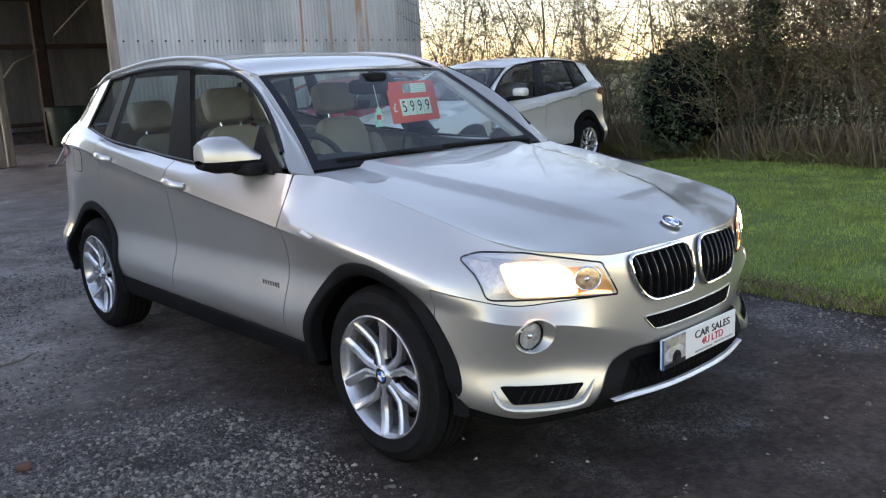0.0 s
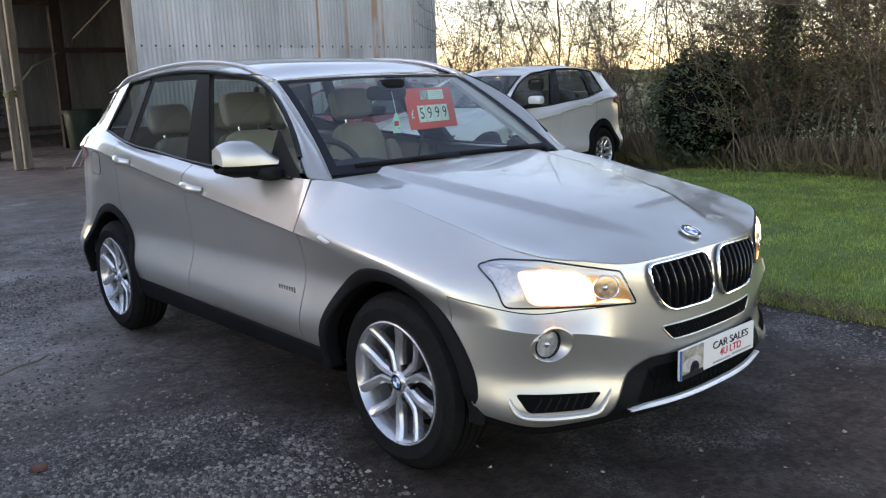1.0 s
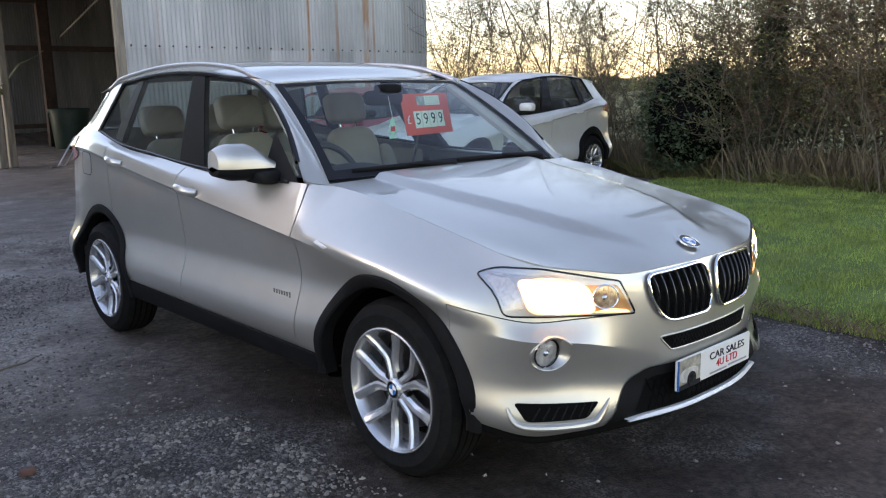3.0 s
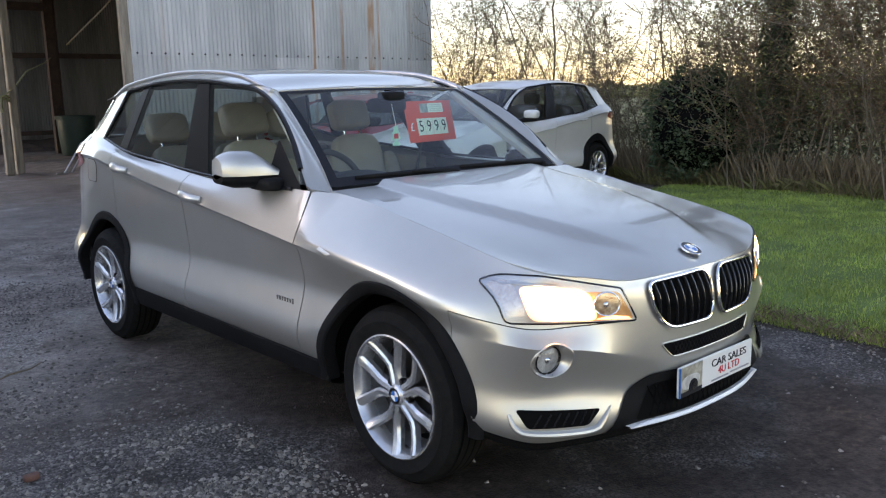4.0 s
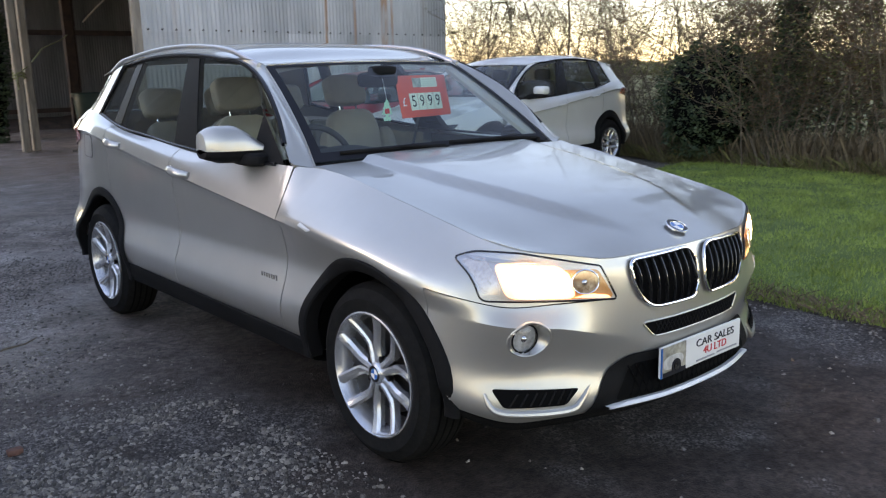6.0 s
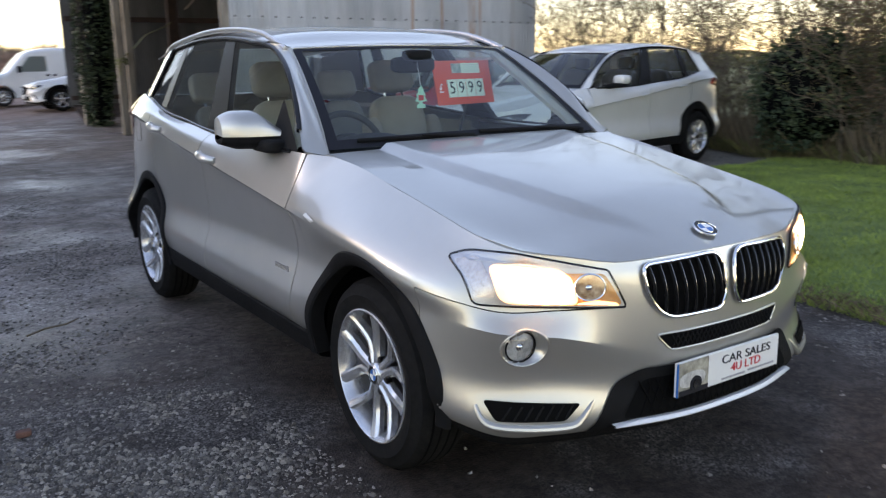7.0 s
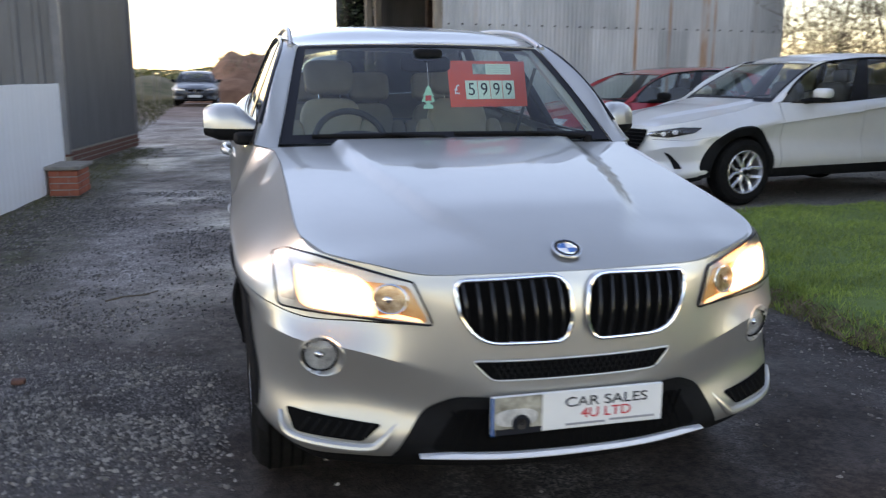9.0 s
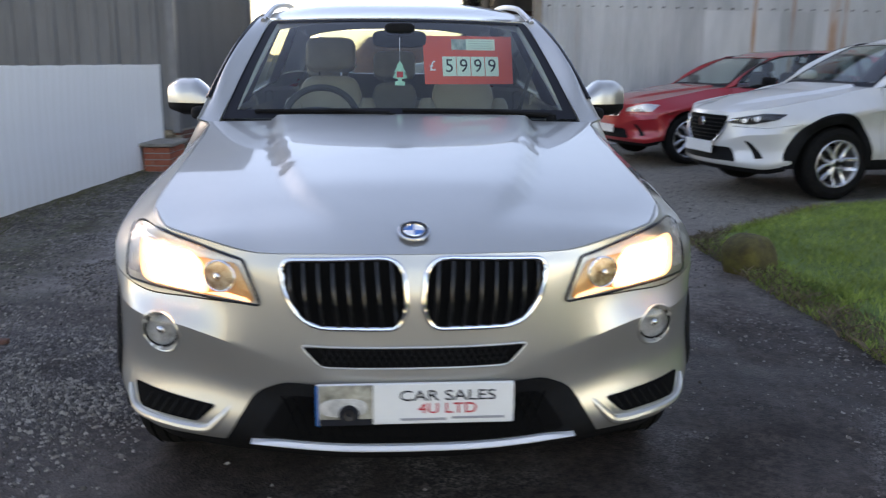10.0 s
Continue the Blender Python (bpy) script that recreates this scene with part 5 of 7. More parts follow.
M["leaf_dark"] = blades("ivy_leaves", (0.020, 0.042, 0.018), (0.06, 0.09, 0.036))
M["leaf_brown"] = blades("dead_leaves", (0.10, 0.050, 0.022), (0.17, 0.10, 0.05))
M["bark"] = pbr("grey_brown_bark", (0.11, 0.085, 0.06), (0.20, 0.16, 0.12), scale=18, rough=0.95, bump=0.5)
M["stone"] = blades("pale_stones", (0.045, 0.039, 0.034), (0.23, 0.205, 0.18))
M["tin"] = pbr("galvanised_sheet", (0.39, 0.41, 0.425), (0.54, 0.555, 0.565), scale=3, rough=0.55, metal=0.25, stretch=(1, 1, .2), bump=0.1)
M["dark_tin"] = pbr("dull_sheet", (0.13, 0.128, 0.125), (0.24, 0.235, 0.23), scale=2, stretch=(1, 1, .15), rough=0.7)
M["timber"] = pbr("weathered_timber", (0.17, 0.145, 0.115), (0.32, 0.275, 0.22), scale=14, stretch=(1, 1, .12), rough=0.85, bump=0.4)
M["clad"] = pbr("grey_cladding", (0.105, 0.108, 0.112), (0.14, 0.143, 0.147), scale=3, stretch=(1, 1, .2), rough=0.5)
M["board"] = pbr("white_board", (0.88, 0.88, 0.87), (0.70, 0.685, 0.64), scale=9, stretch=(1, 1, .07), rough=0.6, bump=0.15, lo=.42, hi=.78)
M["soil"] = pbr("red_soil", (0.15, 0.068, 0.036), (0.27, 0.135, 0.08), scale=1.4, rough=0.95, bump=1.0, bscale=6)
M["brick"] = pbr("red_brick", (0.34, 0.085, 0.045), (0.42, 0.13, 0.075), scale=9, rough=0.85, bump=0.4)
M["mortar"] = pbr("mortar", (0.32, 0.30, 0.27), rough=0.95, bump=0.4)
M["slab"] = pbr("stone_cap", (0.20, 0.18, 0.15), (0.29, 0.26, 0.22), scale=8, rough=0.9, bump=0.4)

xs = sorted(set([-900, -400, -200, -100, -60, -40, -25, -16, -12, -9] + [round(-7 + .12 * i, 3) for i in range(int(20 / .12))] + [14, 16, 20, 26, 40, 60, 100, 200, 400, 900]))
ys = sorted(set([-900, -400, -200, -100, -60, -40, -25, -16, -11, -8] + [round(-6 + .12 * i, 3) for i in range(int(22 / .12))] + [round(16 + .5 * i, 2) for i in range(1, 60)] + [50, 56, 64, 80, 100, 200, 400, 900]))
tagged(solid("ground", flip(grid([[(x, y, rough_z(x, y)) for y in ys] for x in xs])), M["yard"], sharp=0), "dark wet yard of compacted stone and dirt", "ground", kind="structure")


def lawn_edge(y):
    return 2.28 + .07 * noise.noise((0, y * 1.1, 5)) + .04 * noise.noise((0, y * 4, 9)) + 1.5 * step(2.9, 4.2, y) ** 1.6


def lawn_z(x, y):
    return ground_z(x, y) + .045 * step(0, .22, x - lawn_edge(y)) * step(4.2, 3.95, y) + .015 * noise.noise((x * 1.6, y * 1.6, 7)) - .004


rows = []
for i in range(76):
    y = -10 + 14.15 * i / 75
    e = lawn_edge(y)
    rows.append([(e + (8.1 - e) * j / 50, y, lawn_z(e + (8.1 - e) * j / 50, y) - (.03 if j == 0 or i == 75 else 0)) for j in range(51)])
tagged(solid("lawn", grid([list(r) for r in zip(*rows)]), M["grass"], sharp=0), "mown green grass with a ragged stony edge", "grass", kind="structure")


def stuff_mesh(name, V, F, mat, label, category):
    ob = solid(name, (V, F), mat, sharp=0, smooth=False)
    return tagged(ob, label, category, kind="stuff")


rng = np.random.default_rng(4)


def blade_field(n, place, h0, h1, w, lean=.35):
    V, F = [], []
    for _ in range(n):
        x, y, z, k = place()
        h = rng.uniform(h0, h1) * k
        a = rng.uniform(0, 6.283)
        cx, sy = math.cos(a), math.sin(a)
        lx, ly = rng.normal(0, lean) * h, rng.normal(0, lean) * h
        i = len(V)
        V += [(x - cx * w, y - sy * w, z - .01), (x + cx * w, y + sy * w, z - .01), (x + lx * .5 + cx * w * .6, y + ly * .5 + sy * w * .6, z + h * .6), (x + lx, y + ly, z + h)]
        F += [(i, i + 1, i + 2), (i, i + 2, i + 3)]
    return V, F


def lawn_place():
    while True:
        y = rng.uniform(-4.5, 4.13)
        x = lawn_edge(y) - .06 + rng.uniform(0, 1) ** 1.25 * (7.9 - lawn_edge(y))
        if y > 4.0 and rng.random() < .4:
            continue
        bare = noise.noise((x * 1.4, y * 1.4, 2))
        if bare < -.33 and rng.random() < .6:
            continue
        k = 1 + .8 * noise.noise((x * 2.2, y * 2.2, 4)) + .4 * noise.noise((x * 6, y * 6, 6))
        if x < lawn_edge(y) + .25:
            k *= 1.35
        return x, y, lawn_z(x, y), k


stuff_mesh("grass_blades", *blade_field(110000, lawn_place, .016, .042, .0035), M["blade"], "short green grass blades on the lawn", "grass")
stuff_mesh("dead_grass", *blade_field(5000, lambda: (lambda y: (lawn_edge(y) + rng.uniform(-.10, .22), y, lawn_z(lawn_edge(y) + .1, y), 1))(rng.uniform(-4, 4.1)), .02, .06, .003, .8), M["dry_blade"], "dry brown grass along the lawn edge", "grass")


def stones(n, place, s0, s1):
    V, F = [], []
    for _ in range(n):
        x, y, z = place()
        s = s0 + (s1 - s0) * rng.random() ** 2.6
        a = rng.uniform(0, 6.283)
        i = len(V)
        ex, ey, ez = s * rng.uniform(.7, 1.3), s * rng.uniform(.6, 1.0), s * rng.uniform(.35, .7)
        c, d = math.cos(a), math.sin(a)
        for px, py, pz in ((1, .1, 0), (.3, .9, .1), (-.7, .7, 0), (-1, -.2, .1), (-.3, -.9, 0), (.7, -.7, .05)):
            px, py = px * ex * rng.uniform(.8, 1.1), py * ey * rng.uniform(.8, 1.1)
            V.append((x + px * c - py * d, y + px * d + py * c, z + pz * ez))
        for px, py in ((.45, .2), (-.3, .45), (-.2, -.5)):
            px, py = px * ex, py * ey
            V.append((x + px * c - py * d, y + px * d + py * c, z + ez * rng.uniform(.8, 1.1)))
        F += [(i, i + 1, i + 7, i + 6), (i + 1, i + 2, i + 7), (i + 2, i + 3, i + 8, i + 7), (i + 3, i + 4, i + 8), (i + 4, i + 5, i + 6, i + 8), (i + 5, i, i + 6), (i + 6, i + 7, i + 8)]
    return V, F


def yard_place():
    while True:
        x, y = rng.uniform(-5.0, 2.4), rng.uniform(-2.6, 9)
        dense = noise.noise((x * .75, y * .55, 11)) + .45 * noise.noise((x * 2.4, y * 2.4, 13))
        if abs(x) < 1.0 and -.9 < y < 3.9:
            continue
        lane = math.exp(-((x + 1.5) / .6) ** 2) * step(2.6, .9, y)
        if rng.random() < max(.02, min(1, (dense - .02) * 1.9 * step(.2, -.8, x) + .55 * lane + .12 * step(.1, 1, abs(x - 2.0) < .35))):
            return x, y, rough_z(x, y)


stuff_mesh("gravel", *stones(15000, yard_place, .0035, .014), M["stone"], "loose pale gravel on the wet yard", "gravel")
stuff_mesh("loose_stones", *stones(160, yard_place, .012, .026), M["stone"], "larger loose stones on the yard", "stones")


def pebble_place():
    """A drift of clean pebbles washed out of the yard beside the parked car, thinning at its rim."""
    while True:
        near = rng.random() < .68
        x, y = (rng.normal(-1.42, .38), rng.normal(.62, .36)) if near else (rng.normal(-2.0, .45), rng.normal(2.2, .6))
        if x > -.98 or y < -1.6:
            continue
        if noise.noise((x * 2.1, y * 2.1, 31)) + .5 * noise.noise((x * 5, y * 5, 33)) > -.12 + .25 * rng.random():
            return x, y, rough_z(x, y)


M["pebble"] = blades("grey_pebbles", (0.03, 0.026, 0.022), (0.36, 0.32, 0.27))
next(q for q in M["pebble"].node_tree.nodes if q.bl_idname == "ShaderNodeValToRGB").color_ramp.elements.new(.6).color = (.14, .121, .102, 1)
stuff_mesh("pebbles", *stones(9000, pebble_place, .004, .017), M["pebble"], "drift of pale grey pebbles on the yard", "gravel")
stuff_mesh("edge_gravel", *stones(2400, lambda: (lambda y: (lambda x: (x, y, rough_z(x, y)))(lawn_edge(y) - .05 - abs(rng.normal(0, .28))))(rng.uniform(-4, 4.0)), .004, .015), M["stone"], "fine stones along the lawn edge", "gravel")
stuff_mesh("parking_gravel", *stones(6000, lambda: (lambda x, y: (x, y, rough_z(x, y)))(rng.uniform(2.3, 8.2), rng.uniform(4.1, 9.8)), .006, .02), M["stone"], "grey gravel of the parking strip", "gravel")



def grit(n, place, s0, s1, seed):
    """Countless small chips of stone: low four-sided points, set at random."""
    g = np.random.default_rng(seed)
    P = place(g, n)
    n = len(P)
    s = s0 + (s1 - s0) * g.random(n) ** 2.2
    a = g.uniform(0, 6.283, n)
    V = np.empty((n, 5, 3))
    for k in range(4):
        r = s * g.uniform(.6, 1.25, n)
        t = a + 1.571 * k + g.uniform(-.4, .4, n)
        V[:, k, 0], V[:, k, 1], V[:, k, 2] = P[:, 0] + r * np.cos(t), P[:, 1] + r * np.sin(t), P[:, 2] - .001
    V[:, 4, 0], V[:, 4, 1], V[:, 4, 2] = P[:, 0] + s * g.uniform(-.5, .5, n), P[:, 1] + s * g.uniform(-.5, .5, n), P[:, 2] + s * g.uniform(.4, .95, n)
    b = np.arange(n)[:, None] * 5
    F = np.concatenate([b + np.array([[k, (k + 1) % 4, 4]]) for k in range(4)])
    return V.reshape(-1, 3).tolist(), F.tolist()


def near_yard(g, n):
    """Chips lie thickest on the drier side, in drifts, and thin out round the parked car."""
    out = []
    while len(out) < n:
        x, y = g.uniform(-5.2, 2.3), -2.4 + 10 * g.random() ** 1.5
        if abs(x) < .95 and -.85 < y < 3.85 and g.random() < .85:
            continue
        d = noise.noise((x * .9, y * .6, 21)) + .5 * noise.noise((x * 2.8, y * 2.2, 23))
        base = .05 + .66 * step(-.9, -1.6, x) + .3 * step(3, 5, y)
        if g.random() < base * max(.10, min(1.6, .42 + 2.4 * d)):
            out.append((x, y, rough_z(x, y)))
    return np.array(out)


M["chips"] = blades("stone_chips", (0.028, 0.024, 0.021), (0.34, 0.305, 0.27))
_r = next(q for q in M["chips"].node_tree.nodes if q.bl_idname == "ShaderNodeValToRGB")
_r.color_ramp.elements.new(.62).color = (.115, .10, .088, 1)
stuff_mesh("stone_chips", *grit(110000, near_yard, .004, .0155, 3), M["chips"], "small grey and brown stone chips over the yard", "gravel")

frag = tagged(solid("brick_fragment", pillow((-1.92, 1.06, .000), (.030, .020, .013), .35), pbr("dirty_brick", (.10, .045, .032), (.16, .08, .06), scale=30, rough=.9)), "worn piece of red brick in the gravel", "brick")
twig = tagged(solid("twig", tube([(-1.72, 2.40, .012), (-1.62, 2.46, .02), (-1.5, 2.50, .014), (-1.42, 2.56, .02)], [.006, .006, .005, .003], 6), M["bark"]), "thin dark fallen twig on the yard", "twig")
rk = pillow((0, 0, 0), (.18, .15, .16), .75, 28, 16)
rk = [(Vector(v) * (1 + .22 * noise.noise(Vector(v) * 6))) for v in rk[0]], rk[1]
rock = tagged(solid("rock", moved(rk, pose(2.33, 2.30, .085, 0, 0, 30)), pbr("mossy_stone", (.055, .04, .022), (.15, .135, .035), scale=7, rough=.95, bump=.8, bscale=30)), "mossy brown rock at the lawn edge", "rock")

# ---- corrugated shed ----
SHED_A, SHED_B = Vector((2.34, 10.07, 0)), Vector((8.75, 10.65, 0))
shed = tagged(new("shed"), "open-sided corrugated iron barn with rust-streaked sheets", "barn")


def sheet(a, b, z0, z1, pitch=.0762, amp=.009, per=8, start=0.0, push=0.0, nz=2):
    d = (b - a)
    ln = d.length
    d = d / ln
    nrm = Vector((d.y, -d.x, 0))
    k = max(2, int(ln / pitch * per))
    rows = []
    for i in range(k + 1):
        s = ln * i / k
        o = amp * math.sin(2 * math.pi * (s + start) / pitch) + push
        rows.append([tuple(a + d * s + nrm * o + Vector((0, 0, z0 + (z1 - z0) * j / nz))) for j in range(nz + 1)])
    return flip(grid(rows))


def rusty(m, bands):
    """Adds rust runs at given places along x, of given widths, and a speckle of rust."""
    nt = m.node_tree
    b = nt.nodes["Principled BSDF"]
    src = b.inputs["Base Color"].links[0].from_socket
    geo = nt.nodes.new("ShaderNodeNewGeometry")
    sep = nt.nodes.new("ShaderNodeSeparateXYZ")
    nt.links.new(geo.outputs["Position"], sep.inputs[0])
    wob = nt.nodes.new("ShaderNodeTexNoise")
    wob.inputs["Scale"].default_value = 5
    mp = nt.nodes.new("ShaderNodeMapping")
    mp.inputs["Scale"].default_value = (1.5, 1.5, .35)
    nt.links.new(geo.outputs["Position"], mp.inputs[0])
    nt.links.new(mp.outputs[0], wob.inputs["Vector"])
    last = src
    for x, w, amount in bands:
        d = nt.nodes.new("ShaderNodeMath")
        d.operation = "SUBTRACT"
        nt.links.new(sep.outputs[0], d.inputs[0])
        d.inputs[1].default_value = x
        a = nt.nodes.new("ShaderNodeMath")
        a.operation = "ABSOLUTE"
        nt.links.new(d.outputs[0], a.inputs[0])
        r = nt.nodes.new("ShaderNodeMapRange")
        r.inputs[1].default_value, r.inputs[2].default_value, r.inputs[3].default_value, r.inputs[4].default_value = w * .4, w, amount, 0
        nt.links.new(a.outputs[0], r.inputs[0])
        k = nt.nodes.new("ShaderNodeMath")
        k.operation = "MULTIPLY"
        nt.links.new(r.outputs[0], k.inputs[0])
        rr = nt.nodes.new("ShaderNodeMapRange")
        rr.inputs[1].default_value, rr.inputs[2].default_value = .25, .55
        nt.links.new(wob.outputs[0], rr.inputs[0])
        nt.links.new(rr.outputs[0], k.inputs[1])
        mx = nt.nodes.new("ShaderNodeMix")
        mx.data_type = "RGBA"
        nt.links.new(k.outputs[0], mx.inputs[0])
        nt.links.new(last, mx.inputs[6])
        mx.inputs[7].default_value = (.36, .155, .045, 1)
        last = mx.outputs[2]
    oi = nt.nodes.new("ShaderNodeObjectInfo")
    hs = nt.nodes.new("ShaderNodeHueSaturation")
    vr = nt.nodes.new("ShaderNodeMapRange")
    vr.inputs[3].default_value, vr.inputs[4].default_value = .82, 1.12
    nt.links.new(oi.outputs["Random"], vr.inputs[0])
    nt.links.new(vr.outputs[0], hs.inputs["Value"])
    nt.links.new(last, hs.inputs["Color"])
    nt.links.new(hs.outputs[0], b.inputs["Base Color"])


rusty(M["tin"], ((5.79, .045, .95), (6.45, .04, .65), (7.16, .11, .75), (7.35, .035, .6), (2.9, .05, .15), (8.2, .05, .2)))
wl = (SHED_B - SHED_A).length
wd = (SHED_B - SHED_A) / wl
wn_ = Vector((wd.y, -wd.x, 0))
front = solid("front_wall", box((5.6, 10.45, 2.1), (.02, .02, 4.2)), M["dark"], shed, "corrugated iron front wall")
cols = 10
for k in range(cols):
    a, b = SHED_A + wd * (wl * k / cols), SHED_A + wd * (wl * (k + 1) / cols + .05)
    for z0, z1, push in ((0.05, 2.22, 0), (2.14, 4.4, .006)):
        solid("panel", sheet(a, b, z0, z1, start=wl * k / cols, push=push + .003 * (k % 2), nz=3), M["tin"], front)
bolt_me = mesh_of("bolt", *lathe([(.012, 0), (.010, .008), (.004, .016), (-.002, .017)], 10, "y"))
bolt_me.materials.append(pbr("dark_bolt", (.06, .055, .05), rough=.6, metal=.6))
for k in range(30):
    p = SHED_A + wd * (.10 + .2286 * k)
    if (p - SHED_A).length > wl:
        break
    for z in (2.17, 3.4, .9):
        o = new("bolt", bolt_me)
        o.parent = front
        o.location = p + wn_ * .022 + Vector((0, 0, z))
        o.rotation_euler = (0, 0, math.atan2(wd.y, wd.x) + math.pi)
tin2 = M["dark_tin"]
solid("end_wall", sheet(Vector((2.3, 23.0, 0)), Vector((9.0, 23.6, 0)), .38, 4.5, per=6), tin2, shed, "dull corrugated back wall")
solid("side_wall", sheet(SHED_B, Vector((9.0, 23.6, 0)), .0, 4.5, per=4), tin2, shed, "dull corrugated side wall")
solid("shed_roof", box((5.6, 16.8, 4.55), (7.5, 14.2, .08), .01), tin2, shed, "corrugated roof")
solid("jamb", box((2.26, 10.03, 2.2), (.13, .10, 4.4), .01), M["timber"], shed, "weathered timber jamb")
for x, y, s in ((2.24, 16.50, .15), (2.48, 16.66, .15)):
    solid("post", box((x, y, 2.2), (s, s, 4.4), .014), M["timber"], shed, "weathered timber post")
solid("post", box((2.3, 20.6, 2.2), (.2, .2, 4.4), .014), M["timber"], shed, "weathered timber post")
steel = pbr("rusty_steel", (.05, .032, .026), (.09, .055, .04), rough=.8)
solid("column", join(box((4.82, 21.2, 2.2), (.26, .016, 4.4)), box((4.69, 21.2, 2.2), (.016, .2, 4.4)), box((4.95, 21.2, 2.2), (.016, .2, 4.4))), steel, shed, "rusty steel column")
solid("beam", box((3.55, 21.2, 3.9), (2.5, .12, .2)), steel, shed, "rusty steel beam")
solid("beam", box((5.5, 22.8, 2.75), (6.3, .08, .14)), steel, shed, "dark timber rail")
solid("beam", box((5.5, 22.85, .62), (6.3, .06, .12)), steel, shed, "dark timber rail")
solid("brace", tube([(4.82, 20.0, 2.89), (5.1, 18.0, 3.66), (5.25, 17, 4.2)], .022, 8), M["timber"], shed, "pale diagonal brace")
bank = [[(x, 21.6 + 1.6 * k / 8, -.02 + .46 * step(0, 1, k / 8) + .07 * noise.noise((x * 2, k * .7, 3))) for k in range(9)] for x in [2.4 + 6.4 * i / 40 for i in range(41)]]
tagged(solid("earth_bank", flip(grid(bank)), pbr("rubble_earth", (.05, .035, .028), (.12, .08, .06), scale=5, rough=.95, bump=.8, bscale=14)), "low bank of earth and rubble under the back wall", "earth bank")
strap = tagged(solid("strap", tube([(2.30, 16.37, 1.66), (2.6, 16.8, 1.82), (3.2, 18, 2.16), (4.25, 20, 2.44), (4.7, 21.0, 2.6)], .022, 6, flat=.35), pbr("faded_webbing", (.16, .17, .07), (.22, .22, .11), rough=.9)), "faded green webbing strap tied between posts", "strap")
knot = [(2.26 + .11 * math.cos(a), 16.50 + .11 * math.sin(a), 1.60 + .03 * math.sin(3 * a)) for a in [2 * math.pi * k / 16 for k in range(16)]]
solid("strap_loop", join(tube(knot, .02, 6, closed=True), tube([(p[0], p[1], p[2] - .07) for p in knot], .018, 6, closed=True), tube([(2.2, 16.37, 1.60), (2.18, 16.35, 1.42), (2.19, 16.35, 1.28)], .018, 6)), pbr("faded_webbing", (.16, .17, .07), (.22, .22, .11), rough=.9), strap, "knotted loops of the strap")
bin_ = tagged(new("water_butt"), "dark green plastic water butt inside the barn", "water butt")
green = pbr("dark_green_plastic", (.012, .035, .028), (.02, .05, .04), rough=.45)
solid("barrel", lathe([(0, 0), (0, .36), (.1, .40), (.9, .47), (1.02, .47), (1.02, .50), (1.10, .51), (1.12, .49), (1.10, .44), (.3, .40)], 36, "z", (4.95, 20.3, .0)), green, bin_, "tapered barrel")
trestle = tagged(new("trestle"), "bare aluminium trestle frame standing by the barn", "trestle")
for dx in (0, .14):
    solid("leg", tube([(3.0 + dx, 15.6, .0), (3.45 + dx, 15.7, .62)], .018, 8), M["matt_alu"], trestle, "aluminium tube")
solid("foot_bar", tube([(2.86, 15.58, .02), (3.22, 15.62, .02)], .018, 8), M["matt_alu"], trestle, "aluminium tube")
solid("leg", tube([(3.5, 15.7, .62), (3.72, 15.8, .0)], .018, 8), M["matt_alu"], trestle, "aluminium tube")

# ---- clad building, white boarding, brick plinth ----
clad = tagged(new("building"), "grey profiled steel building beside the track", "building")
C0, C1 = Vector((-3.33, 10.7, 0)), Vector((-2.74, 14.76, 0))


def profile_wall(a, b, z0, z1, pitch, depth, rib):
    d = (b - a)
    ln = d.length
    d = d / ln
    nrm = Vector((d.y, -d.x, 0))
    rows, s = [], 0.0
    pts = []
    while s < ln:
        for q, o in ((0, 0), (pitch - rib * 1.6, 0), (pitch - rib * 1.3, depth), (pitch - rib * .3, depth)):
            if s + q <= ln:
                pts.append((s + q, o))
        s += pitch
    pts.append((ln, 0))
    return flip(grid([[tuple(a + d * s + nrm * o + Vector((0, 0, z))) for z in (z0, z1)] for s, o in pts]))


solid("front_wall", profile_wall(Vector((-11, 10.2, 0)), C0, .25, 6.2, .30, .035, .07), M["clad"], clad, "ribbed grey steel wall", smooth=False)
solid("side_wall", profile_wall(C0, C1, .25, 6.2, .11, .008, .03), M["clad"], clad, "finely ribbed dark grey steel wall", smooth=False)
solid("back_wall", profile_wall(C1, Vector((-11, 16, 0)), .25, 6.2, .30, .035, .07), M["clad"], clad, "ribbed grey steel wall", smooth=False)
for q, w in ((C0, .13), (C1, .10)):
    solid("corner_flashing", box((q.x, q.y, 3.2), (w, w, 6), .01), pbr("grey_flashing", (.13, .135, .145), (.16, .165, .175), rough=.45), clad, "grey corner flashing")
solid("building_roof", box((-7, 13, 6.25), (8.2, 6.2, .1)), M["clad"], clad, "grey roof")
n = int(4.1 / .22)
base = solid("brick_base", box((-3.06, 12.73, .12), (.10, 4.05, .24)), M["slab"], clad, "low brick base", smooth=False)
base.matrix_world = Matrix.Translation((-3.035, 12.73, 0)) @ Matrix.Rotation(-math.atan2(C1.x - C0.x, C1.y - C0.y), 4, "Z") @ Matrix.Translation((3.06, -12.73, 0))
bk = mesh_of("brick", *box((0, 0, 0), (.215, .102, .065), .004), smooth=False)
bk.materials.append(M["brick"])
# darker copy of the brick: shade under the cladding put into its colour
bk_shaded = mesh_of("brick", *box((0, 0, 0), (.215, .102, .065), .004), smooth=False)
bk_shaded.materials.append(pbr("shaded_brick", (.11, .04, .028), (.17, .065, .045), scale=9, rough=.9))
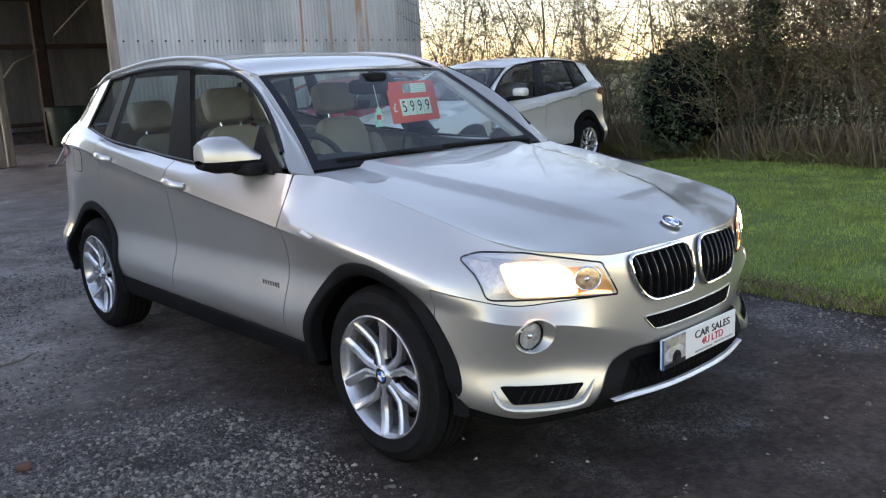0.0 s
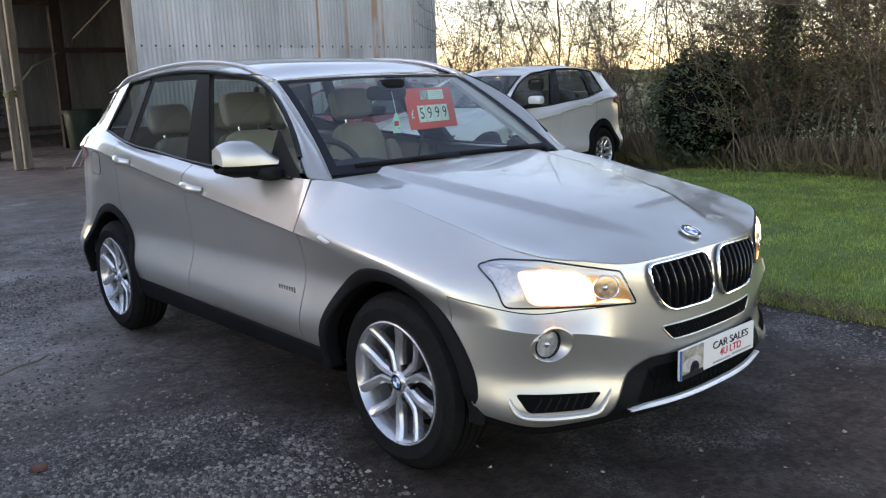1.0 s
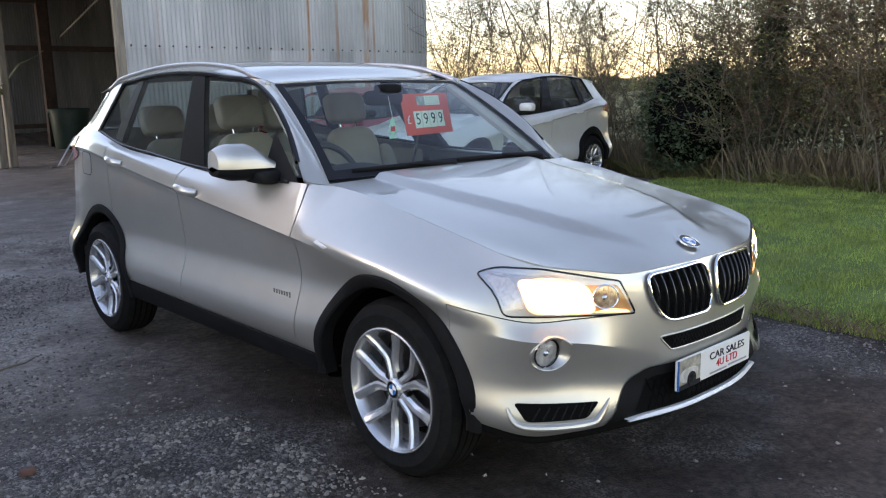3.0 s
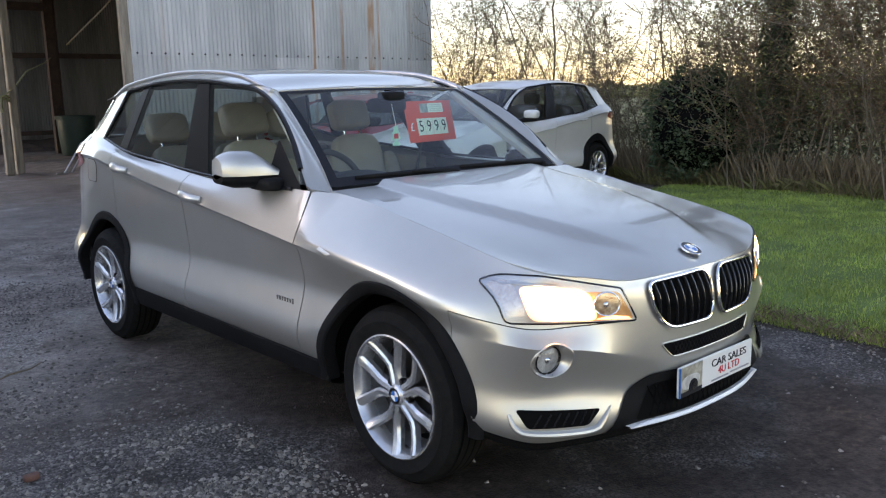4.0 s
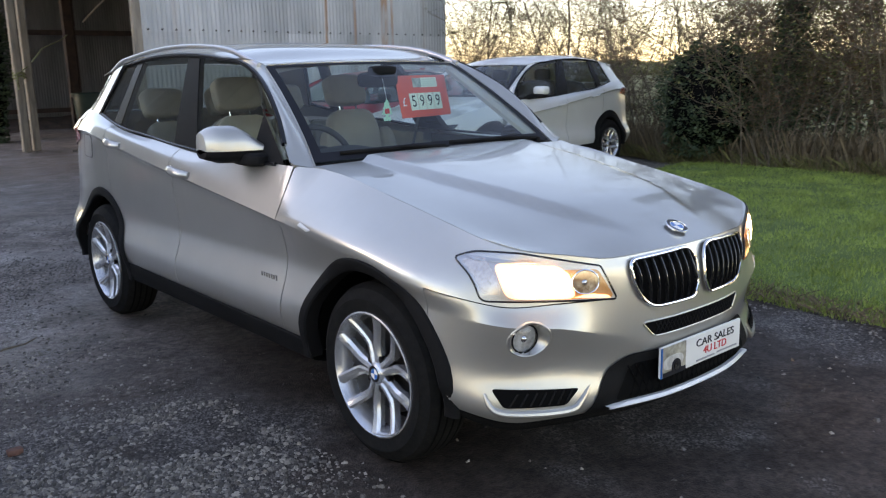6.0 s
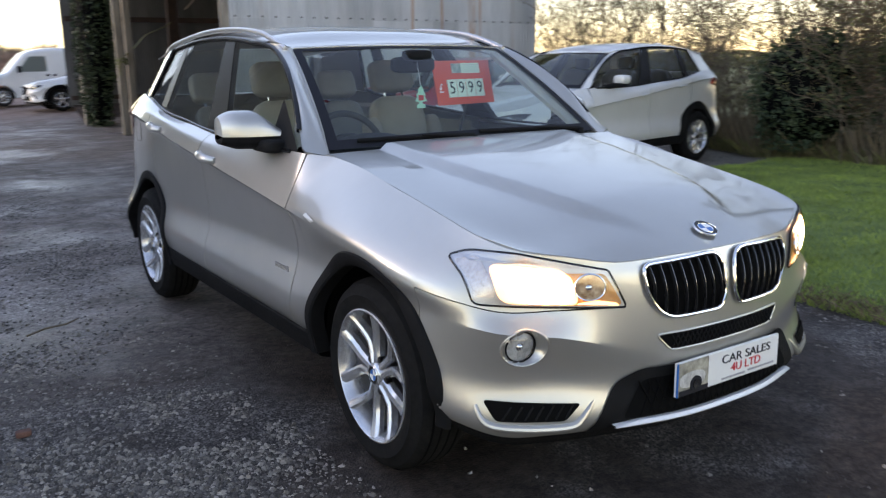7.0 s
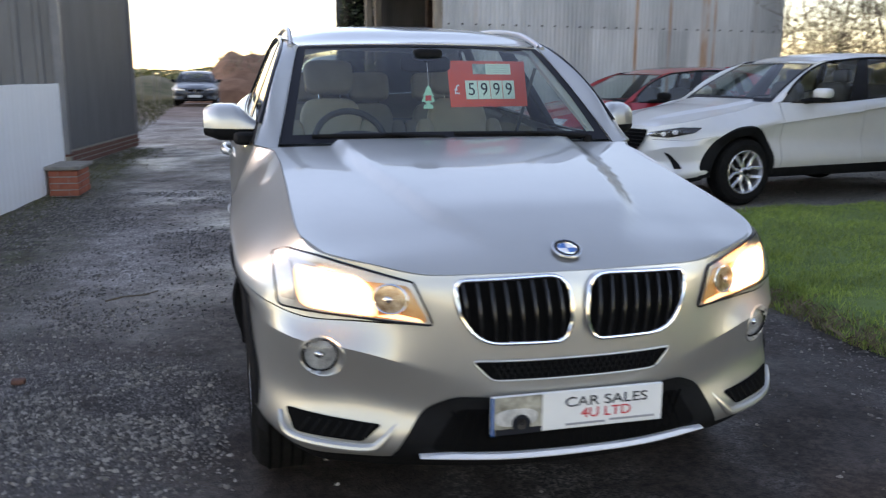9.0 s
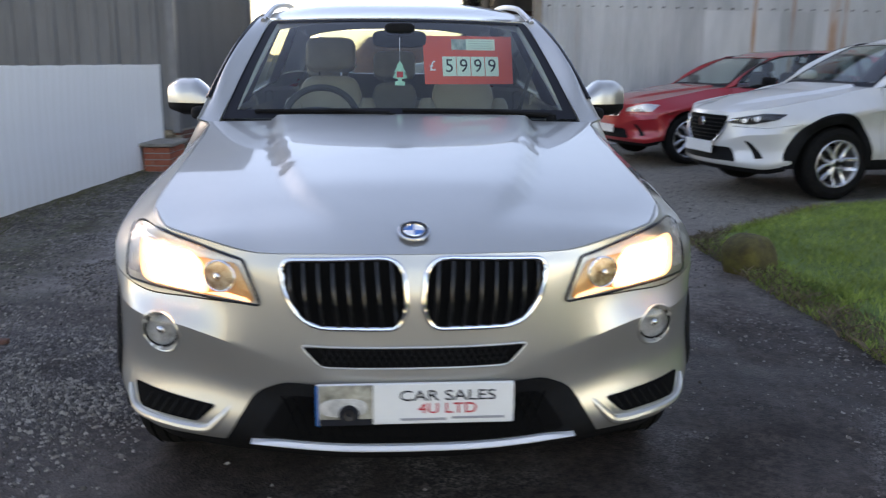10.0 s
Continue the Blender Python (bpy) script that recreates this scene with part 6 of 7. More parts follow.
rot = math.atan2(C1.y - C0.y, C1.x - C0.x)
for row in range(3):
    for k in range(n):
        o = new("brick", bk_shaded)
        o.parent = base
        p = C0 + (C1 - C0).normalized() * (.12 + .225 * k + (.11 if row % 2 else 0)) + Vector((.0, 0, .045 + .075 * row))
        o.matrix_world = Matrix.Translation(p) @ Matrix.Rotation(rot, 4, "Z")

fence = tagged(new("fence"), "white painted board fence with streaked weathering", "fence")
F0, F1 = Vector((-3.71, .2, 0)), Vector((-2.93, 8.25, 0))
fl = (F1 - F0).length
fd = (F1 - F0) / fl
fm = Matrix.Rotation(math.atan2(fd.y, fd.x), 4, "Z")
pk = mesh_of("board", *box((0, 0, .645), (.1495, .022, 1.25), .0015), smooth=False)
pk.materials.append(M["board"])
nb = int(fl / .150)
for k in range(nb):
    o = new("board", pk)
    o.parent = fence
    p = F1 - fd * (.075 + .150 * k)
    o.matrix_world = Matrix.Translation(p + Vector((random.uniform(-.002, .002), 0, random.uniform(-.004, .004)))) @ fm
for z in (.35, .95):
    solid("rail", moved(box((fl / 2, .03, z), (fl, .04, .08)), Matrix.Translation(F0) @ fm), M["board"], fence, "fence rail")
plinth = tagged(new("brick_plinth"), "low red brick plinth with a stone cap at the fence end", "brick plinth")
P0 = Matrix.Translation((-2.79, 7.72, 0)) @ Matrix.Rotation(radians(-3), 4, "Z")
core = solid("core", box((0, 0, .14), (.30, .62, .28)), M["mortar"], plinth, "mortar core", smooth=False)
plinth.matrix_world = P0
hb = mesh_of("half_brick", *box((0, 0, 0), (.102, .102, .065), .004), smooth=False)
hb.materials.append(M["brick"])
for row in range(4):
    z = .038 + .075 * row
    odd = row % 2
    for x, me in (((-.109, hb), (.0525, bk)) if odd else ((-.0525, bk), (.109, hb))):
        o = new("brick", me)
        o.parent = plinth
        o.location = (x, -.262, z)
    for y in ((-.045, .18) if odd else (-.155, .07, .255)):
        o = new("brick", hb if y > .25 else bk)
        o.parent = plinth
        o.location = (.109, y, z)
        o.rotation_euler = (0, 0, radians(90))
solid("cap", box((0, 0, .325), (.40, .70, .045), .008), M["slab"], plinth, "rough stone cap", smooth=False)

# ---- far ground: grassy bank, soil heap, posts ----
tagged(solid("grass_bank", flip(grid([[(-16 + 15 * i / 60, 38 + 13 * j / 26, .10 + (1.15 + .25 * noise.noise((i * .12, j * .2, 4)) + .1 * noise.noise((i * .5, j * .6, 8))) * max(0, math.sin(math.pi * j / 26)) ** .6 * step(60, 44, i) - .3 * (j in (0, 26))) for j in range(27)] for i in range(61)])), pbr("rough_grass_bank", (.075, .075, .028), (.17, .13, .065), scale=1.2, rough=.95, bump=.9, bscale=7), sharp=0), "low bank of rough grass beside the soil mound", "grass bank")
rows = []
for i in range(91):
    x = -3.2 + 26 * i / 90
    row = []
    for j in range(31):
        y = 37 + 14 * j / 30
        k = step(0, 2.6, x + 3.2) * math.sin(math.pi * j / 30) ** .7
        row.append((x, y, .12 + (2.15 + .6 * noise.noise((x * .3, y * .3, 1)) + .28 * noise.noise((x * 1.1, y * 1.1, 1)) + .12 * noise.noise((x * 3, y * 3, 1))) * k - .4 * (j in (0, 30))))
    rows.append(row)
heap = tagged(solid("soil_mound", flip(grid(rows)), M["soil"], sharp=0), "heap of red-brown soil with weeds on top", "soil heap")


def heap_place():
    while True:
        i, j = rng.integers(2, 88), rng.integers(6, 24)
        p = rows[i][j]
        if p[2] > 1.2 and rng.random() < .3 + .5 * (p[0] > 3):
            return p[0] + rng.uniform(-.2, .2), p[1] + rng.uniform(-.2, .2), p[2], 1


stuff_mesh("weeds", *blade_field(5000, heap_place, .15, .5, .02, .5), M["dry_blade"], "dry weeds on the soil heap", "weeds")
stuff_mesh("verge_grass", *blade_field(9000, lambda: (lambda x, y: (x, y, ground_z(x, y), 1))(rng.uniform(-9, -3.0), rng.uniform(18, 50)), .06, .22, .015, .5), M["moss_blade"], "rough grass verge beside the track", "grass")
stuff_mesh("fence_weeds", *blade_field(4200, lambda: (lambda y: (-3.0 + rng.normal(0, .22) - .08 * (8 - y), y, -.005, 1))(rng.uniform(1, 14)), .012, .05, .004, .8), M["moss_blade"], "moss and low weeds along the fence foot", "weeds")
for x, y in ((-4.0, 30), (-3.65, 31), (-3.6, 33)):
    tagged(solid("stake", tube([(x, y, 0), (x + .03, y, 1.5)], .022, 7), M["timber"]), "pale timber stake beside the track", "stake", group="stakes beside the track")

# ---- hedge and trees ----
def limb(V, F, p, d, ln, r0, r1, segs, wander, lift, rnd, sides=4):
    """A wandering tapered limb; returns its points."""
    pts = [Vector(p)]
    d = Vector(d).normalized()
    for k in range(segs):
        d = (d + Vector((rnd.gauss(0, wander), rnd.gauss(0, wander), rnd.gauss(0, wander) + lift))).normalized()
        pts.append(pts[-1] + d * ln / segs)
    rad = [r0 + (r1 - r0) * k / segs for k in range(segs + 1)]
    v, f = tube(pts, rad, sides, caps=False)
    n = len(V)
    V += v
    F += [tuple(i + n for i in q) for q in f]
    return pts


def leaf(V, F, p, s, rnd):
    a, b, c = rnd.uniform(0, 6.283), rnd.uniform(-.9, .9), rnd.uniform(.45, .7)
    ux = Vector((math.cos(a) * math.cos(b), math.sin(a) * math.cos(b), math.sin(b)))
    uy = ux.cross(Vector((rnd.gauss(0, 1), rnd.gauss(0, 1), rnd.gauss(0, 1)))).normalized() * c
    n = len(V)
    p = Vector(p)
    V += [tuple(p - ux * s), tuple(p + uy * s * .8), tuple(p + ux * s), tuple(p - uy * s * .8)]
    F += [(n, n + 1, n + 2), (n, n + 2, n + 3)]


def shrub(name, seed, height, spread, stems, boughs, twigs, leaves, leaf_s, leaf_mat, label, category="shrub", r0=.013):
    rnd = random.Random(seed)
    V, F, LV, LF = [], [], [], []
    ends = []
    for _ in range(stems):
        a = rnd.uniform(0, 6.283)
        lean = rnd.uniform(.05, .45)
        h = height * rnd.uniform(.6, 1.05)
        pts = limb(V, F, (rnd.gauss(0, spread * .25), rnd.gauss(0, spread * .25), -.05), (math.cos(a) * lean, math.sin(a) * lean, 1), h, r0 * rnd.uniform(.6, 1.1), .004, 9, .13, .06, rnd, 5)
        for _ in range(boughs):
            k = rnd.randint(2, 9)
            a = rnd.uniform(0, 6.283)
            bl = h * rnd.uniform(.14, .36)
            bp = limb(V, F, pts[k], (math.cos(a), math.sin(a), rnd.uniform(.1, 1.1)), bl, .0065, .0025, 5, .2, .05, rnd, 3)
            for _ in range(twigs):
                q = bp[rnd.randint(1, 5)]
                a = rnd.uniform(0, 6.283)
                tp = limb(V, F, q, (math.cos(a), math.sin(a), rnd.uniform(-.2, .9)), rnd.uniform(.15, .45), .003, .0014, 3, .25, .02, rnd, 3)
                ends += tp[1:]
    for _ in range(leaves):
        p = rnd.choice(ends)
        leaf(LV, LF, p + Vector((rnd.gauss(0, .03), rnd.gauss(0, .03), rnd.gauss(0, .03))), leaf_s * rnd.uniform(.6, 1.2), rnd)
    ob = tagged(new(name), label, category)
    solid("woody_growth", (V, F), M["bark"], ob, "bare grey-brown limbs and twigs", sharp=0)
    if leaves:
        solid("foliage", (LV, LF), leaf_mat, ob, "sparse small leaves", smooth=False)
    return ob


sparse_a = shrub("shrub", 3, 4.6, 1.0, 8, 12, 9, 2000, .016, M["leaf"], "bare winter shrub with few leaves in the hedge")
sparse_b = shrub("shrub", 8, 3.8, 1.3, 9, 11, 9, 3000, .017, M["leaf"], "bare winter shrub with few leaves in the hedge")
dense_a = shrub("shrub", 5, 3.8, 1.6, 13, 11, 9, 9000, .019, M["leaf"], "tangled hedge shrub with olive leaves")
dense_b = shrub("shrub", 6, 3.4, 1.8, 14, 10, 8, 6500, .019, M["leaf_brown"], "tangled hedge shrub with brown leaves")
tall = shrub("tree", 12, 7.0, 1.2, 5, 12, 8, 1200, .017, M["leaf"], "tall thin bare tree in the hedge", "tree", .026)
for ob in (sparse_a, sparse_b, dense_a, dense_b):
    ob["group"] = "shrubs of the hedge"
spots = [
    (sparse_a, 8.9, 6.4, 0, 1.0), (sparse_b, 8.6, 5.5, 40, 1.0), (dense_a, 8.3, 3.3, 0, 1.05), (dense_b, 8.0, 1.9, 20, 1.0), (tall, 9.6, 7.8, 0, 1.0),
]
for ob, x, y, r, s in spots:
    ob.matrix_world = pose(x, y, ground_z(x, y), 0, 0, r) @ Matrix.Scale(s, 4)
more = [
    (sparse_a, 9.3, 7.5, 100, 1.0), (sparse_b, 9.4, 9.0, 200, .95), (sparse_a, 9.7, 10.6, 250, 1.05), (sparse_b, 10.0, 12.2, 10, 1.0), (sparse_a, 10.3, 13.8, 80, 1.1), (sparse_b, 10.7, 8.2, 150, 1.1),
    (sparse_a, 8.7, 4.7, 300, .9), (sparse_b, 9.0, 4.2, 120, 1.0), (dense_a, 8.5, 2.5, 90, 1.15), (dense_a, 8.4, .9, 180, 1.15), (dense_b, 8.6, 3.7, 200, .9), (dense_b, 8.2, .1, 70, 1.1), (dense_a, 8.3, -.9, 40, 1.2), (dense_b, 8.1, -1.9, 300, 1.1), (dense_a, 8.4, -3.0, 130, 1.2),
    (dense_b, 8.1, 2.8, 130, .8), (sparse_b, 8.1, 1.2, 60, 1.0), (tall, 9.2, 2.2, 70, .9), (tall, 9.3, -.2, 200, .95), (tall, 10.1, 11.2, 140, .95), (tall, 9.9, 5.6, 280, .8), (dense_a, 9.2, 1.6, 10, 1.3), (dense_a, 9.3, .2, 220, 1.3), (dense_b, 9.3, 3.0, 220, 1.15), (sparse_a, 9.9, 9.7, 33, 1.1), (dense_b, 8.9, 6.9, 10, .55), (dense_b, 8.7, 5.7, 77, .5), (dense_b, 9.4, 9.8, 77, .6),
    (dense_b, 10.4, 10.3, 140, .75), (sparse_a, 10.9, 12.0, 190, 1.0),
]
for ob, x, y, r, s in more:
    copy_thing(ob, pose(x, y, ground_z(x, y), 0, 0, r) @ Matrix.Scale(s, 4))

# trunk with ivy, and the rounded ivy bush
trunk = tagged(new("tree"), "dark ivy-clad tree trunk standing in the hedge", "tree")
V, F = [], []
pts = limb(V, F, (7.85, 2.99, .05), (.02, .0, 1), 5.5, .13, .07, 10, .03, .0, random.Random(2), 9)
solid("trunk", (V, F), pbr("dark_wet_bark", (0.045, 0.036, 0.028), (0.085, 0.07, 0.055), scale=18, rough=0.95, bump=0.5), trunk, "dark trunk")
LV, LF = [], []
rnd = random.Random(21)
for _ in range(7500):
    k = rnd.uniform(0, 9.9)
    p = pts[int(k)].lerp(pts[int(k) + 1], k % 1)
    a = rnd.uniform(0, 6.283)
    r = .13 + abs(rnd.gauss(0, .05))
    leaf(LV, LF, p + Vector((r * math.cos(a), r * math.sin(a), 0)), .032 * rnd.uniform(.6, 1.2), rnd)
solid("ivy", (LV, LF), M["leaf_dark"], trunk, "dark ivy leaves", smooth=False)


def ivy_mass(name, c, r, n, s, seed, label):
    """A thick uneven coat of leaves over a lumpy form."""
    rnd = random.Random(seed)
    LV, LF = [], []
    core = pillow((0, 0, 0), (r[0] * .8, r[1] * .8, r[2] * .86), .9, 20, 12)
    for _ in range(n):
        a, b = rnd.uniform(0, 6.283), math.asin(rnd.uniform(-1, 1))
        u = Vector((math.cos(a) * math.cos(b), math.sin(a) * math.cos(b), math.sin(b)))
        k = .92 + .28 * noise.noise(u * 2.6 + Vector((seed, 0, 0))) + .12 * noise.noise(u * 7) + rnd.gauss(0, .05)
        leaf(LV, LF, Vector((u.x * r[0], u.y * r[1], u.z * r[2])) * k, s * rnd.uniform(.6, 1.25), rnd)
    ob = tagged(new(name), label, "ivy bush")
    # near-black filler stands in for shade deep between the leaves
    solid("ivy_core", core, M["dark"], ob, "near-black core for the shade among the leaves")
    solid("ivy_leaves", (LV, LF), M["leaf_dark"], ob, "dark glossy ivy leaves", smooth=False)
    ob.location = c
    return ob


ivy_mass("ivy_bush", (7.75, 3.95, 1.0), (.66, .74, .78), 9500, .032, 4, "rounded dark ivy bush in the hedge")
ivy_mass("ivy_column", (2.50, 20.1, 2.2), (.46, .8, 2.6), 6500, .055, 9, "thick ivy covering the corner of the barn")


def hedge_foot():
    y = rng.uniform(-4.5, 6.5)
    x = 7.6 + .12 * noise.noise((y, 0, 0)) + abs(rng.normal(0, .35)) + max(0, y - 4.6) * .35
    return x, y, ground_z(x, y) + .02, 1


stuff_mesh("dead_stalks", *blade_field(11000, hedge_foot, .18, .60, .0019, .20), M["dry_blade"], "dry brown stalks at the hedge foot", "dead stalks")
stuff_mesh("undergrowth", *blade_field(8000, hedge_foot, .08, .26, .0045, .6), M["leaf"], "tangled green undergrowth at the hedge foot", "undergrowth")
LV, LF = [], []
rnd = random.Random(5)
for _ in range(22000):
    y = rnd.uniform(-4.5, 4.4)
    z = abs(rnd.gauss(0, 1.25))
    leaf(LV, LF, (8.45 + rnd.gauss(0, .3) + .1 * z, y, .1 + z), .036 * rnd.uniform(.6, 1.2), rnd)
stuff_mesh("bramble", LV, LF, M["leaf_dark"], "dark bramble leaves filling the hedge", "bramble")
LV, LF = [], []
for _ in range(5000):
    y = rnd.uniform(4.6, 13)
    z = abs(rnd.gauss(0, .32))
    leaf(LV, LF, (8.9 + rnd.gauss(0, .35) + (y - 5) * .16, y, .1 + z), .04 * rnd.uniform(.6, 1.2), rnd)
stuff_mesh("leaf_litter", LV, LF, M["leaf_brown"], "brown dead leaves and low growth under the hedge", "dead leaves")

# distant hedgerow on the horizon, all round
LV, LF = [], []
for k in range(42000):
    a = rnd.uniform(.3, 2.3) if k < 34000 else rnd.uniform(0, 6.283)
    r = 120 + rnd.gauss(0, 5)
    h = 1.9 + .9 * (noise.noise((math.cos(a) * 5, math.sin(a) * 5, 0)) + .5) + .7 * noise.noise((math.cos(a) * 25, math.sin(a) * 25, 2))
    leaf(LV, LF, (r * math.cos(a), r * math.sin(a), rnd.uniform(0, max(.8, h))), .42 * rnd.uniform(.5, 1.1), rnd)
stuff_mesh("far_hedgerow", LV, LF, M["leaf"], "distant hedgerow along the field edge", "hedgerow")

# ---- the other vehicles ----
def warper(ys, zscale, xscale, lift=0.0):
    """A change of the car's form: its stations along y, its height and width."""
    a, b = [p[0] for p in ys], [p[1] for p in ys]

    def f(v):
        return (v[0] * xscale, float(np.interp(v[1], a, b)) if a[0] <= v[1] <= a[-1] else v[1] + (b[0] - a[0] if v[1] < a[0] else b[-1] - a[-1]), v[2] * zscale + lift)
    return f


def other_car(label, paint_mat, warp, place, rt, rr, face, cladding, style, wheel_pts, alloy=None, lit=False):
    car = Car("car", paint_mat, warp, place)
    tagged(car.ob, label, "car")
    body(car, wheels=((0, .36 if cladding else .38, .415 if cladding else .40), (2.81, .36 if cladding else .38, .415 if cladding else .40)), arch_trim=cladding, trim_w=.075)
    for cy, cz, sg in wheel_pts:
        wheel(car, cy, cz, sg, face, rt, rr, style, alloy)
    P = car.put
    at = lambda a, b, o: FR(a, b, o)
    # grille, lamps, plate, lower intake
    edge = rounded([(-.37, .80), (.37, .80), (.345, .67), (.21, .53), (-.21, .53), (-.345, .67)], [.15, .15, .3, .3, .3, .3], 6) if cladding else rounded([(-.36, .80), (.36, .80), (.30, .66), (-.30, .66)], .25, 6)
    g = P("grille", flip(star(edge, at, .006, 6)), M["dark"], "dark grille")[0]
    if cladding:
        wing = spline(np.linspace(0, 1, 9), [(-.46, .765), (-.38, .735), (-.345, .66), (-.22, .53), (0, .512), (.22, .53), (.345, .66), (.38, .735), (.46, .765)], np.linspace(0, 1, 41))
        P("grille_frame", tube([FR(a, b, .012) for a, b in wing], .011, 8), M["chrome"], "bright grille wing", parent=g)
    else:
        P("grille_frame", tube([FR(a, b, .010) for a, b in edge], .008, 8, closed=True), M["chrome"], "bright grille frame", parent=g)
    for k in range(6 if cladding else 3):
        z = (.57 if cladding else .69) + .038 * k
        w = min(.35, .24 + .04 * k) if cladding else .30 + .02 * k
        P("slat", tube([FR(-w + 2 * w * q / 12, z, .012) for q in range(13)], .006, 6), M["plastic"], parent=g)
    P("maker_badge", lathe([(-.012, 0), (-.012, .045), (0, .05)], 20, "y", tuple(FR(0, .72, .016))), M["chrome"], "plain round badge", parent=g)
    e2 = rounded([(-.43, .49), (.43, .49), (.52, .35), (-.52, .35)], .2, 5)
    P("lower_intake", flip(star(e2, at, .005, 6)), M["plastic"], "black lower intake")
    P("plate", box((0, FR(0, .49, .03).y, .475), (.53, .012, .115), .003), M["plate_white"], "plain white plate", smooth=False)
    for sg in (-1, 1):
        wind = (lambda d: flip(d) if sg > 0 else d)
        e3 = rounded([(sg * .815, .835), (sg * .70, .838), (sg * .39, .770), (sg * .41, .728), (sg * .60, .722), (sg * .80, .780)], .2, 5) if cladding else rounded([(sg * .815, .845), (sg * .70, .862), (sg * .44, .79), (sg * .43, .735), (sg * .79, .750)], .2, 5)
        lamp = P("headlamp", wind(star(e3, at, .006, 6)), M["gloss_black"] if cladding else M["clear_lamp"], "slim headlamp")[0]
        c = lambda cx, cz, r: [(sg * (cx + r * math.cos(2 * math.pi * k / 24)), cz + r * math.sin(2 * math.pi * k / 24)) for k in range(24)]
        P("lamp_reflector", wind(star(c(.55, .760, .024), at, .010, 4)), M["alloy"], "bright reflector", parent=lamp)
        P("lamp_reflector", wind(star(c(.66, .783, .026), at, .010, 4)), M["alloy"], "bright reflector", parent=lamp)
        P("lamp_lens", wind(star(e3, at, .012, 6, dome=.01)), M["lens"], "clear lens", parent=lamp)
        e4 = rounded([(sg * .575, .575), (sg * .635, .555), (sg * .755, .405), (sg * .69, .395)], .25, 5)
        P("corner_vent", wind(star(e4, at, .006, 5)), M["plastic"], "black corner vent")
        # mirror, handles, tail lamp
        m = new("door_mirror")
        m.parent = car.ob
        dm = pillow((sg * .985, .98, 1.19), (.10, .065, .058), .6)
        db = pillow((sg * .975, .975, 1.125), (.085, .06, .03), .6)
        da = tube([(sg * .80, .86, 1.09), (sg * .90, .95, 1.12)], .03, 8)
        solid("mirror_cap", ([warp(v) for v in dm[0]], dm[1]), paint_mat if cladding else M["plastic"], m, "mirror cap")
        solid("mirror_foot", ([warp(v) for v in db[0]], db[1]), M["plastic"], m, "black lower mirror shell")
        solid("mirror_arm", ([warp(v) for v in da[0]], da[1]), M["plastic"], m, "black mirror arm")
        for hy, hz in ((1.50, .985), (2.38, 1.07)):
            pts = [(sg * (SHELL.side(hy + q * .1, hz + q * .01) + .028 * (1 - abs(q) ** 3) + .002), hy + q * .1, hz + q * .01) for q in [-1 + k / 6 for k in range(13)]]
            P("door_handle", tube(pts, .014, 8), paint_mat, "painted door handle")
        d = star(rounded([(3.20, 1.08), (3.60, 1.02), (3.60, 1.16), (3.30, 1.17)], .2, 6), side_at(sg), .008, 4, dome=.004)
        P("rear_lamp", wind(d), M["red_lens"], "red rear lamp")
    P("roof_aerial", pillow((0, 3.15, 1.63), (.03, .09, .03), .8), paint_mat, "small roof fin")
    P("seat_block", join(pillow((-.37, 1.75, .95), (.24, .09, .36), .4), pillow((.37, 1.75, .95), (.24, .09, .36), .4), pillow((-.37, 1.86, 1.38), (.12, .05, .08), .5), pillow((.37, 1.86, 1.38), (.12, .05, .08), .5), pillow((0, 2.62, .95), (.6, .1, .34), .4)), M["dash"], "dark seats")
    P("dashboard", pillow((0, .82, 1.0), (.68, .18, .09), .5), M["dash"], "dark dashboard")
    P("cabin_floor", box((0, 1.75, .40), (1.5, 2.4, .04)), M["dark"], "dark cabin floor")
    return car


W_CROSS = warper([(-.83, -.90), (0, 0), (.53, .36), (1.2, 1.08), (2.81, 2.57), (3.76, 3.36)], .930, .944)
W_HATCH = warper([(-.83, -.74), (0, 0), (.53, .46), (1.2, 1.20), (2.81, 2.56), (3.76, 3.23)], .855, .946)
bright = pbr("bright_cut_alloy", (.74, .74, .75), rough=.25, metal=.75)
FW, RW = Vector((4.04, 4.47, 0)), Vector((6.61, 4.80, 0))


def parked(front_mid, heading, z):
    """The pose of a car with its front axle's middle at front_mid and its nose along heading (degrees from +x)."""
    return pose(front_mid[0], front_mid[1], z, 0, 0, heading + 90)


h = math.degrees(math.atan2(FW.y - RW.y, FW.x - RW.x))
side_v = Vector((-(FW - RW).y, (FW - RW).x, 0)).normalized()
mid = FW - side_v * .80
w4 = [(0, .335, -1), (0, .335, 1), (2.57, .335, -1), (2.57, .335, 1)]
other_car("pearl white crossover with black wheel-arch cladding parked on gravel", M["white_paint"], W_CROSS, parked(mid, h, ground_z(5, 5)), .335, .212, .865, True, "plain_vee", w4, bright)
w4 = [(0, .315, -1), (0, .315, 1), (2.56, .315, -1), (2.56, .315, 1)]
other_car("red hatchback parked by the barn wall", M["red_paint"], W_HATCH, parked((3.58, 8.04), h + 1, ground_z(4, 8)), .315, .226, .865, False, "plain_vee", w4, bright)
other_car("dark blue hatchback standing on the far track", M["blue_paint"], W_HATCH, parked((-2.2, 33.2), -91, ground_z(-2, 33)), .315, .222, .865, False, 5, w4)
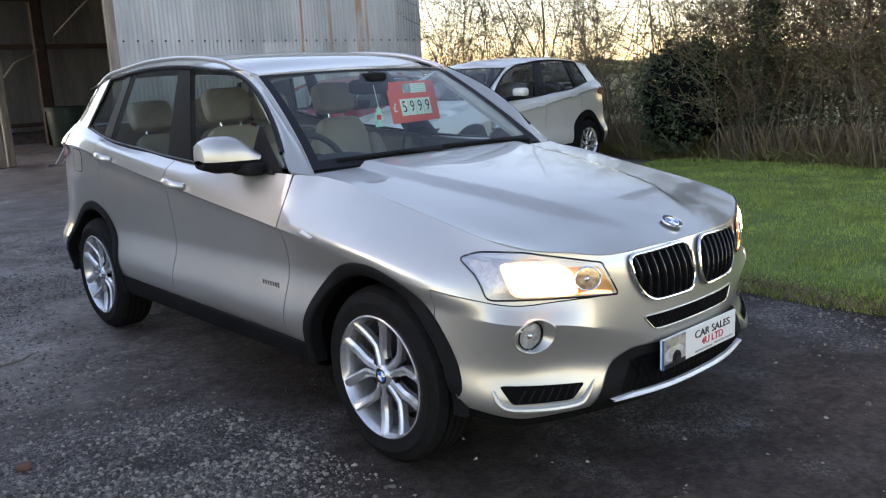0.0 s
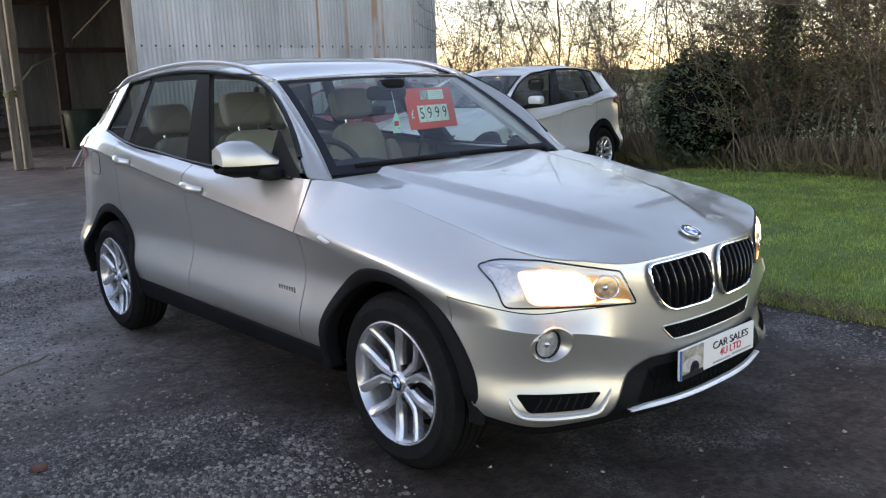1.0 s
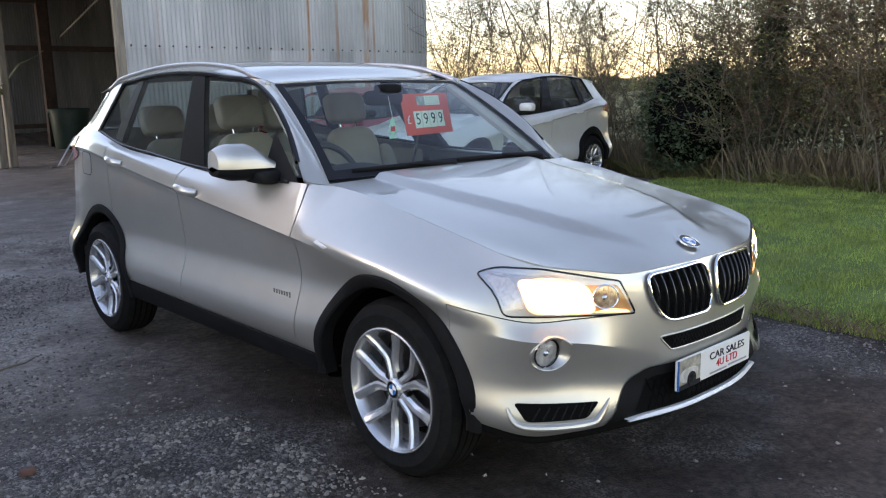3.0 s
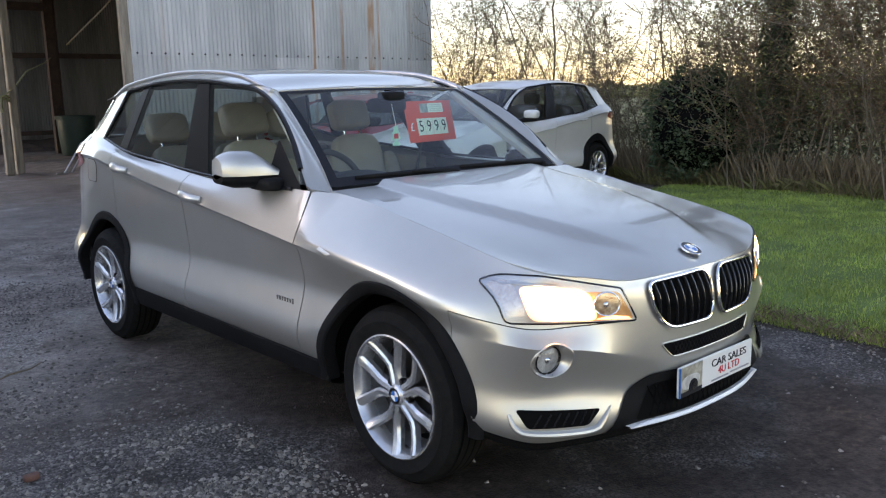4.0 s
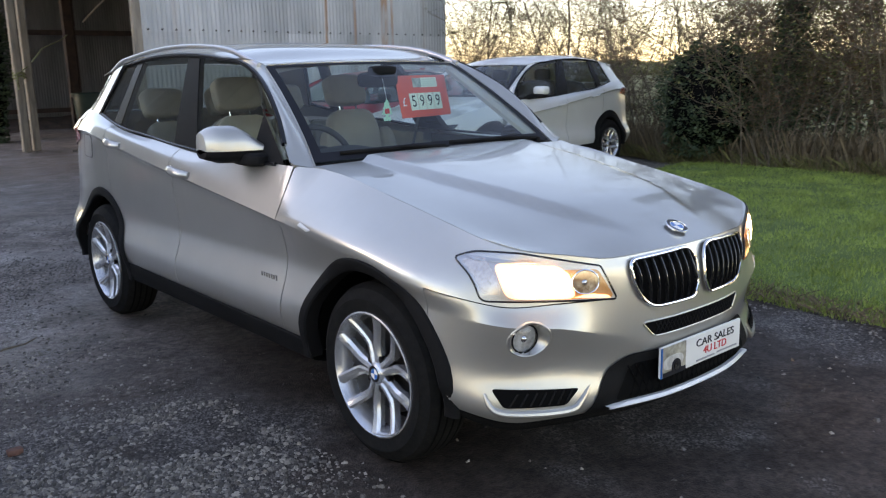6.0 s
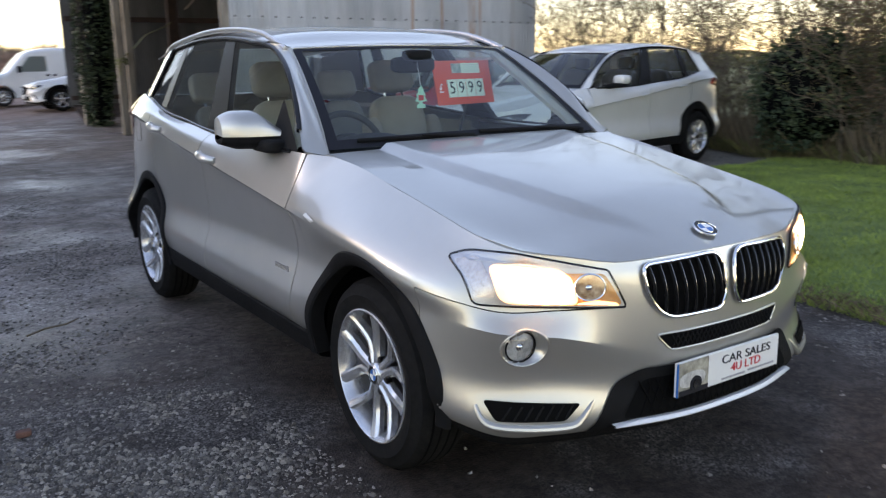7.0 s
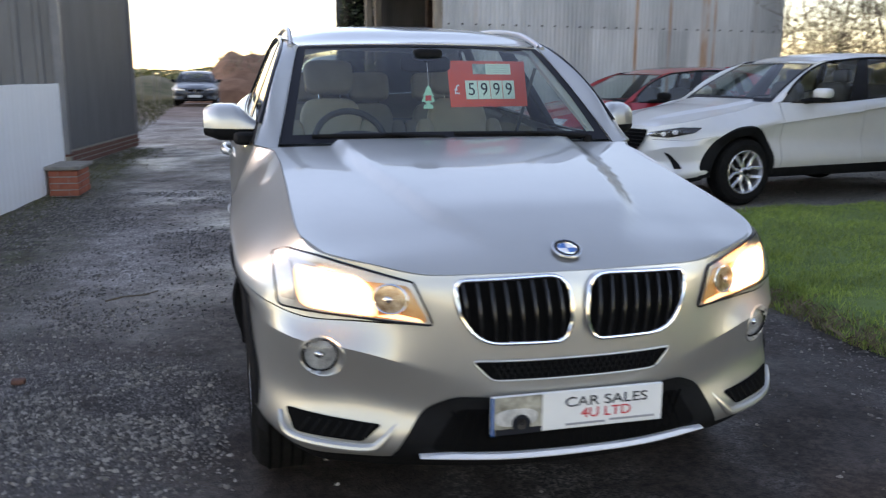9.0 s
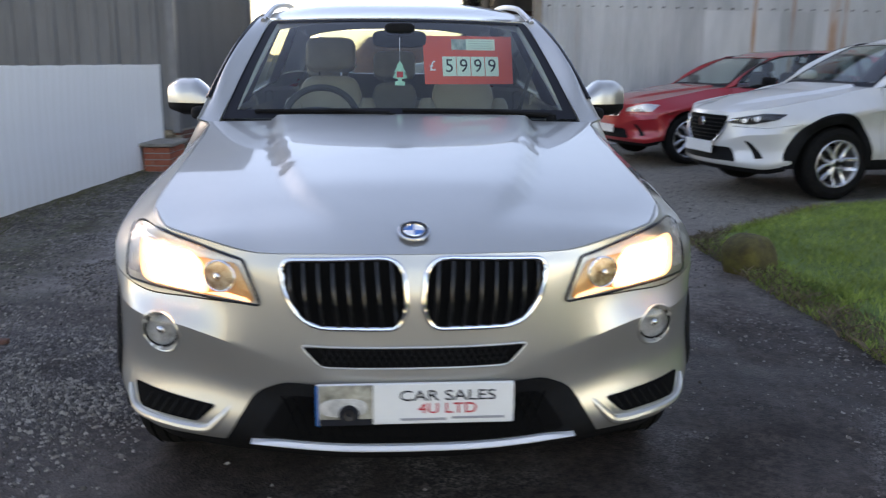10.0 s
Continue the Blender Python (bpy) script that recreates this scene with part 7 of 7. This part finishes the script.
other_car("white crossover parked beside the ivy-covered barn", M["van_paint"], W_CROSS, parked((2.5, 26.2), 182, ground_z(2.5, 26)), .335, .225, .865, True, 5, [(0, .335, -1), (0, .335, 1), (2.57, .335, -1), (2.57, .335, 1)])


def van(place):
    """A small panel van: a rounded box of a hull with its glass, bumpers and trims."""
    ob = tagged(new("van"), "small white panel van parked on the far track", "van")
    ob.matrix_world = place
    top = curve1([(-.90, .70), (-.82, .84), (-.5, .97), (-.05, 1.05), (.2, 1.12), (.5, 1.45), (.82, 1.75), (1.2, 1.85), (2.2, 1.89), (3.2, 1.86), (3.45, 1.78)])
    low = .28
    half_w = lambda y, z: .88 * (1 - .16 * step(-.3, -.9, y) ** 2) * (1 - .03 * step(3.2, 3.45, y)) * (1 - .13 * max(0, z - 1.05))
    rows = []
    for i in range(121):
        y = -.90 + 4.35 * i / 120
        zt = top(y)
        rad = min(.16, (zt - low) * .4)
        side = [(half_w(y, z), z) for z in [low + (zt - rad - low) * k / 24 for k in range(25)]]
        arc = [(half_w(y, zt - rad) - rad * (1 - math.cos(a)), zt - rad + rad * math.sin(a)) for a in [math.pi / 2 * k / 6 for k in range(1, 7)]]
        right = side + arc
        rows.append([(-x, y, z) for x, z in right] + [(0, y, zt + .012)] + [(x, y, z) for x, z in right[::-1]])
    nrow = len(rows[0])
    hull = join(flip(grid(rows)), ([rows[0][k] for k in range(nrow)], [tuple(range(nrow))]), ([rows[-1][k] for k in range(nrow)], [tuple(range(nrow))[::-1]]))
    hull = arch_cut(hull, ((0, .33, .36), (2.75, .33, .36)))
    solid("body", hull, M["van_paint"], ob, "white van body")
    wx = lambda z: .883 * (1 - .13 * max(0, z - 1.05))
    for sg in (-1, 1):
        d = star(rounded([(.50, 1.12), (1.42, 1.12), (1.40, 1.62), (.90, 1.62)], .12, 5), lambda y, z, o: Vector((sg * (wx(z) + o), y, z)), .004, 4)
        solid("door_window", flip(d) if sg > 0 else d, M["dark_glass"], ob, "cab door window")
        solid("rubbing_strip", box((sg * .89, 1.5, .62), (.03, 1.9, .05), .01), M["plastic"], ob, "black rubbing strip")
        for p in (1.0, 1.22):
            solid("door_handle", box((sg * .89, p + .42, 1.0), (.03, .10, .08), .02), M["plastic"], ob, "black door handle")
        solid("door_mirror", pillow((sg * .97, .55, 1.20), (.08, .06, .11), .5), M["plastic"], ob, "black mirror")
        solid("headlamp", pillow((sg * .66, -.72, .86), (.16, .14, .10), .6), M["alloy"], ob, "clear headlamp")
        solid("rear_lamp", box((sg * .86, 3.42, 1.1), (.06, .06, .5), .02), M["red_lens"], ob, "red rear lamp")
    scr_rows = [[(s * (.70 - .06 * q), .24 + .54 * q, top(.24 + .54 * q) + .022) for q in [k / 6 for k in range(7)]] for s in [-1 + k / 6 for k in range(13)]]
    solid("windscreen", grid(scr_rows), M["dark_glass"], ob, "raked windscreen")
    solid("front_bumper", pillow((0, -.66, .52), (.86, .30, .22), .4), M["plastic"], ob, "black front bumper")
    solid("sill", join(box((.84, 1.4, .32), (.06, 1.9, .12), .02), box((-.84, 1.4, .32), (.06, 1.9, .12), .02)), M["plastic"], ob, "black sill")
    class C:
        pass
    c = C()
    c.ob = ob
    for cy in (0, 2.75):
        for sg in (-1, 1):
            wheel(c, cy, .315, sg, .85, .315, .205, 8)
    solid("underside", box((0, 1.3, .36), (1.5, 3.6, .2)), M["dark"], ob, "dark underside")


van(parked((1.35, 29.75), 180, ground_z(2, 29.5)))
